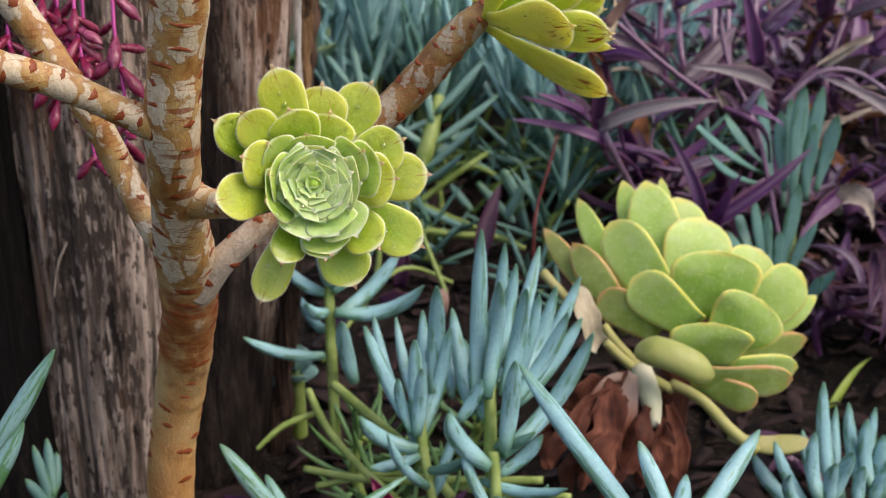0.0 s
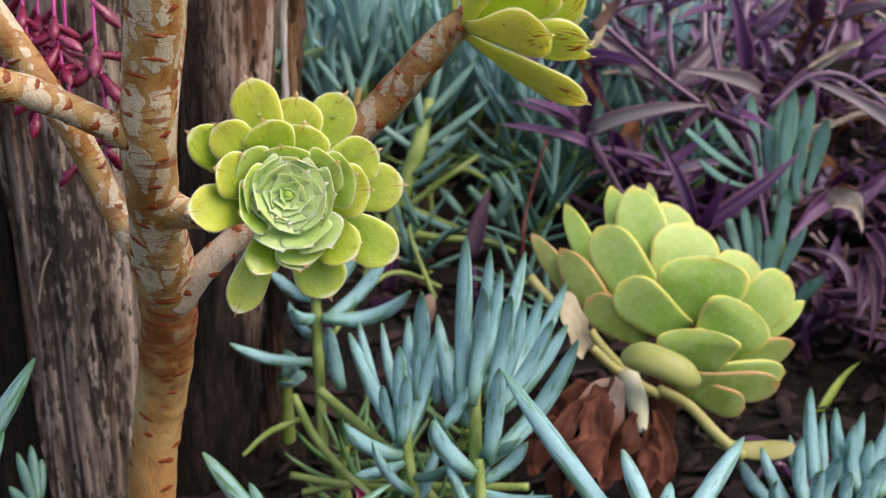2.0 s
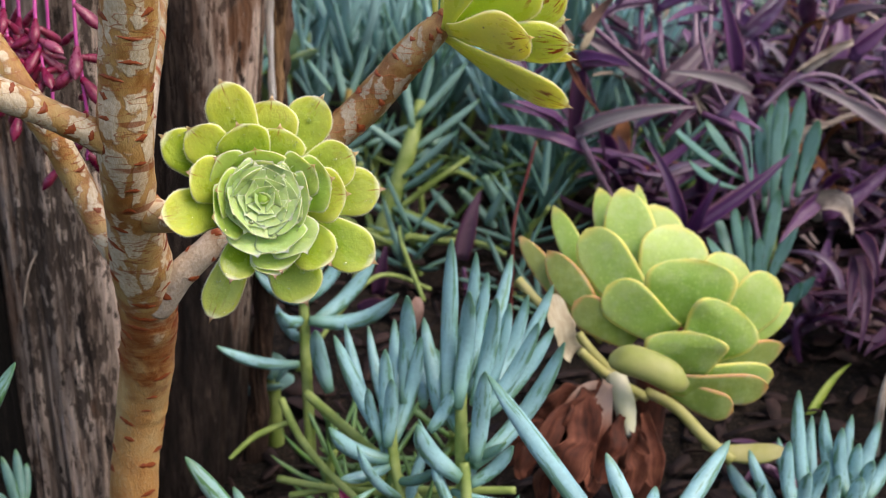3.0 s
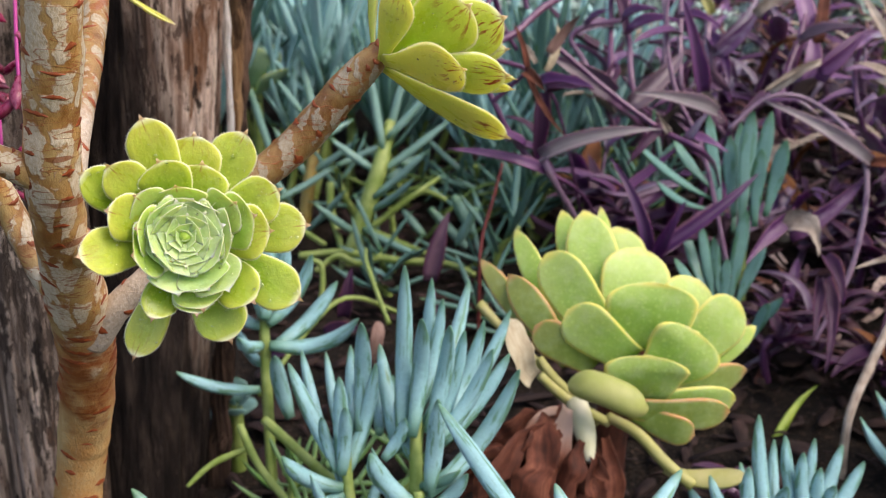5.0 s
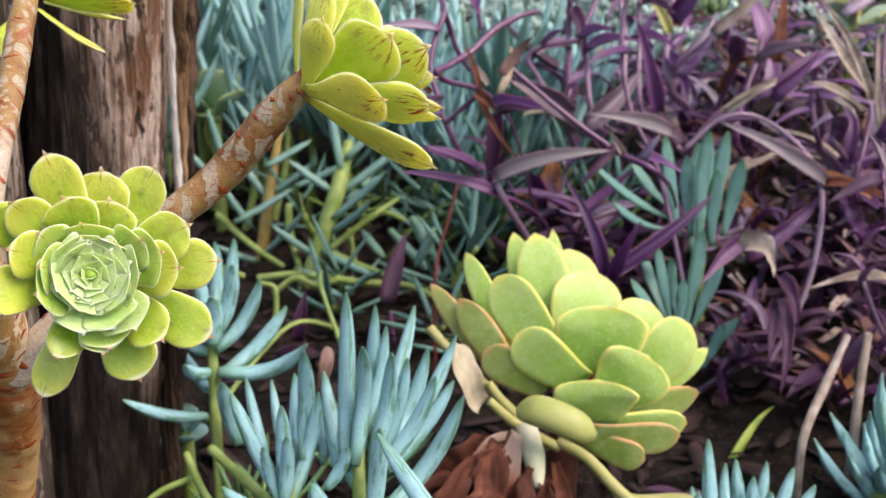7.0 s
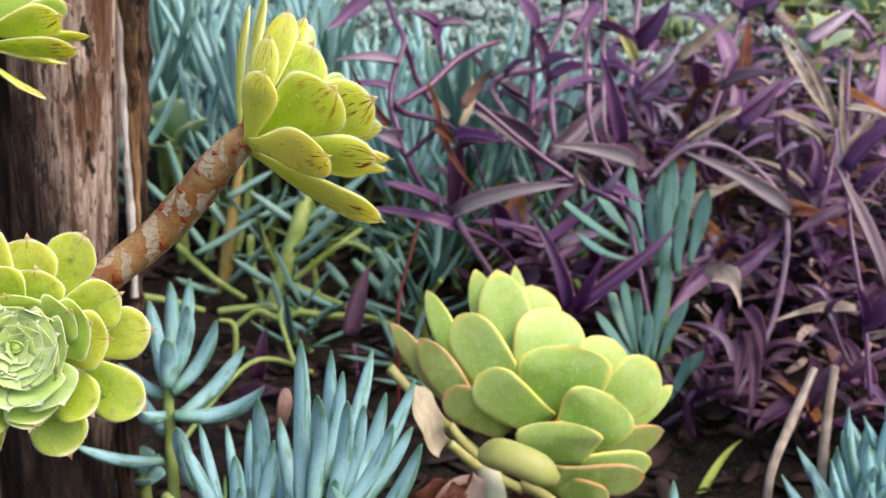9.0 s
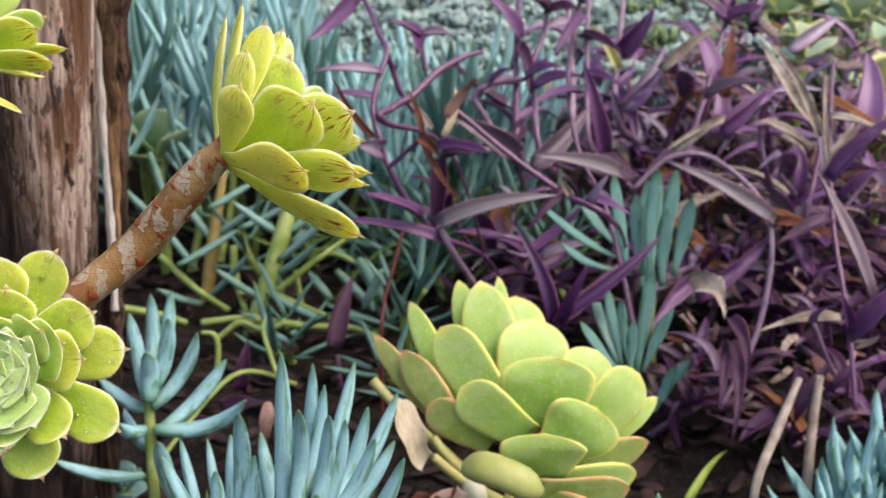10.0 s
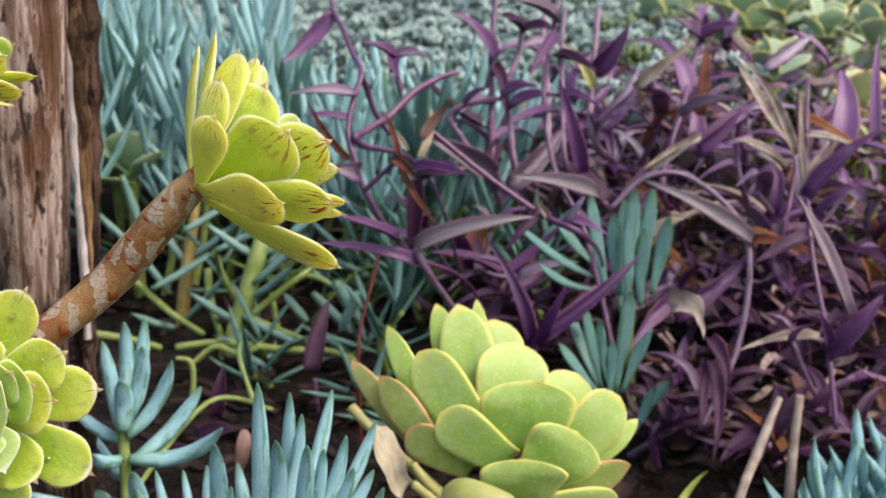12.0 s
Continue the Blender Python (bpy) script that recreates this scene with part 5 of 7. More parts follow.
for i in range(9):
    low_ = i % 2 == 0
    chalk_shoot(rng.uniform(-0.14, 0.14), rng.uniform(1.28, 1.44) if low_ else rng.uniform(1.52, 1.62), rng.uniform(0.01, 0.03) if low_ else rng.uniform(0.03, 0.08), (rng.uniform(-0.03, 0.03), -0.01), 8, 0.075, "green", 340 + i, spread=0.8, low=0.1, label="low green finger-leaved succulent shoot")
for i, (p_, h) in enumerate((((0.4906, 1.0112, 0.0225), 0.05), ((0.5229, 1.0263, 0.0119), 0.06), ((0.5541, 1.0460, 0.0159), 0.07), ((0.5565, 1.0057, 0.0219), 0.06), ((0.5185, 0.9854, 0.0141), 0.05), ((0.4866, 0.9675, 0.0160), 0.04), ((0.6026, 1.0824, 0.0105), 0.07))):
    chalk_shoot(p_[0], p_[1], h, (0, -0.01), 11, 0.075, "broad", 400 + i, spread=0.0, low=0.3)

# low green growth round the feet of the nearer clumps
for i, (p_, h, kind_) in enumerate((((-0.0410, 0.8524, 0.0365), 0.04, "lime"), ((-0.0017, 0.8306, 0.0352), 0.04, "lime"), ((-0.0627, 0.9229, 0.0255), 0.06, "lime"), ((0.0646, 0.8046, 0.0516), 0.03, "lime"),
                                    ((0.0242, 0.8437, 0.0419), 0.05, "lime"), ((-0.0404, 0.9607, 0.0419), 0.06, "lime"), ((0.0078, 0.9836, 0.0461), 0.05, "lime"))):
    chalk_shoot(p_[0], p_[1], h, (rng.uniform(-0.03, 0.03), rng.uniform(-0.03, 0.01)), 12, 0.065, kind_, 450 + i, spread=0.8, low=0.1, label="low green finger-leaved succulent shoot")

# two old pale stems behind, with loose narrow leaves
chalk_plant((-0.0676, 1.3997, -0.0389), "tall pale green succulent stem with loose narrow leaves", [[((-0.0715, 1.4041, -0.0263), 0.0155), ((-0.0630, 1.4212, 0.0243), 0.0150), ((-0.0403, 1.4445, 0.0938), 0.0145), ((-0.0176, 1.4668, 0.1601), 0.0135), ((-0.0045, 1.5044, 0.2090), 0.008)]], [
    ((-0.0240, 1.4465, 0.1315), (0.0413, 1.4343, 0.1925), 0.9), ((-0.0363, 1.4350, 0.0970), (0.0309, 1.3761, 0.0837), 0.8), ((-0.0437, 1.4425, 0.0875), (-0.0925, 1.4173, 0.1344), 0.9), ((-0.0162, 1.4657, 0.1569), (0.0678, 1.4843, 0.2168), 1.0), ((-0.0300, 1.4508, 0.1127), (0.0253, 1.4049, 0.1674), 0.9), ((-0.0196, 1.4657, 0.1569), (-0.0760, 1.4800, 0.1950), 0.9),
    ((-0.0102, 1.4957, 0.1834), (0.0109, 1.5216, 0.2602), 1.0), ((-0.0127, 1.4742, 0.1822), (-0.0285, 1.5049, 0.2707), 1.0), ((-0.0491, 1.4151, 0.0690), (-0.0006, 1.3494, 0.0654), 0.8), ((-0.0079, 1.4785, 0.1948), (0.0516, 1.4988, 0.2579), 1.0)], 0.0105, 0.08, M_CHALK_LOOSE)
chalk_plant((-0.1352, 1.4654, -0.0673), "tall amber succulent stem with loose narrow leaves", [[((-0.1366, 1.4655, -0.0673), 0.0115), ((-0.1291, 1.4834, -0.0144), 0.0115), ((-0.1172, 1.5081, 0.0584), 0.011), ((-0.1052, 1.5350, 0.1377), 0.0105), ((-0.0936, 1.5695, 0.2082), 0.006)]], [
    ((-0.1139, 1.5008, 0.0682), (-0.0565, 1.4601, 0.1381), 0.9), ((-0.1174, 1.4986, 0.0616), (-0.1638, 1.4495, 0.1004), 0.9), ((-0.1073, 1.5328, 0.1311), (-0.1522, 1.5542, 0.1908), 1.0), ((-0.1038, 1.5350, 0.1377), (-0.0426, 1.5278, 0.1823), 0.9), ((-0.0973, 1.5627, 0.1882), (-0.1176, 1.5905, 0.2681), 1.0), ((-0.0958, 1.5650, 0.1949), (-0.0683, 1.5917, 0.2747), 1.0)], 0.0105, 0.08, M_CHALK_LOOSE, stem_mat=M_AMBER)

chalk_plant((0.0050, 1.4700, 0.02), "loose long blue-green leaves on a low stem behind", [[((0.0050, 1.4700, 0.02), 0.006), ((0.0000, 1.4700, 0.06), 0.006), ((-0.0050, 1.4750, 0.11), 0.004)]], [
    ((-0.1063, 1.5078, 0.1785), (-0.0506, 1.5344, 0.2050), 0.89),
    ((-0.1444, 1.4894, 0.1151), (-0.0721, 1.5179, 0.1503), 0.89),
    ((-0.0701, 1.4986, 0.1561), (-0.0106, 1.5234, 0.1777), 0.89),
    ((-0.1121, 1.5205, 0.2166), (-0.1442, 1.5543, 0.2505), 0.76),
    ((-0.2026, 1.5194, 0.1980), (-0.1666, 1.5253, 0.1572), 0.83),
    ((-0.1633, 1.5059, 0.1628), (-0.1239, 1.5051, 0.1022), 0.83),
    ((-0.0104, 1.4901, 0.1399), (0.0364, 1.5170, 0.1659), 1.02),
    ((0.0100, 1.4941, 0.1557), (0.0197, 1.5201, 0.1725), 1.02),
    ((-0.0360, 1.3848, 0.0706), (-0.0003, 1.3867, 0.0174), 1.20),
    ((0.0698, 1.4033, 0.1454), (0.0943, 1.4071, 0.0964), 1.33),
    ((0.0423, 1.4768, 0.1079), (0.1013, 1.4737, 0.0433), 1.15),
    ((0.0948, 1.3980, 0.1333), (0.0717, 1.4044, 0.0842), 1.20),
    ((0.0349, 1.4670, 0.0761), (0.0079, 1.4977, 0.1016), 1.02),
    ((-0.1749, 1.5323, 0.2423), (-0.1465, 1.5210, 0.1474), 0.89)], 0.0105, 0.06, M_CHALK_LOOSE)

# ---- big pale rosette ----
BIG = V((0.1845, 0.9089, 0.0749))
big = thing("pale_rosette_plant", (BIG.x, BIG.y, ground_z(BIG.x, BIG.y)), "large pale green succulent rosette with pink-edged leaves", "succulent")
tube_part("stem", big, M_DRY, [((BIG.x, BIG.y, -0.02), 0.012), ((0.1863, 0.9241, 0.0874), 0.013), ((0.1932, 0.9367, 0.1219), 0.014), ((0.2066, 0.9584, 0.1525), 0.010)], rough=0.05, steps=6, nv=14)


def broad(u):
    """Wide leaf with a broad, nearly straight end."""
    if u < 0.72:
        s = u / 0.72
        return 0.66 + 0.34 * s * s * (3 - 2 * s)
    return max(0.0, 1 - ((u - 0.72) / 0.28) ** 2.1) ** 0.54


def big_leaf(base, tip, w, out, mat=None, thick=0.006, seed=0, bow=0.10, prof=broad):
    """out: the way that the leaf's back looks."""
    base, tip, out = V(base), V(tip), V(out).normalized()
    d = tip - base
    ctrl = base.lerp(tip, 0.5) + out * d.length * bow
    leaf_part("leaf", big, mat or M_BIG, base, ctrl, tip, -out, w, thick, prof, cup=-0.06, nu=18, nv=20, seed=seed, mucro=0.0008, plain=0.6, wave=0.02)


BIG_BACK = [
    ((0.1564, 0.9630, 0.1505), (0.1133, 1.0190, 0.2342), 0.0207, M_BIG, spoon),
    ((0.1775, 0.9801, 0.1535), (0.1551, 1.0491, 0.2409), 0.0250, M_BIG, spoon),
    ((0.1935, 0.9893, 0.1497), (0.1891, 1.0548, 0.2418), 0.0164, M_BIG, spoon),
    ((0.2035, 0.9801, 0.1535), (0.2020, 1.0394, 0.2287), 0.0460, M_BIG, broad),
    ((0.1875, 0.9676, 0.1486), (0.1714, 1.0271, 0.2476), 0.0435, M_BIG, spoon),
    ((0.1997, 0.9584, 0.1525), (0.2133, 0.9955, 0.2251), 0.0596, M_BIG, broad),
    ((0.2251, 0.9568, 0.1481), (0.2611, 0.9818, 0.2022), 0.0520, M_BIG, broad),
    ((0.1510, 0.9537, 0.1394), (0.0839, 0.9943, 0.2160), 0.0196, M_BIG_OLD, spoon)]
BIG_MID = [
    ((0.1587, 0.9445, 0.1435), (0.1056, 0.9742, 0.2103), 0.0276, M_BIG_OLD, spoon),
    ((0.1871, 0.9418, 0.1596), (0.1362, 0.9781, 0.2270), 0.0421, M_BIG, broad),
    ((0.2299, 0.9437, 0.1413), (0.2914, 0.9633, 0.1893), 0.0496, M_BIG, broad),
    ((0.2333, 0.9428, 0.1241), (0.3091, 0.9734, 0.1644), 0.0214, M_BIG, spoon),
    ((0.2101, 0.9323, 0.1626), (0.2156, 0.9316, 0.2191), 0.0741, M_BIG, broad),
    ((0.2026, 0.9276, 0.1262), (0.3012, 0.9609, 0.1301), 0.0323, M_BIG_OLD, spoon)]
BIG_FRONT = [
    ((0.1714, 0.9265, 0.1524), (0.1241, 0.9295, 0.1842), 0.0323, M_BIG_OLD, broad),
    ((0.1986, 0.9225, 0.1590), (0.1482, 0.9226, 0.2003), 0.0409, M_BIG, broad),
    ((0.2200, 0.9146, 0.1489), (0.2475, 0.9119, 0.1856), 0.0645, M_BIG, broad),
    ((0.2033, 0.9015, 0.1364), (0.2070, 0.8903, 0.1758), 0.0655, M_BIG, broad),
    ((0.1964, 0.9079, 0.1305), (0.2816, 0.9166, 0.1254), 0.0322, M_BIG, broad),
    ((0.1945, 0.8970, 0.1298), (0.2711, 0.8909, 0.1279), 0.0282, M_BIG_OLD, broad),
    ((0.1977, 0.9006, 0.1252), (0.2439, 0.8849, 0.1114), 0.0265, M_BIG_OLD, broad)]
for first, group_, thick_ in ((0, BIG_BACK, 0.0045), (20, BIG_MID, 0.005), (40, BIG_FRONT, 0.0055)):
    for i, (b, t, w, m_, prof_) in enumerate(group_):
        big_leaf(b, t, w, (0.0, -1.0, -0.12), m_, thick_, first + i, 0.12, prof_)
leaf_part("leaf", big, M_PLUMP, (0.1987, 0.8553, 0.1470), (0.1691, 0.8534, 0.1709), (0.1449, 0.8735, 0.1618), (0, -0.6, 0.8), 0.025, 0.018, capsule, nu=14, nv=14, label="plump yellowed lower leaf")
for pts in ([((0.1808, 0.9033, 0.1179), 0.0045), ((0.1999, 0.8810, 0.1153), 0.0045), ((0.2195, 0.8644, 0.0987), 0.0048), ((0.2390, 0.8540, 0.0849), 0.0045)], [((0.1808, 0.9018, 0.1138), 0.004), ((0.1482, 0.8988, 0.1348), 0.004), ((0.1257, 0.8963, 0.1571), 0.0035)], [((0.1737, 0.9108, 0.1093), 0.004), ((0.1385, 0.9136, 0.1464), 0.004), ((0.1265, 0.9193, 0.1619), 0.0035)], [((0.1542, 0.9367, 0.1219), 0.004), ((0.1047, 0.9624, 0.1634), 0.004), ((0.0823, 0.9801, 0.1829), 0.0045)]):
    tube_part("leaf_stalk", big, M_YELLOW, pts, "pale yellow withered leaf stalk", steps=6, nv=10)
tube_part("leaf_stub", big, M_PALE, [((0.1540, 0.8935, 0.1349), 0.0085), ((0.1573, 0.8687, 0.1253), 0.0085), ((0.1587, 0.8546, 0.1159), 0.006), ((0.1591, 0.8470, 0.1094), 0.003)], "whitish leaf stub", steps=6, nv=12)
leaf_part("withered_leaf", big, M_YELLOW, (0.2198, 0.8673, 0.0923), (0.2433, 0.8540, 0.0849), (0.2771, 0.8525, 0.0954), (0, -0.5, 0.8), 0.018, 0.005, oval, label="flat yellow withered leaf", nu=10, nv=10)
leaf_part("withered_leaf", big, M_PINK, (0.1186, 0.8817, 0.1609), (0.1041, 0.8733, 0.1818), (0.1028, 0.9016, 0.2010), (0.6, -0.8, 0.1), 0.026, 0.0016, oval, crumple=0.0045, cup=0.5, wave=0.03, label="pale beige drying leaf", nu=20, nv=18)

# ---- purple trailing plants ----
def lance_mesh(w, bow, fold, seed, twist=0.0):
    return leaf_parts((0, 0, 0), (twist, 0.5, bow), (0, 1, 0), (0, 0, 1), w, 0.014, lance, fold=fold, nu=10, nv=10, seed=seed, wave=0.02)


LANCES = {}
for key, m_ in (("purple", M_PURPLE), ("deep", M_PURPLE_DEEP), ("straw", M_STRAW), ("rust", M_ORANGE), ("mauve", M_MAUVE)):
    LANCES[key] = [mesh_of("blade", *lance_mesh(w, b, f, i, tw), m_) for i, (w, b, f, tw) in enumerate(((0.22, 0.20, 0.8, 0.06), (0.26, 0.30, 0.6, 0.12), (0.20, 0.38, 0.9, -0.14), (0.28, 0.16, 0.6, 0.08), (0.22, -0.18, 0.8, -0.10), (0.19, 0.46, 0.9, 0.16)))]


def blade(parent, base, tip, w, face=(0, -0.5, 0.85), bow=0.10, look_=None, fold=0.7, seed=0, label=""):
    base, tip = V(base), V(tip)
    d = tip - base
    f = V(face)
    f = (f - d.normalized() * f.dot(d.normalized())).normalized()
    rng_ = random.Random(seed * 7 + int(base.x * 9999))
    side = d.cross(f).normalized() * d.length * rng_.uniform(-0.12, 0.12)
    ctrl = base.lerp(tip, rng_.uniform(0.42, 0.6)) + f * d.length * bow * 1.5 + side
    return leaf_part("leaf", parent, look_ or M_PURPLE, base, ctrl, tip, f, w * (0.85 if look_ is M_STRAW else 1.08), 0.0018, lance, label, fold=fold * rng_.uniform(1.0, 1.5), nu=14, nv=12, seed=seed, wave=rng_.uniform(0.02, 0.09))


def purple_plant(label, stems, leaves):
    p = V(stems[0][0][0])
    ob = thing("purple_trailing_plant", (p.x, p.y, ground_z(p.x, p.y)), label, "plant", "purple trailing plants")
    for s in stems:
        bent = [(V(q) + V((math.sin(q[2] * 75 + j), math.cos(q[2] * 60), 0)) * (0.0018 if 0 < j < len(s) - 1 else 0.0), r * 0.85) for j, (q, r) in enumerate(s)]
        tube_part("stem", ob, M_PURPLE_STEM, bent, rough=0.15, steps=6, nv=8)
    for i, (b, t, w, face, bow, m) in enumerate(leaves):
        blade(ob, b, t, w, face, bow, m, seed=i)
    return ob


UP = (0, -0.5, 0.85)
FR = (0.1, -1.0, 0.2)
G = M_PURPLE
D = M_PURPLE_DEEP
purple_plant("purple trailing plant with a long arched grey leaf", [
    [((0.2500, 1.3000, 0.02), 0.0030), ((0.2050, 1.1800, 0.15), 0.0033), ((0.1533, 1.0978, 0.2487), 0.0036), ((0.1414, 1.0964, 0.2749), 0.0036)]], [
    ((0.1414, 1.0964, 0.2749), (0.2448, 1.0860, 0.3025), 0.0155, (0, -0.75, 0.65), 0.16, M_GREYED), ((0.1433, 1.0919, 0.2611), (0.0581, 1.0855, 0.2860), 0.013, UP, 0.05, G),
    ((0.1530, 1.1904, 0.3106), (0.1939, 1.1590, 0.3214), 0.020, UP, 0.1, D), ((0.1247, 1.0951, 0.2834), (0.0777, 1.0712, 0.3128), 0.012, UP, 0.1, G)])
purple_plant("tall purple-stemmed trailing plant with forked stems and boat-shaped leaves", [
    [((0.2671, 1.4252, 0.0200), 0.0020), ((0.2071, 1.2852, 0.1736), 0.0020), ((0.1471, 1.1652, 0.2436), 0.0036), ((0.1307, 1.1622, 0.2638), 0.0035), ((0.1146, 1.1591, 0.2837), 0.0034), ((0.1029, 1.1566, 0.3066), 0.0033), ((0.0988, 1.1612, 0.3201), 0.0033), ((0.0927, 1.1661, 0.3346), 0.0032), ((0.0884, 1.1846, 0.3590), 0.0031), ((0.0933, 1.2026, 0.3838), 0.0031), ((0.1008, 1.2193, 0.4051), 0.0031), ((0.0959, 1.2456, 0.4210), 0.0030), ((0.0859, 1.2724, 0.4371), 0.0030), ((0.0778, 1.2994, 0.4543), 0.0030), ((0.0741, 1.3283, 0.4785), 0.0030)],
    [((0.1010, 1.1583, 0.3115), 0.0030), ((0.1162, 1.1516, 0.3272), 0.0027), ((0.1311, 1.1446, 0.3417), 0.0025)]], [
    ((0.0945, 1.2037, 0.3877), (0.0356, 1.1887, 0.3935), 0.0132, UP, 0.12, G),
    ((0.0766, 1.2982, 0.4502), (0.0265, 1.2681, 0.4100), 0.0151, FR, -0.12, M_MAUVE),
    ((0.0935, 1.1638, 0.3274), (0.0709, 1.1375, 0.3387), 0.0179, FR, 0.2, G),
    ((0.0877, 1.1576, 0.3397), (0.0518, 1.1670, 0.3950), 0.0065, FR, -0.06, M_DRY),
    ((0.1311, 1.1446, 0.3417), (0.1178, 1.1686, 0.3814), 0.0055, FR, 0.1, M_DRY),
    ((0.1291, 1.1451, 0.3426), (0.1654, 1.1047, 0.2894), 0.0054, FR, -0.08, M_DRY),
    ((0.1392, 1.1562, 0.3470), (0.1204, 1.1648, 0.3700), 0.0070, FR, 0.1, M_STRAW),
    ((0.1399, 1.1620, 0.2652), (0.0692, 1.1639, 0.2889), 0.0092, UP, 0.08, G),
    ((0.1291, 1.1445, 0.3407), (0.1458, 1.1285, 0.3270), 0.0098, FR, 0.2, M_DRY)])
purple_plant("purple trailing plant with arching mauve stems and curled dry leaf", [
    [((0.2373, 1.4408, 0.0200), 0.0020), ((0.1723, 1.3008, 0.2788), 0.0020), ((0.0973, 1.1808, 0.3488), 0.0036), ((0.1069, 1.1936, 0.3583), 0.0041), ((0.1239, 1.2057, 0.3670), 0.0041), ((0.1360, 1.2184, 0.3770), 0.0042), ((0.1546, 1.2309, 0.3876), 0.0042), ((0.1788, 1.2427, 0.3968), 0.0032), ((0.1936, 1.2527, 0.3987), 0.0021)],
    [((0.1008, 1.2193, 0.4051), 0.0031), ((0.1085, 1.2345, 0.3884), 0.0030), ((0.1155, 1.2376, 0.3664), 0.0028), ((0.1269, 1.2402, 0.3440), 0.0026)],
    [((0.1409, 1.3011, 0.3735), 0.0033), ((0.1403, 1.3061, 0.3895), 0.0031), ((0.1368, 1.3112, 0.4049), 0.0028)]], [
    ((0.1368, 1.3109, 0.4038), (0.1037, 1.2985, 0.4238), 0.0133, UP, 0.1, G),
    ((0.1368, 1.3109, 0.4038), (0.1689, 1.2990, 0.4067), 0.0122, UP, 0.12, G),
    ((0.1352, 1.3117, 0.4060), (0.1356, 1.2756, 0.3917), 0.0143, FR, 0.1, G),
    ((0.0938, 1.3451, 0.3359), (0.0454, 1.3504, 0.3417), 0.0104, UP, 0.1, M_MAUVE),
    ((0.1527, 1.1878, 0.3502), (0.1824, 1.1865, 0.3860), 0.0102, FR, -0.2, M_RIBBON),
    ((0.1442, 1.1601, 0.3270), (0.1908, 1.1361, 0.3281), 0.0150, UP, 0.1, M_VIOLET),
    ((0.1454, 1.1578, 0.3198), (0.1394, 1.1562, 0.2466), 0.0152, FR, 0.06, D),
    ((0.1517, 1.1925, 0.3313), (0.1655, 1.2454, 0.3693), 0.0074, FR, 0.1, M_PINK)])
purple_plant("purple trailing plant with long slanting stem and greyed leaves", [
    [((0.4041, 1.4485, 0.0200), 0.0020), ((0.3491, 1.3085, 0.1828), 0.0020), ((0.3041, 1.1885, 0.2528), 0.0037), ((0.2729, 1.2062, 0.2686), 0.0036), ((0.2457, 1.2131, 0.2846), 0.0034), ((0.2195, 1.2206, 0.3026), 0.0033), ((0.1925, 1.2300, 0.3262), 0.0031), ((0.1623, 1.2396, 0.3499), 0.0030)],
    [((0.3597, 1.6548, 0.0200), 0.0024), ((0.2997, 1.5148, 0.1894), 0.0024), ((0.2397, 1.3948, 0.2594), 0.0043), ((0.2233, 1.4043, 0.2859), 0.0041), ((0.2091, 1.4108, 0.3036), 0.0039), ((0.2011, 1.4175, 0.3230), 0.0038), ((0.2162, 1.4205, 0.3358), 0.0036), ((0.2574, 1.4197, 0.3426), 0.0034)]], [
    ((0.2424, 1.3765, 0.2688), (0.1680, 1.3749, 0.3139), 0.0241, FR, 0.05, M_GREYED),
    ((0.2729, 1.2062, 0.2686), (0.2588, 1.1935, 0.2921), 0.0085, FR, 0.1, M_STRAW),
    ((0.2162, 1.4205, 0.3358), (0.2401, 1.4043, 0.3567), 0.0110, UP, 0.1, G),
    ((0.2574, 1.4197, 0.3426), (0.2921, 1.4009, 0.3575), 0.0146, UP, 0.14, G),
    ((0.2878, 1.2041, 0.2654), (0.3259, 1.1776, 0.2565), 0.0106, UP, 0.1, M_MAUVE),
    ((0.2929, 1.2016, 0.2587), (0.3060, 1.1901, 0.2918), 0.0117, UP, 0.1, M_MAUVE),
    ((0.2667, 1.2088, 0.2758), (0.2285, 1.1800, 0.2421), 0.0106, FR, 0.1, D)])
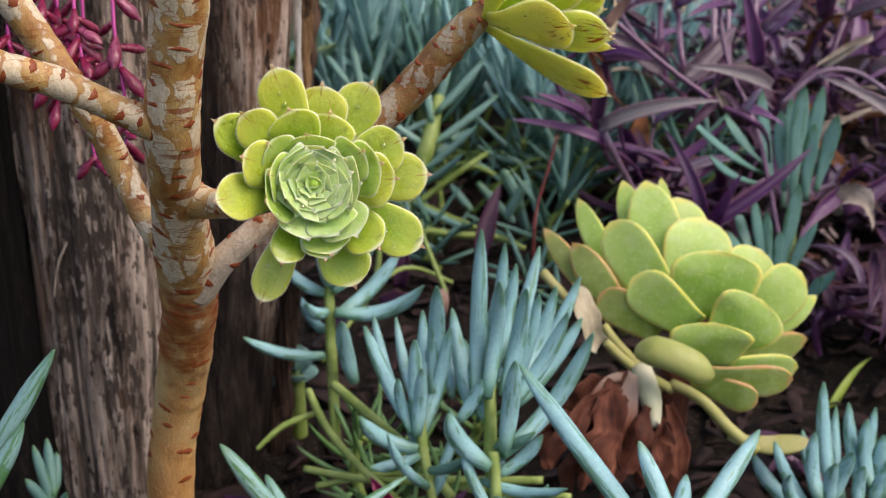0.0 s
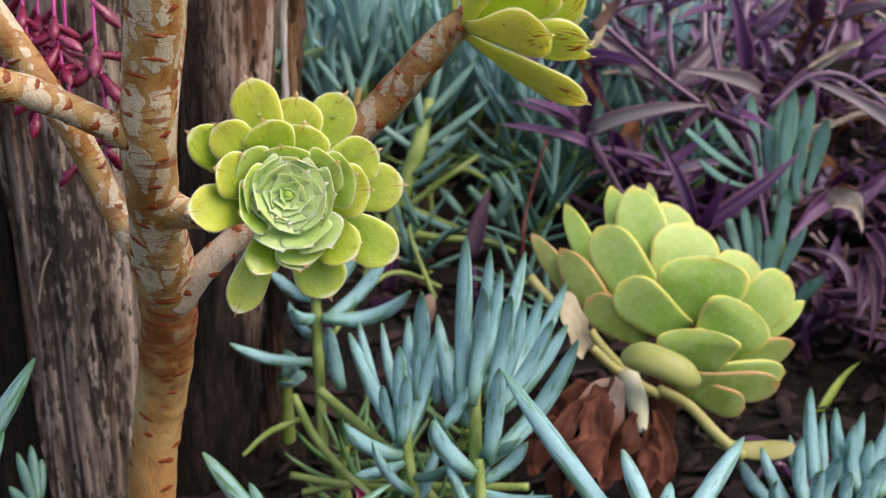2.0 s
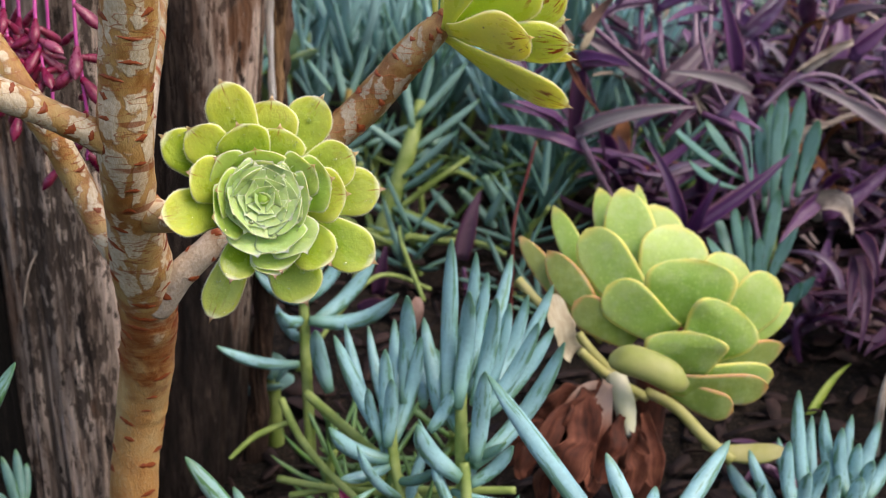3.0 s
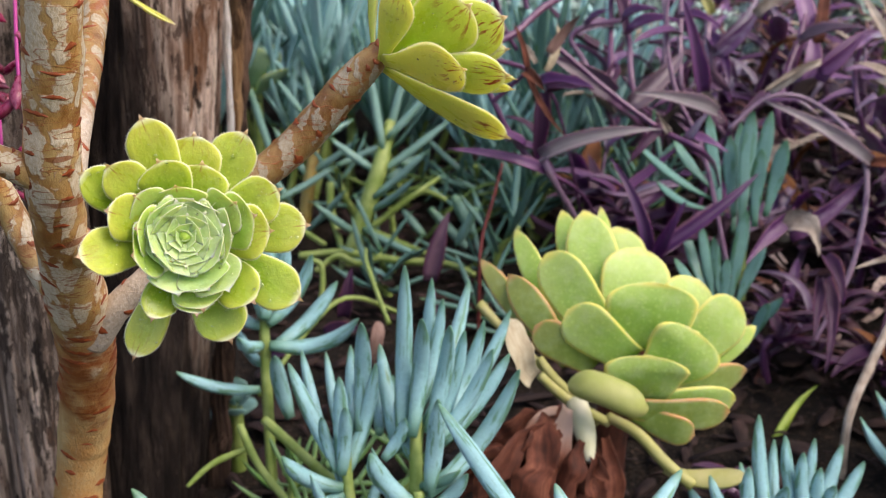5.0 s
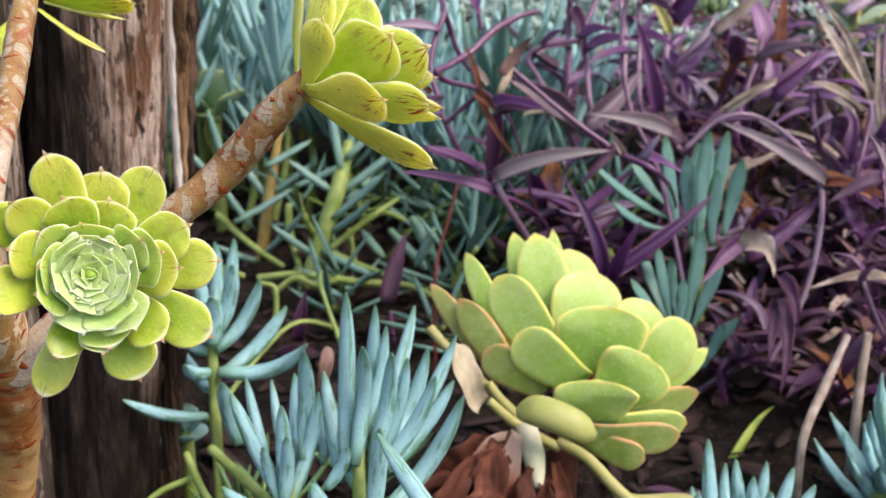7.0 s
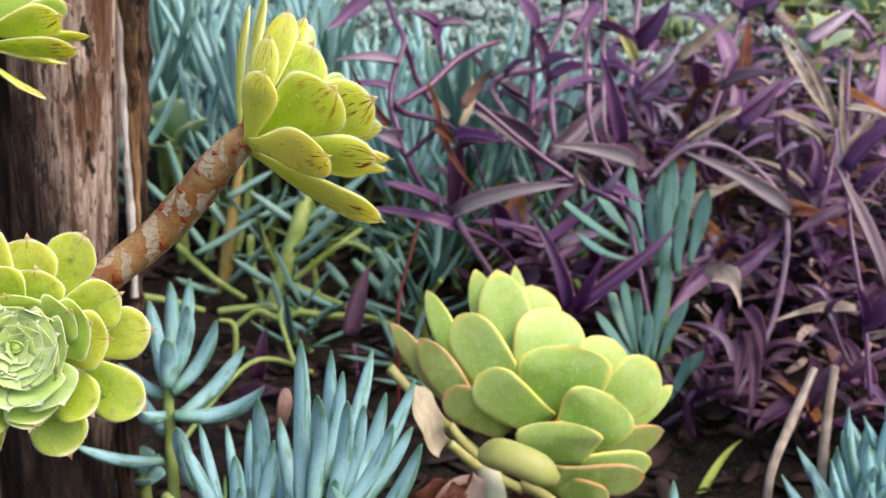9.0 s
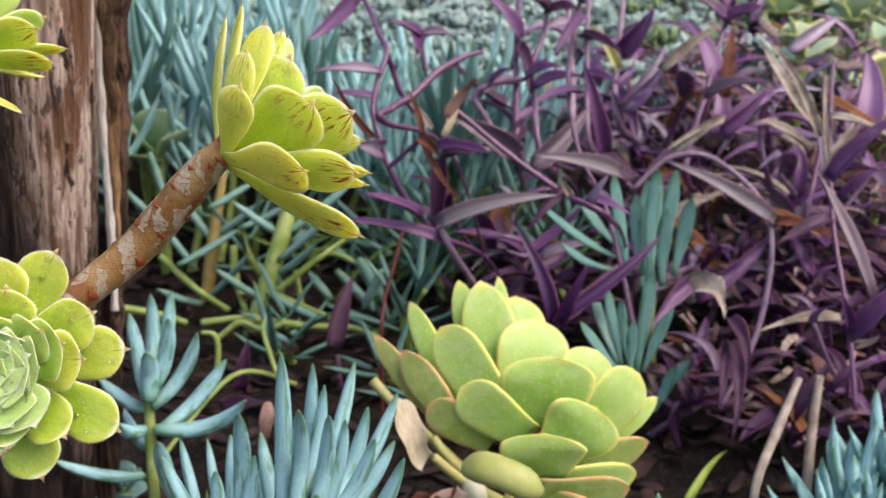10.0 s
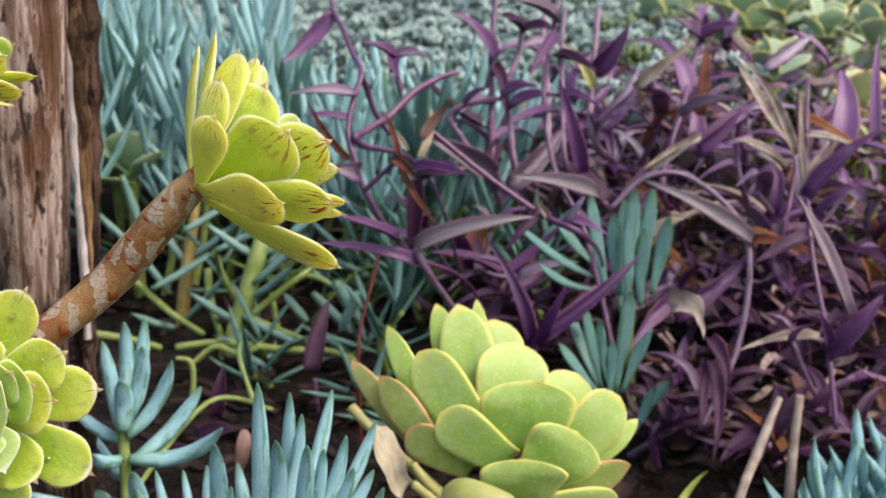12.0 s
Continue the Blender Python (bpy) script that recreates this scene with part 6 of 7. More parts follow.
purple_plant("tall upright purple stems with folded leaf pairs", [
    [((0.3717, 1.6929, 0.0200), 0.0024), ((0.3117, 1.5529, 0.1798), 0.0024), ((0.2517, 1.4329, 0.2498), 0.0044), ((0.2536, 1.4972, 0.3209), 0.0043), ((0.2586, 1.5315, 0.3644), 0.0042), ((0.2661, 1.5641, 0.4027), 0.0040), ((0.2724, 1.5960, 0.4389), 0.0038)],
    [((0.3957, 1.6912, 0.0200), 0.0024), ((0.3357, 1.5512, 0.1796), 0.0024), ((0.2757, 1.4312, 0.2496), 0.0044), ((0.2727, 1.4820, 0.3103), 0.0043), ((0.2749, 1.5114, 0.3377), 0.0041), ((0.2904, 1.5512, 0.3675), 0.0040), ((0.2979, 1.5593, 0.3949), 0.0037)]], [
    ((0.2600, 1.5324, 0.3675), (0.2125, 1.5330, 0.4254), 0.0196, UP, 0.15, M_MAUVE),
    ((0.2979, 1.5593, 0.3949), (0.2693, 1.5472, 0.4165), 0.0186, UP, 0.1, D),
    ((0.2979, 1.5593, 0.3949), (0.3373, 1.5374, 0.4010), 0.0199, UP, 0.14, D),
    ((0.2729, 1.4839, 0.3164), (0.3287, 1.4543, 0.3350), 0.0179, UP, 0.14, G),
    ((0.2734, 1.5096, 0.3314), (0.3071, 1.4899, 0.3433), 0.0143, UP, 0.1, G),
    ((0.2549, 1.4971, 0.3209), (0.2152, 1.4772, 0.3156), 0.0168, UP, 0.14, G),
    ((0.2611, 1.5303, 0.3612), (0.2688, 1.4822, 0.3103), 0.0157, FR, 0.1, D),
    ((0.2539, 1.4540, 0.2838), (0.2232, 1.4155, 0.2548), 0.0151, FR, 0.1, D)])
purple_plant("upright magenta-purple stems with few leaves", [
    [((0.4471, 1.7735, 0.0200), 0.0026), ((0.3871, 1.6335, 0.1857), 0.0026), ((0.3271, 1.5135, 0.2557), 0.0047), ((0.3284, 1.5554, 0.3223), 0.0045), ((0.3288, 1.5896, 0.3646), 0.0043), ((0.3375, 1.6237, 0.4080), 0.0041), ((0.3443, 1.6439, 0.4402), 0.0039)],
    [((0.4641, 1.7682, 0.0200), 0.0022), ((0.4041, 1.6282, 0.1728), 0.0022), ((0.3441, 1.5082, 0.2428), 0.0040), ((0.3458, 1.5521, 0.3157), 0.0038), ((0.3509, 1.5901, 0.3710), 0.0036), ((0.3599, 1.6242, 0.4145), 0.0034)],
    [((0.5048, 1.7929, 0.0200), 0.0030), ((0.4448, 1.6529, 0.1938), 0.0030), ((0.3848, 1.5329, 0.2638), 0.0054), ((0.3832, 1.5671, 0.3053), 0.0051), ((0.3957, 1.6049, 0.3612), 0.0049), ((0.4055, 1.6412, 0.4120), 0.0046)]], [
    ((0.3333, 1.5934, 0.3777), (0.2934, 1.5732, 0.3710), 0.0164, UP, 0.12, G),
    ((0.3519, 1.5859, 0.3579), (0.3809, 1.5647, 0.3639), 0.0136, UP, 0.1, D),
    ((0.3918, 1.5889, 0.3430), (0.4338, 1.5923, 0.3966), 0.0234, FR, 0.1, M_VIOLET),
    ((0.3879, 1.5730, 0.3249), (0.3579, 1.5916, 0.3775), 0.0123, FR, 0.05, M_YELLOW),
    ((0.3969, 1.6027, 0.3546), (0.4400, 1.5857, 0.3770), 0.0166, UP, 0.1, G),
    ((0.3830, 1.5651, 0.2988), (0.3960, 1.4868, 0.2534), 0.0175, FR, 0.1, M_VIOLET),
    ((0.3814, 1.5195, 0.2872), (0.4367, 1.5376, 0.3570), 0.0160, FR, 0.08, M_MAUVE)])
purple_plant("purple trailing plant with whitened leaf ends", [
    [((0.5791, 1.7498, 0.0200), 0.0029), ((0.5191, 1.6098, 0.1402), 0.0029), ((0.4591, 1.4898, 0.2102), 0.0053), ((0.4837, 1.5563, 0.2600), 0.0052), ((0.5018, 1.5862, 0.2924), 0.0050), ((0.5237, 1.6272, 0.3274), 0.0048), ((0.5435, 1.6598, 0.3687), 0.0046)],
    [((0.6412, 1.6481, 0.0200), 0.0021), ((0.5812, 1.5081, 0.1649), 0.0021), ((0.5212, 1.3881, 0.2349), 0.0037), ((0.5228, 1.4245, 0.2842), 0.0035), ((0.5277, 1.4172, 0.3289), 0.0031)]], [
    ((0.3853, 1.5189, 0.2859), (0.4315, 1.5120, 0.3412), 0.0173, FR, 0.05, M_MAUVE),
    ((0.4225, 1.5007, 0.3367), (0.4917, 1.5017, 0.3888), 0.0170, FR, 0.06, M_STRAW),
    ((0.5277, 1.4165, 0.3265), (0.4596, 1.3709, 0.2997), 0.0135, FR, 0.12, M_MAUVE),
    ((0.4659, 1.3722, 0.3055), (0.3986, 1.3470, 0.2771), 0.0108, FR, -0.08, M_STRAW),
    ((0.4843, 1.5156, 0.2980), (0.5507, 1.4767, 0.3226), 0.0198, UP, 0.12, M_GREYED),
    ((0.5434, 1.6587, 0.3653), (0.4974, 1.6516, 0.3990), 0.0186, UP, 0.12, G),
    ((0.5434, 1.6587, 0.3653), (0.5895, 1.6416, 0.3881), 0.0201, UP, 0.14, G),
    ((0.5017, 1.5148, 0.2991), (0.5319, 1.5890, 0.3750), 0.0177, FR, 0.05, M_DRY),
    ((0.4020, 1.3457, 0.2736), (0.3631, 1.3025, 0.2612), 0.0118, UP, 0.1, D)])
purple_plant("purple trailing plant with straw-coloured bent leaves", [
    [((0.6696, 1.5908, 0.0200), 0.0020), ((0.6096, 1.4508, 0.1228), 0.0020), ((0.5496, 1.3308, 0.1928), 0.0036), ((0.5653, 1.3655, 0.2397), 0.0035), ((0.5838, 1.4004, 0.2881), 0.0033), ((0.5937, 1.4365, 0.3381), 0.0031)]], [
    ((0.5741, 1.3803, 0.2889), (0.5180, 1.4337, 0.3790), 0.0186, FR, 0.08, M_STRAW),
    ((0.5349, 1.3999, 0.2753), (0.5517, 1.3540, 0.2668), 0.0160, UP, 0.15, M_STRAW),
    ((0.5429, 1.4223, 0.2817), (0.5017, 1.4064, 0.2886), 0.0151, UP, 0.15, M_MAUVE),
    ((0.5696, 1.3503, 0.2591), (0.6085, 1.3622, 0.3057), 0.0085, FR, 0.04, M_STRAW),
    ((0.5776, 1.3575, 0.2839), (0.5735, 1.3782, 0.3487), 0.0085, FR, 0.1, M_RIBBON),
    ((0.6183, 1.5063, 0.2984), (0.6827, 1.4491, 0.2647), 0.0145, UP, 0.06, M_ORANGE),
    ((0.4929, 1.3005, 0.2171), (0.5401, 1.2513, 0.2052), 0.0139, UP, 0.1, M_ORANGE),
    ((0.5662, 1.3460, 0.2447), (0.5574, 1.3406, 0.2925), 0.0156, FR, 0.1, M_MAUVE),
    ((0.5753, 1.3462, 0.2475), (0.6138, 1.3054, 0.2601), 0.0155, UP, 0.14, D),
    ((0.5984, 1.2212, 0.1893), (0.5832, 1.2099, 0.2168), 0.0189, FR, 0.3, M_ORANGE)])
purple_plant("purple trailing plant with long greyed leaves", [
    [((0.3441, 1.2096, 0.1169), 0.003), ((0.3242, 1.2667, 0.2285), 0.003), ((0.2971, 1.2988, 0.2913), 0.003), ((0.2914, 1.3410, 0.3586), 0.003), ((0.3088, 1.3820, 0.4280), 0.003), ((0.3227, 1.4152, 0.4711), 0.003)]], [
    ((0.3301, 1.2593, 0.2740), (0.2392, 1.2235, 0.3043), 0.017, (0, -0.8, 0.6), 0.10, M_GREYED), ((0.2509, 1.3171, 0.2704), (0.3211, 1.3884, 0.3158), 0.022, FR, 0.05, M_GREYED), ((0.3139, 1.2574, 0.2978), (0.2915, 1.2662, 0.3885), 0.016, FR, 0.06, G), ((0.3024, 1.3350, 0.3419), (0.2422, 1.2765, 0.3407), 0.013, UP, 0.12, G),
    ((0.3088, 1.3820, 0.4280), (0.2430, 1.3538, 0.4553), 0.022, UP, 0.1, M_GREYED), ((0.3084, 1.3786, 0.4168), (0.2702, 1.3179, 0.3804), 0.012, FR, 0.1, G), ((0.3060, 1.3618, 0.3958), (0.3408, 1.3137, 0.3852), 0.014, UP, 0.1, D), ((0.3029, 1.3400, 0.3585), (0.3377, 1.2940, 0.3546), 0.014, UP, 0.1, G)])
purple_plant("deep purple leaf pair rising beside the pale rosette", [
    [((0.2555, 1.1423, 0.0795), 0.003), ((0.2577, 1.1671, 0.1263), 0.004), ((0.2571, 1.1766, 0.1570), 0.004)]], [
    ((0.2543, 1.1752, 0.1519), (0.2159, 1.2076, 0.2468), 0.0135, FR, 0.08, M_VIOLET), ((0.2624, 1.1761, 0.1569), (0.3679, 1.2200, 0.2248), 0.0135, (-0.3, -1, 0.4), 0.06, M_VIOLET), ((0.2596, 1.1748, 0.1519), (0.2872, 1.1700, 0.2117), 0.013, FR, 0.1, M_VIOLET), ((0.2541, 1.1737, 0.1468), (0.2429, 1.2539, 0.1998), 0.012, FR, 0.1, M_VIOLET), ((0.2627, 1.1949, 0.1497), (0.3400, 1.2806, 0.1755), 0.016, FR, 0.1, G)])
purple_plant("dark purple upright leaf among green stems", [
    [((0.0480, 1.3044, 0.0316), 0.003), ((0.0451, 1.3158, 0.0662), 0.003)]], [
    ((0.0411, 1.3188, 0.0749), (0.0639, 1.3413, 0.1480), 0.020, FR, 0.05, D), ((-0.0431, 1.1623, 0.0975), (-0.0341, 1.1767, 0.1432), 0.014, FR, 0.1, D), ((-0.0596, 1.1567, 0.0772), (-0.0220, 1.1579, 0.0872), 0.02, UP, 0.1, D), ((-0.1167, 1.1714, 0.0482), (-0.0545, 1.1531, 0.0670), 0.02, UP, 0.1, D)])
purple_plant("purple trailing plant with brown-edged and straw-dry leaves", [
    [((0.4114, 1.1385, 0.0739), 0.003), ((0.4577, 1.1786, 0.1480), 0.0035), ((0.4757, 1.2348, 0.2329), 0.0035), ((0.4388, 1.2836, 0.2792), 0.003), ((0.3907, 1.2893, 0.2850), 0.003), ((0.3498, 1.2826, 0.2527), 0.003)]], [
    ((0.4812, 1.2335, 0.2302), (0.3726, 1.2504, 0.2905), 0.017, (0, -0.8, 0.6), 0.10, M_GREYED), ((0.3884, 1.2814, 0.2928), (0.4301, 1.2674, 0.3264), 0.010, FR, 0.06, M_STRAW), ((0.4370, 1.2832, 0.3113), (0.4835, 1.2921, 0.3526), 0.014, FR, 0.06, G), ((0.4047, 1.2148, 0.1835), (0.3457, 1.1570, 0.1507), 0.016, FR, -0.06, G),
    ((0.3985, 1.2088, 0.1625), (0.4841, 1.2404, 0.2192), 0.018, FR, 0.05, G), ((0.4811, 1.2327, 0.2275), (0.5504, 1.2012, 0.2117), 0.014, UP, 0.1, M_DRY), ((0.5261, 1.1541, 0.1547), (0.4362, 1.1207, 0.1590), 0.016, UP, 0.10, M_STRAW), ((0.4159, 1.1384, 0.1427), (0.4052, 1.0757, 0.0730), 0.014, FR, 0.05, D),
    ((0.4106, 1.1388, 0.1428), (0.3950, 1.0855, 0.1022), 0.012, FR, 0.05, D), ((0.5272, 1.2796, 0.2893), (0.4653, 1.2741, 0.3235), 0.018, UP, 0.12, M_STRAW), ((0.4480, 1.3091, 0.2964), (0.5140, 1.3395, 0.3442), 0.017, UP, 0.12, G), ((0.4165, 1.1445, 0.1628), (0.4244, 1.1021, 0.1295), 0.014, FR, 0.1, D)])
purple_plant("purple trailing plant with pale dried leaf tips", [
    [((0.5164, 1.0747, 0.0988), 0.003), ((0.5202, 1.1265, 0.1656), 0.003), ((0.5259, 1.2018, 0.2410), 0.003), ((0.5444, 1.2767, 0.3185), 0.003), ((0.5603, 1.3237, 0.3729), 0.0025)]], [
    ((0.5326, 1.2735, 0.3051), (0.4764, 1.2982, 0.4044), 0.012, FR, 0.05, M_STRAW), ((0.6037, 1.2521, 0.3223), (0.6217, 1.3019, 0.4206), 0.013, FR, 0.06, M_MAUVE), ((0.5320, 1.2352, 0.2828), (0.5314, 1.2645, 0.3778), 0.008, FR, 0.06, M_STRAW), ((0.5145, 1.3309, 0.3844), (0.5788, 1.3661, 0.4131), 0.014, FR, 0.08, M_MAUVE), ((0.5330, 1.2465, 0.2856), (0.5661, 1.2470, 0.3300), 0.010, FR, 0.06, M_STRAW), ((0.5338, 1.1126, 0.1923), (0.5042, 1.1985, 0.2928), 0.019, (0.5, -0.8, 0.3), 0.06, M_GREYED), ((0.5110, 1.0953, 0.1643), (0.5549, 1.0884, 0.2215), 0.020, (-0.4, -0.8, 0.5), 0.18, G),
    ((0.5113, 1.0976, 0.1716), (0.4899, 1.0706, 0.2145), 0.012, FR, 0.1, G), ((0.5271, 1.2129, 0.2773), (0.5911, 1.2070, 0.3432), 0.018, UP, 0.1, G), ((0.5259, 1.2018, 0.2410), (0.4581, 1.1612, 0.2278), 0.015, UP, 0.1, D), ((0.5446, 1.2783, 0.3239), (0.5921, 1.2293, 0.3135), 0.012, UP, 0.05, M_STRAW)])


def purple_shoot(x, y, height, lean, count, length, seed, deep=0.25, straw=0.09, mauve=0.0, rust=0.05):
    rng = random.Random(seed)
    foot = V((x, y, ground_z(x, y)))
    ob = thing("purple_trailing_plant", foot, "purple trailing plant with narrow folded leaves", "plant", "purple trailing plants")
    head = foot + V((lean[0], lean[1], height))
    mid = foot.lerp(head, 0.5) + V((rng.uniform(-1, 1) * 0.04, rng.uniform(-1, 1) * 0.03, 0.02))
    tube_part("stem", ob, M_PURPLE_STEM, [(foot - V((0, 0, 0.01)), 0.0042), (mid, 0.0040), (head, 0.0030)], rough=0.1, steps=6, nv=7)
    for i in range(count):
        k = 0.15 + 0.85 * (i + 0.7) / count
        c = foot.lerp(mid, k * 2) if k < 0.5 else mid.lerp(head, k * 2 - 1)
        a = i * math.pi * 0.93 + seed * 1.7 + rng.uniform(-0.5, 0.5)
        out = V((math.cos(a), math.sin(a) * 0.8, 0))
        way = (out + V((0, 0, rng.uniform(-0.15, 0.9)))).normalized()
        r = rng.random()
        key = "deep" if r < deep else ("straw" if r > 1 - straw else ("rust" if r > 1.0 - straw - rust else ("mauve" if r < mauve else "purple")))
        part("leaf", rng.choice(LANCES[key]), ob, turn_to(c, way, V((0, -0.2, 1)) - out * 0.4, length * rng.uniform(0.7, 1.2)))
    if height > 0.07:
        # a thin side stem with a pair of small leaves at its end
        a = rng.uniform(0, 6.28)
        end = mid + V((math.cos(a) * 0.07, math.sin(a) * 0.05, rng.uniform(0.02, 0.09)))
        tube_part("side_stem", ob, M_PURPLE_STEM, [(mid, 0.0028), (mid.lerp(end, 0.5) + V((0, 0, -0.012)), 0.0026), (end, 0.002)], rough=0.1, steps=5, nv=6)
        for k in (-1, 1):
            way = V((math.cos(a + k * 1.2), math.sin(a + k * 1.2), rng.uniform(0.1, 0.9)))
            part("leaf", rng.choice(LANCES[rng.choice(("purple", "mauve", "deep", "straw" if k > 0 else "purple"))]), ob, turn_to(end, way, V((0, -0.2, 1)), length * rng.uniform(0.4, 0.7)))


rng = random.Random(21)
k_ = 0
# rows nearer than 1.4: mostly deep leaves, shade put into the leaf colour
for y0, x0, x1, count, h0, h1 in ((1.14, 0.46, 0.66, 3, 0.02, 0.06), (1.22, 0.52, 0.72, 5, 0.03, 0.09), (1.32, 0.48, 0.78, 9, 0.05, 0.14), (1.36, 0.16, 0.34, 4, 0.05, 0.10), (1.44, 0.26, 0.85, 13, 0.08, 0.20), (1.60, 0.28, 0.95, 14, 0.12, 0.24), (1.78, 0.32, 1.05, 13, 0.13, 0.26), (1.98, 0.42, 1.15, 14, 0.13, 0.25), (2.2, 0.5, 1.4, 14, 0.12, 0.24), (2.5, 0.6, 1.6, 8, 0.1, 0.2)):
    for i in range(count):
        x = x0 + (x1 - x0) * (i + rng.random()) / count
        # far rows: mauve leaves put haze and sky sheen into a paler colour
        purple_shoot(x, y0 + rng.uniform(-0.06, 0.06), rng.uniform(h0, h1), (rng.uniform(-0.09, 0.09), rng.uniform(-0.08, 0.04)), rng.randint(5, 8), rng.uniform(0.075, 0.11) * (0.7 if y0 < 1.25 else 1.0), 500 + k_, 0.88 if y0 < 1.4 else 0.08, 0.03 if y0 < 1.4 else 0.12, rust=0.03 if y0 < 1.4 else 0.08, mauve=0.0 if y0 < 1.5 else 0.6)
        k_ += 1

# low shoots on the open soil beside the pale rosette, darkened with deep leaves as shade
for i, (p_, h) in enumerate((((0.3841, 1.1779, 0.0662), 0.05), ((0.4320, 1.2001, 0.0741), 0.06), ((0.3937, 1.2458, 0.0808), 0.06), ((0.3402, 0.9640, 0.0536), 0.02), ((0.3521, 1.1992, 0.0636), 0.04))):
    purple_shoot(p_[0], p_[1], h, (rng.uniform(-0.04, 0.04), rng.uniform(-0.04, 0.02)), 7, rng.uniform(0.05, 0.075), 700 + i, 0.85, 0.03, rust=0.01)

# ---- magenta hanging plant by the posts ----
mag = thing("magenta_hanging_plant", (-0.2033, 0.7535, 0.5250), "hanging magenta-leaved succulent with pink stems in front of the post", "succulent")
PODS = [mesh_of("pod", *leaf_parts((0, 0, 0), (0, 0.5, 0.06), (0, 1, 0), (0, 0, 1), 0.40, 0.28, ogive, nu=8, nv=8, seed=i), M_MAGENTA) for i in range(2)]
rng = random.Random(4)
for pts, count in (([((-0.1905, 0.7535, 0.5250), 0.0012), ((-0.1847, 0.7127, 0.4423), 0.0012), ((-0.1783, 0.6931, 0.4176), 0.0011), ((-0.1746, 0.6835, 0.3912), 0.001), ((-0.1752, 0.6766, 0.3722), 0.0008)], 12), ([((-0.2130, 0.7535, 0.5250), 0.0012), ((-0.2068, 0.7149, 0.4482), 0.0012), ((-0.2022, 0.7023, 0.4284), 0.001), ((-0.1977, 0.6910, 0.4117), 0.0008)], 13),
                   ([((-0.2322, 0.7535, 0.5250), 0.0012), ((-0.2258, 0.7199, 0.4474), 0.0012), ((-0.2195, 0.7062, 0.4244), 0.001), ((-0.2147, 0.6943, 0.3918), 0.0008)], 16), ([((-0.2257, 0.7639, 0.5245), 0.0012), ((-0.2224, 0.7350, 0.4451), 0.0012), ((-0.2146, 0.7184, 0.4286), 0.001), ((-0.2097, 0.7118, 0.4105), 0.0008)], 13), ([((-0.2549, 0.7639, 0.5245), 0.0012), ((-0.2517, 0.7350, 0.4451), 0.0012), ((-0.2450, 0.7140, 0.4165), 0.001)], 12),
                   ([((-0.2330, 0.8372, 0.5211), 0.0012), ((-0.2231, 0.7811, 0.3671), 0.0011), ((-0.2170, 0.7689, 0.3336), 0.0008)], 7)):
    tube_part("stem", mag, M_MAGENTA_STEM, pts, steps=8, nv=6)
    path = smooth_path(pts, 8)
    for i in range(count):
        c, _ = path[int(6 + (len(path) - 7) * (i + 0.5) / count)]
        a = i * 2.4
        way = V((math.cos(a) * 0.75, math.sin(a) * 0.6, rng.uniform(-1.0, 0.1)))
        part("leaf", rng.choice(PODS), mag, turn_to(c, way, V((0, -0.4, 1)), rng.uniform(0.016, 0.023)))

# ---- dry leaves, stalks and litter ----
dry = thing("dead_leaf_cluster", (0.1322, 0.8496, 0.0581), "bunch of crumpled red-brown dead leaves under the pale rosette", "dead leaves")
rng = random.Random(9)
for i, (bx, tip) in enumerate((((0.1423, 0.8870, 0.1317), (0.0706, 0.7896, 0.0981)), ((0.1467, 0.8867, 0.1309), (0.0986, 0.7855, 0.0868)), ((0.1510, 0.8852, 0.1268), (0.1240, 0.7915, 0.0739)), ((0.1554, 0.8837, 0.1227), (0.1500, 0.8030, 0.0763)), ((0.1614, 0.8927, 0.1182), (0.1721, 0.8262, 0.0815)), ((0.1305, 0.8942, 0.1224), (0.0833, 0.8287, 0.1177)),
                             ((0.1408, 0.9018, 0.1138), (0.0411, 0.8408, 0.0633)), ((0.1229, 0.9002, 0.1096), (0.0904, 0.8176, 0.0579)), ((0.1322, 0.8762, 0.1312), (0.1106, 0.7883, 0.0943)), ((0.1248, 0.8837, 0.1227), (0.1038, 0.8054, 0.1120)), ((0.1538, 0.8732, 0.1231), (0.1347, 0.7896, 0.0981)), ((0.1625, 0.8703, 0.1150), (0.1605, 0.7943, 0.0815)), ((0.1161, 0.8792, 0.1104), (0.0598, 0.8142, 0.1071)))):
    tip = V(tip) + V((0, 0.035, -0.012))
    leaf_part("dead_leaf", dry, M_DRY, bx, V(bx).lerp(V(tip), 0.45) + V((0, -0.02, 0.02)), tip, (rng.uniform(-0.5, 0.5), -1, 0.3), rng.uniform(0.014, 0.025), 0.0016, oval, cup=rng.uniform(-0.5, 0.5), fold=rng.uniform(-1.2, 0.8), wave=0.05, nu=30, nv=22, seed=i, crumple=0.008)
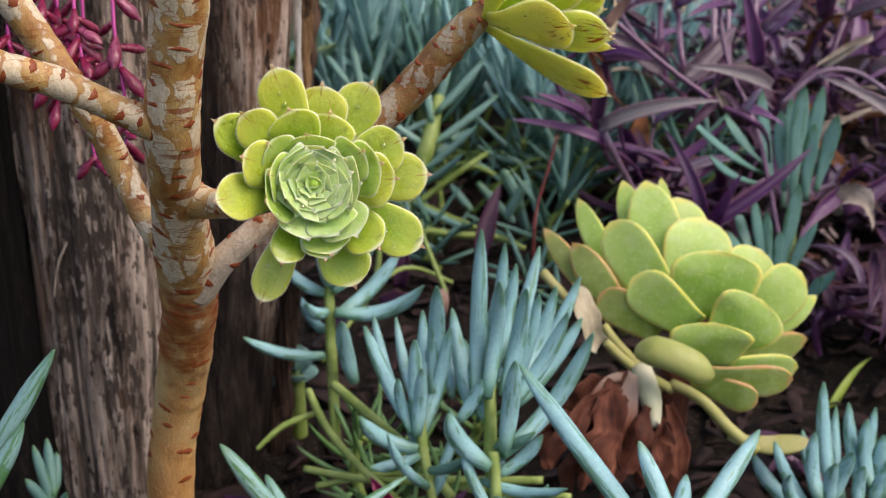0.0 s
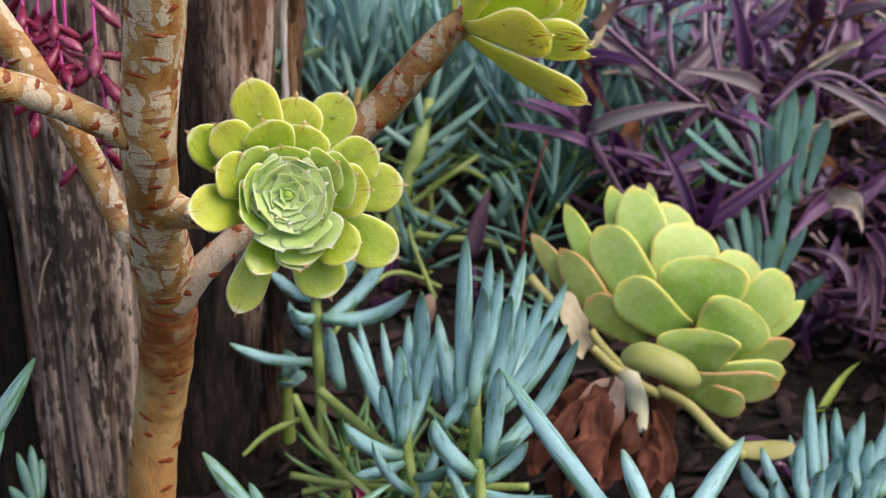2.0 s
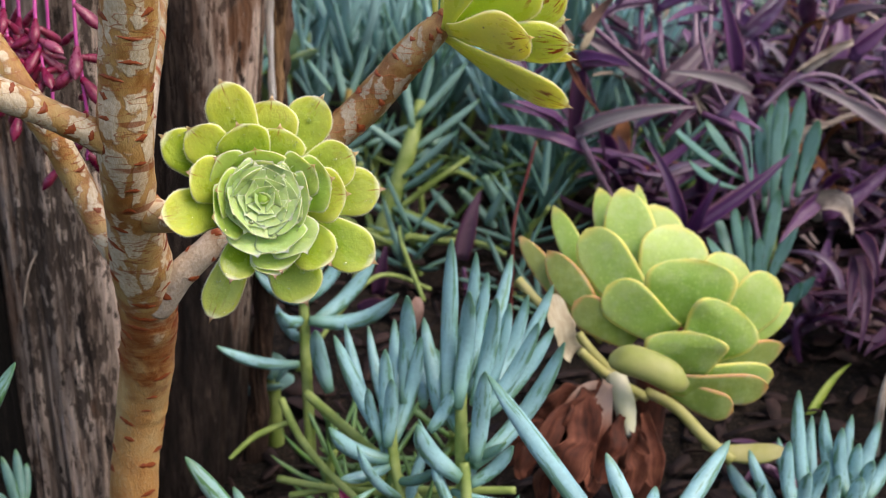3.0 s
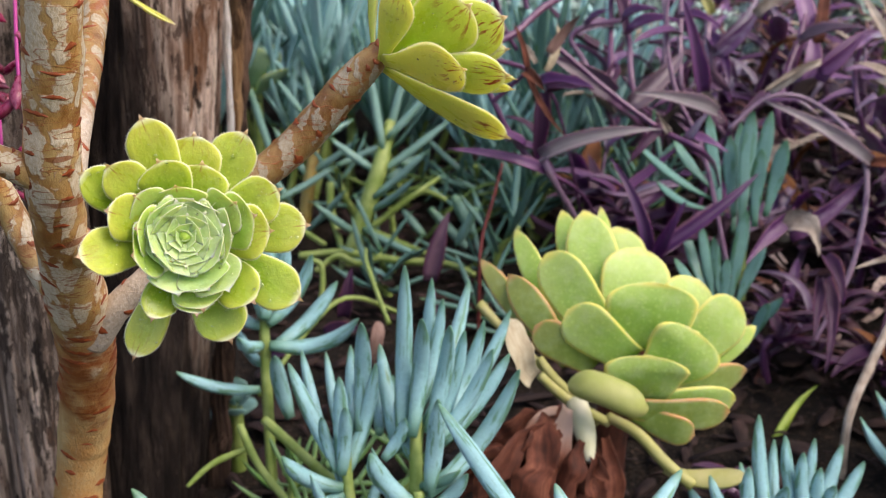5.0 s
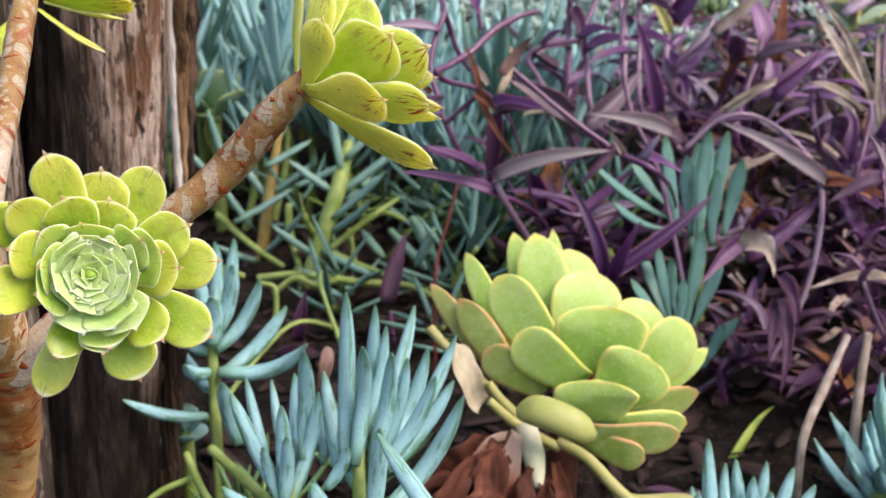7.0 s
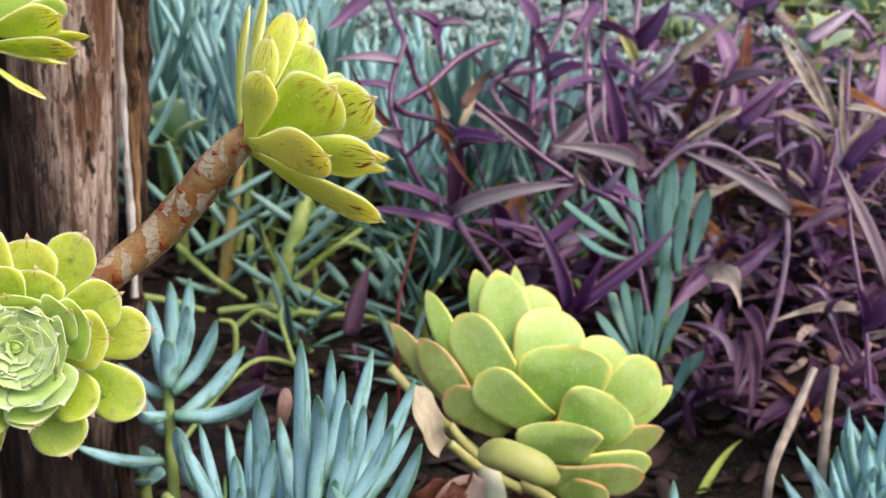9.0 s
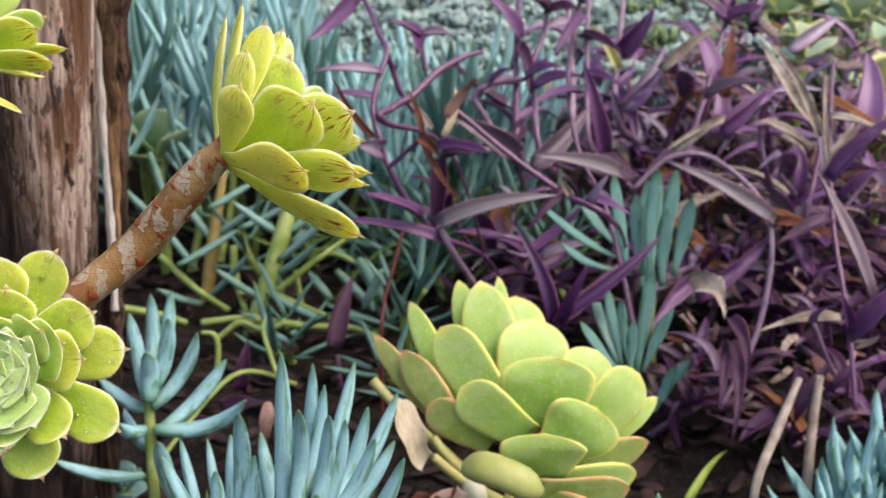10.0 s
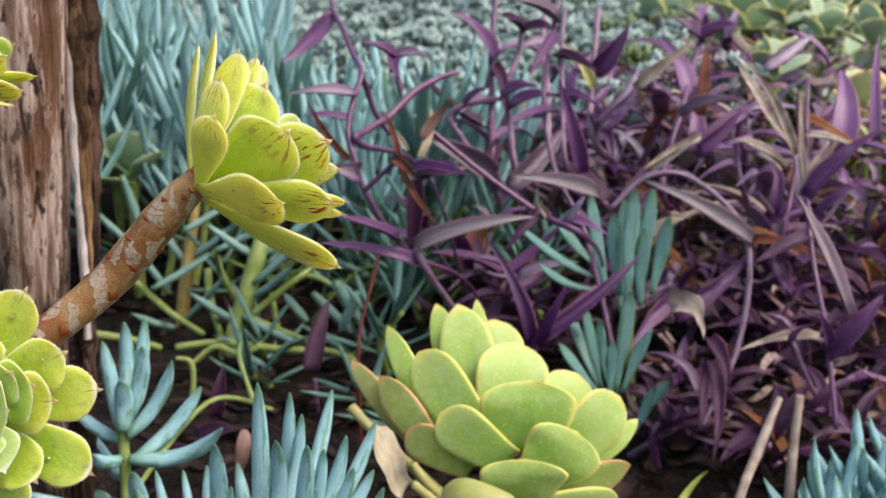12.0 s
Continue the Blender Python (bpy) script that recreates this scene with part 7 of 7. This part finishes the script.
DRY_STRAPS = [
    ((0.1412, 0.8874, 0.1323), (0.1113, 0.8668, 0.1394), (0.1021, 0.8397, 0.0866), 0.0134, 0),
    ((0.1456, 0.8815, 0.1366), (0.1350, 0.8508, 0.1157), (0.1277, 0.8270, 0.0725), 0.0210, 0),
    ((0.1585, 0.8700, 0.0989), (0.1489, 0.8447, 0.0929), (0.1558, 0.8278, 0.0695), 0.0201, 0),
    ((0.1308, 0.8891, 0.1218), (0.1158, 0.8602, 0.1059), (0.1171, 0.8383, 0.0682), 0.0191, 1),
    ((0.1111, 0.8860, 0.1187), (0.0881, 0.8601, 0.1109), (0.0783, 0.8397, 0.0772), 0.0191, 1),
    ((0.1761, 0.8879, 0.1076), (0.1813, 0.8589, 0.0919), (0.1783, 0.8419, 0.0680), 0.0162, 1),
    ((0.1538, 0.8860, 0.1136), (0.1544, 0.8584, 0.1019), (0.1466, 0.8387, 0.0701), 0.0172, 1),
    ((0.1614, 0.8669, 0.1020), (0.1661, 0.8456, 0.1079), (0.1707, 0.8343, 0.1001), 0.0124, 0)]
for i, (bx, mid_, tip, w, kind_) in enumerate(DRY_STRAPS):
    leaf_part("dead_leaf", dry, (M_STRAP, M_DRY)[kind_], bx, mid_, tip, (0.3 - 0.1 * i, -1, 0.4), w, 0.0016, oval, cup=0.35, fold=0.25 if i % 2 else -0.3, wave=0.06, nu=24, nv=14, seed=30 + i, crumple=0.0035, label=("pale pinkish strap leaf drying to brown", "")[kind_])

for name, mat, label, pts in (
        ("red_stalk", M_RED, "thin dark red dried stalk", [((0.0912, 1.2030, 0.1227), 0.0018), ((0.0946, 1.2167, 0.1603), 0.0017), ((0.1060, 1.2303, 0.1978), 0.0016), ((0.1152, 1.2420, 0.2299), 0.0014)]),
        ("straw_stalk", M_STRAW, "split straw-coloured dried stalk", [((0.4574, 1.0227, 0.0509), 0.0048), ((0.4677, 1.0483, 0.1026), 0.0046), ((0.4779, 1.0684, 0.1363), 0.004)]),
        ("straw_stalk", M_STRAW, "split straw-coloured dried stalk", [((0.4074, 1.0089, 0.0611), 0.004), ((0.4380, 1.0493, 0.0981), 0.0046), ((0.4633, 1.0781, 0.1300), 0.003)])):
    p = V(pts[0][0])
    ob = thing(name, (p.x, p.y, ground_z(p.x, p.y)), label, "stalk")
    tube_part("stalk", ob, mat, [((p.x, p.y, ground_z(p.x, p.y) - 0.01), pts[0][1])] + pts, rough=0.15, steps=6, nv=8)
p = V((0.3658, 1.0551, 0.0087))
ob = thing("green_grass_shoot", (p.x, p.y, ground_z(p.x, p.y)), "bright yellow-green curved blade in the soil", "blade")
leaf_part("blade", ob, M_LIME_BLADE, (0.3448, 1.0443, -0.0209), (0.3774, 1.0876, 0.0396), (0.4135, 1.1109, 0.0452), (0, -1, 0.3), 0.011, 0.003, lance, nu=10, nv=8)
p = V((0.4200, 1.1833, 0.1536))
ob = thing("dried_leaf", (p.x, p.y, ground_z(p.x, p.y)), "broad tan dried leaf hooked among purple stems", "leaf")
leaf_part("blade", ob, M_STRAW, (0.3848, 1.2100, 0.1626), (0.4134, 1.1983, 0.2004), (0.4146, 1.1537, 0.1582), (0.1, -0.9, 0.4), 0.026, 0.0016, lance, cup=0.6, wave=0.08, nu=16, nv=12, crumple=0.007)

# green stems that lie across the bed
MIDDLE_STEMS = [
    [((-0.0785, 1.4929, 0.1370), 0.0047), ((-0.0766, 1.4814, 0.1021), 0.0047), ((-0.0636, 1.4485, 0.0677), 0.0040), ((-0.0610, 1.4206, 0.0469), 0.0033)],
    [((-0.0489, 1.4474, 0.0992), 0.0046), ((-0.0024, 1.4199, 0.0872), 0.0045), ((0.0494, 1.3826, 0.0781), 0.0032)],
    [((-0.0254, 1.4357, 0.0993), 0.0039), ((0.0043, 1.4410, 0.1209), 0.0039), ((0.0307, 1.4455, 0.1393), 0.0033), ((0.0534, 1.4684, 0.1487), 0.0026)],
    [((-0.1099, 1.4102, 0.0716), 0.0045), ((-0.0589, 1.3994, 0.0792), 0.0045), ((0.0114, 1.3835, 0.0746), 0.0044), ((0.0619, 1.3799, 0.0720), 0.0038), ((0.0930, 1.3556, 0.0673), 0.0031)],
    [((-0.1743, 1.2876, 0.1370), 0.0041), ((-0.1419, 1.3028, 0.1243), 0.0041), ((-0.1127, 1.3168, 0.1075), 0.0036)]]
LOW_STEMS = [
    [((-0.0783, 1.1811, 0.1495), 0.0021), ((-0.0655, 1.1794, 0.1464), 0.0027), ((-0.0627, 1.1741, 0.1306), 0.0027), ((-0.0653, 1.1669, 0.1077), 0.0027)],
    [((-0.1724, 1.5416, 0.1093), 0.0041), ((-0.1249, 1.4800, 0.0896), 0.0040), ((-0.0833, 1.4507, 0.0709), 0.0033)],
    [((0.0625, 1.4788, 0.1173), 0.0033), ((0.0360, 1.4834, 0.1270), 0.0033), ((0.0090, 1.4804, 0.1131), 0.0027)],
    [((-0.0137, 1.3865, 0.0796), 0.0038), ((-0.0392, 1.3850, 0.0707), 0.0038), ((-0.0643, 1.3890, 0.0786), 0.0038), ((-0.0899, 1.3849, 0.0618), 0.0032)]]
rng = random.Random(15)
for i, pts in enumerate(([((-0.0847, 0.8852, 0.1268), 0.0037), ((-0.0525, 0.8494, 0.1162), 0.0039), ((-0.0221, 0.8142, 0.1071), 0.0037), ((0.0064, 0.7855, 0.0868), 0.0037)], [((-0.1065, 0.9018, 0.1138), 0.0030), ((-0.0890, 0.8733, 0.0940), 0.0032), ((-0.0616, 0.8452, 0.0754), 0.0030), ((-0.0271, 0.8263, 0.0526), 0.0030)],
                         [((-0.1087, 0.8804, 0.0552), 0.0029), ((-0.0536, 0.8511, 0.0622), 0.0030), ((0.0067, 0.8247, 0.0776), 0.0032), ((0.0721, 0.8072, 0.0878), 0.0030)], [((-0.0988, 0.8671, 0.0478), 0.0027), ((-0.0367, 0.8613, 0.0612), 0.0027), ((0.0315, 0.8131, 0.0749), 0.0030), ((0.0906, 0.7855, 0.0868), 0.0030)],
                         [((-0.1436, 0.8680, 0.0796), 0.0015), ((-0.1252, 0.8829, 0.0913), 0.0026), ((-0.0998, 0.8957, 0.0970), 0.0023)], [((-0.1049, 1.0003, 0.0922), 0.0023), ((-0.0449, 1.1205, 0.1300), 0.0023), ((0.0089, 1.1634, 0.1016), 0.0023)], [((0.0032, 1.1132, 0.1099), 0.0023), ((-0.0189, 1.1786, 0.1435), 0.0023), ((-0.0226, 1.2317, 0.1431), 0.0015)], *MIDDLE_STEMS, *LOW_STEMS)):
    p = min((V(q[0]) for q in pts), key=lambda q: q.z)
    ob = thing("trailing_green_stem", (p.x, p.y, ground_z(p.x, p.y)), "bare yellow-green succulent stem trailing over the soil", "stem", "trailing green stems")
    tube_part("stem", ob, M_CHALK_STEM, pts, rough=0.1, steps=8, nv=9)


# thin green runners that criss-cross between the tall shoots
for i in range(20):
    x, y = rng.uniform(-0.20, 0.26), rng.uniform(1.45, 1.72)
    a, ln = rng.uniform(-0.5, 0.5) + (math.pi if i % 2 else 0.0), rng.uniform(0.10, 0.22)
    z = ground_z(x, y)
    far = V((x + math.cos(a) * ln, y + math.sin(a) * ln * 0.6, z + rng.uniform(0.01, 0.10)))
    ob = thing("trailing_green_stem", (x, y, z), "thin green runner between taller succulent shoots", "stem", "trailing green stems")
    tube_part("stem", ob, M_RUNNER, [((x, y, z - 0.004), 0.0026), ((x + math.cos(a) * ln * 0.4, y + math.sin(a) * ln * 0.3, z + rng.uniform(0.03, 0.09)), 0.0024), (far, 0.0014)], rough=0.1, steps=6, nv=7)
    for k in range(3):
        q = V((x, y, z + 0.03)).lerp(far, 0.45 + 0.25 * k)
        way = V((rng.uniform(-1, 1), rng.uniform(-0.6, 0.3), rng.uniform(0.1, 0.9)))
        part("leaf", rng.choice(FINGERS["green"]), ob, turn_to(q, way, V((0, -0.3, 1)), rng.uniform(0.04, 0.075)))


# a dry tendril on the post, and purple leaf tips that rise from below
p = V((-0.2874, 0.8979, 0.2200))
ob = thing("dry_tendril", (p.x, p.y, p.z), "thin pale dried tendril caught on the timber post", "tendril")
tube_part("strand", ob, M_STRAW, [((-0.2833, 0.9070, 0.2598), 0.0005), ((-0.2801, 0.8986, 0.2514), 0.0007), ((-0.2725, 0.8978, 0.2490), 0.0012), ((-0.2774, 0.8910, 0.2451), 0.001), ((-0.2862, 0.8846, 0.2273), 0.0009), ((-0.2916, 0.8801, 0.2005), 0.0007)], steps=6, nv=6)
purple_plant("purple-leaved shoot with pointed leaf tips", [[((-0.0161, 0.6757, 0.0190), 0.003), ((-0.0197, 0.6945, 0.0705), 0.003), ((-0.0252, 0.7057, 0.1014), 0.0025)]], [
    ((-0.0234, 0.7057, 0.1014), (-0.0460, 0.7029, 0.1521), 0.018, FR, 0.08, M_MAGENTA), ((-0.0237, 0.7143, 0.0958), (0.0168, 0.7180, 0.1350), 0.012, FR, 0.08, D), ((-0.0639, 0.6713, 0.1238), (-0.1317, 0.6636, 0.1611), 0.022, UP, 0.08, D)])


def litter():
    rng = random.Random(33)
    verts, faces, uvs = [], [], []
    for _ in range(3200):
        x, y = rng.uniform(-0.4, 1.0), rng.uniform(0.7, 1.9)
        z = ground_z(x, y) + 0.003
        a = rng.uniform(0, 6.28)
        ln = rng.uniform(0.008, 0.035) if rng.random() < 0.75 else rng.uniform(0.03, 0.07)
        d = V((math.cos(a), math.sin(a), rng.uniform(-0.1, 0.35)))
        v, f, uv = leaf_parts((x, y, z), V((x, y, z)) + d * ln * 0.5 + V((0, 0, 0.003)), V((x, y, z)) + d * ln, (rng.uniform(-0.6, 0.6), rng.uniform(-0.6, 0.6), 1), ln * rng.uniform(0.12, 0.5), 0.001, oval, cup=rng.uniform(-0.3, 0.5), nu=4, nv=5)
        o = len(verts)
        verts += v
        uvs += uv
        faces += [tuple(k + o for k in q) for q in f]
    tagged(new("leaf_litter", mesh_of("leaf_litter", verts, faces, uvs, M_LITTER)), "small brown dead leaf bits scattered on soil", "leaf litter", kind="stuff")


litter()


def dry_bits():
    """Curled scraps of leaf caught among the trailing stems."""
    rng = random.Random(77)
    verts, faces, uvs = [], [], []
    for _ in range(650):
        y = rng.uniform(1.16, 1.95)
        x = rng.uniform(0.36 + 0.10 * (y - 1.16), 0.62 + 0.5 * (y - 1.16))
        top = 0.03 + 0.24 * min(1.0, max(0.0, (y - 1.12) / 0.5))
        c = V((x, y, ground_z(x, y) + rng.random() * top))
        a = rng.uniform(0, 6.28)
        ln = rng.uniform(0.014, 0.045)
        d = V((math.cos(a), math.sin(a), rng.uniform(-0.8, 0.8))).normalized()
        v, f, uv = leaf_parts(c, c + d * ln * 0.5 + V((rng.uniform(-1, 1), rng.uniform(-1, 1), rng.uniform(-1, 1))) * ln * 0.35, c + d * ln, (rng.uniform(-0.8, 0.8), rng.uniform(-0.8, 0.3), 1), ln * rng.uniform(0.14, 0.4), 0.0012, lance, cup=rng.uniform(-0.4, 0.6), fold=rng.uniform(0.0, 0.9), nu=5, nv=6)
        o = len(verts)
        verts += v
        uvs += uv
        faces += [tuple(k + o for k in q) for q in f]
    tagged(new("dry_leaf_bits", mesh_of("dry_leaf_bits", verts, faces, uvs, M_BITS)), "small curled brown and mauve leaf scraps caught among purple stems", "dead leaves", kind="stuff")


dry_bits()


def carpet(name, label, mat, seed, count, y0, y1, x_left, x_right, height, size, leaves=10):
    """Low shrublets far behind: mounds of small leaf whorls."""
    rng = random.Random(seed)
    verts, faces = [], []
    for _ in range(count):
        y = y0 + (y1 - y0) * rng.random() ** 1.4
        x = rng.uniform(x_left[0] + x_left[1] * y, x_right[0] + x_right[1] * y)
        top = ground_z(x, y) + height + 0.08 * noise.noise(V(x * 4, y * 4, 5 + seed)) + 0.05 * noise.noise(V(x * 13, y * 13, 9 + seed))
        c = V((x, y, top - rng.random() ** 2 * 0.08))
        tilt = V((rng.uniform(-0.5, 0.5), rng.uniform(-0.7, 0.3), 1)).normalized()
        s0 = tilt.orthogonal().normalized()
        s1 = tilt.cross(s0)
        for k in range(leaves):
            a = k * 2.4
            e = 0.25 + 1.1 * k / leaves
            d = (s0 * math.cos(a) + s1 * math.sin(a)) * math.sin(e) + tilt * math.cos(e)
            s = d.cross(tilt).normalized()
            u = s.cross(d)
            ln = rng.uniform(0.7, 1.2) * size
            w = ln * rng.uniform(0.22, 0.3)
            o = len(verts)
            verts += [c, c + d * ln * 0.6 + s * w, c + d * ln * 0.6 + u * w * 0.5, c + d * ln * 0.6 - s * w, c + d * ln]
            faces += [(o, o + 1, o + 2), (o, o + 2, o + 3), (o + 1, o + 4, o + 2), (o + 2, o + 4, o + 3), (o, o + 3, o + 1), (o + 3, o + 4, o + 1)]
    tagged(new(name, mesh_of(name, verts, faces, None, mat)), label, "groundcover", kind="stuff")


carpet("silver_groundcover", "low silvery grey-green groundcover leaves in the distance", M_SILVER, 41, 4200, 1.90, 4.6, (-0.6, 0.0), (0.38, 0.16), 0.17, 0.026)
carpet("green_groundcover", "low mixed green groundcover leaves in the distance", M_GREEN, 43, 1500, 2.15, 4.8, (0.25, 0.14), (0.5, 0.5), 0.13, 0.05, 8)


def round_plant(at, size, count, seed, label="pale green broad-leaved succulent with yellowish leaf rims", mat=None):
    rng = random.Random(seed)
    at = V(at)
    g = ground_z(at.x, at.y)
    ob = thing("broad_leaf_succulent", (at.x, at.y, g), label, "succulent", "broad-leaved succulents")
    tube_part("stem", ob, M_CHALK_STEM, [((at.x, at.y, g - 0.01), 0.008), ((at.x, at.y, (g + at.z) / 2), 0.007), (at, 0.006)], steps=4, nv=8)
    for i in range(count):
        a = i * 2.4 + seed
        k = i / count
        out = V((math.cos(a), math.sin(a), 0))
        base = at + V((0, 0, -0.02 * k))
        tip = base + (out * (0.4 + 0.6 * k) + V((0, 0, 1.0 - 0.8 * k))).normalized() * size * rng.uniform(0.8, 1.1)
        leaf_part("leaf", ob, mat or M_ROUND, base, base.lerp(tip, 0.5) + out * size * 0.1, tip, (-out * 0.6 + V((0, 0, 1))), size * 0.8, 0.005, spat, cup=0.15, nu=10, nv=10, seed=i)


round_plant((0.6712, 1.7388, 0.3187), 0.058, 6, 3)
round_plant((0.8029, 1.7909, 0.2499), 0.062, 7, 5)
round_plant((0.8278, 1.9710, 0.3297), 0.065, 7, 15)
round_plant((0.8843, 1.9133, 0.3277), 0.07, 7, 16)
round_plant((0.8163, 2.1330, 0.3414), 0.065, 7, 17)
round_plant((0.9896, 2.1895, 0.2299), 0.075, 8, 6)
round_plant((0.7766, 1.6973, 0.2733), 0.060, 7, 21, "pale green broad-leaved succulent with orange-tinted leaf rims", M_ROUND_WARM)
round_plant((0.7650, 1.6000, 0.2374), 0.050, 6, 23, "pale green broad-leaved succulent with orange-tinted leaf rims", M_ROUND_WARM)
round_plant((0.9268, 2.6221, 0.2547), 0.12, 10, 8)
round_plant((0.8054, 2.8344, 0.2303), 0.11, 9, 9)
round_plant((1.1036, 2.7120, 0.2520), 0.13, 9, 10)
round_plant((-0.1758, 1.6001, 0.2307), 0.064, 6, 11, "grey-green rounded succulent behind the post", M_ROUND_GREY)
round_plant((-0.1310, 1.0316, 0.0691), 0.028, 7, 14, "small blue-green rounded succulent at the post's foot", M_ROUND_BLUE)
p = V((-0.0067, 0.9732, 0.1398))
ob = thing("pink_leaf", (p.x, p.y, ground_z(p.x, p.y)), "small pale pink curled leaf between blue finger leaves", "leaf")
leaf_part("blade", ob, M_RIBBON, (-0.0087, 0.9703, 0.1310), (-0.0017, 0.9578, 0.1567), (-0.0003, 0.9732, 0.1709), (0.3, -1, 0.2), 0.012, 0.002, oval, cup=0.4, nu=10, nv=8)
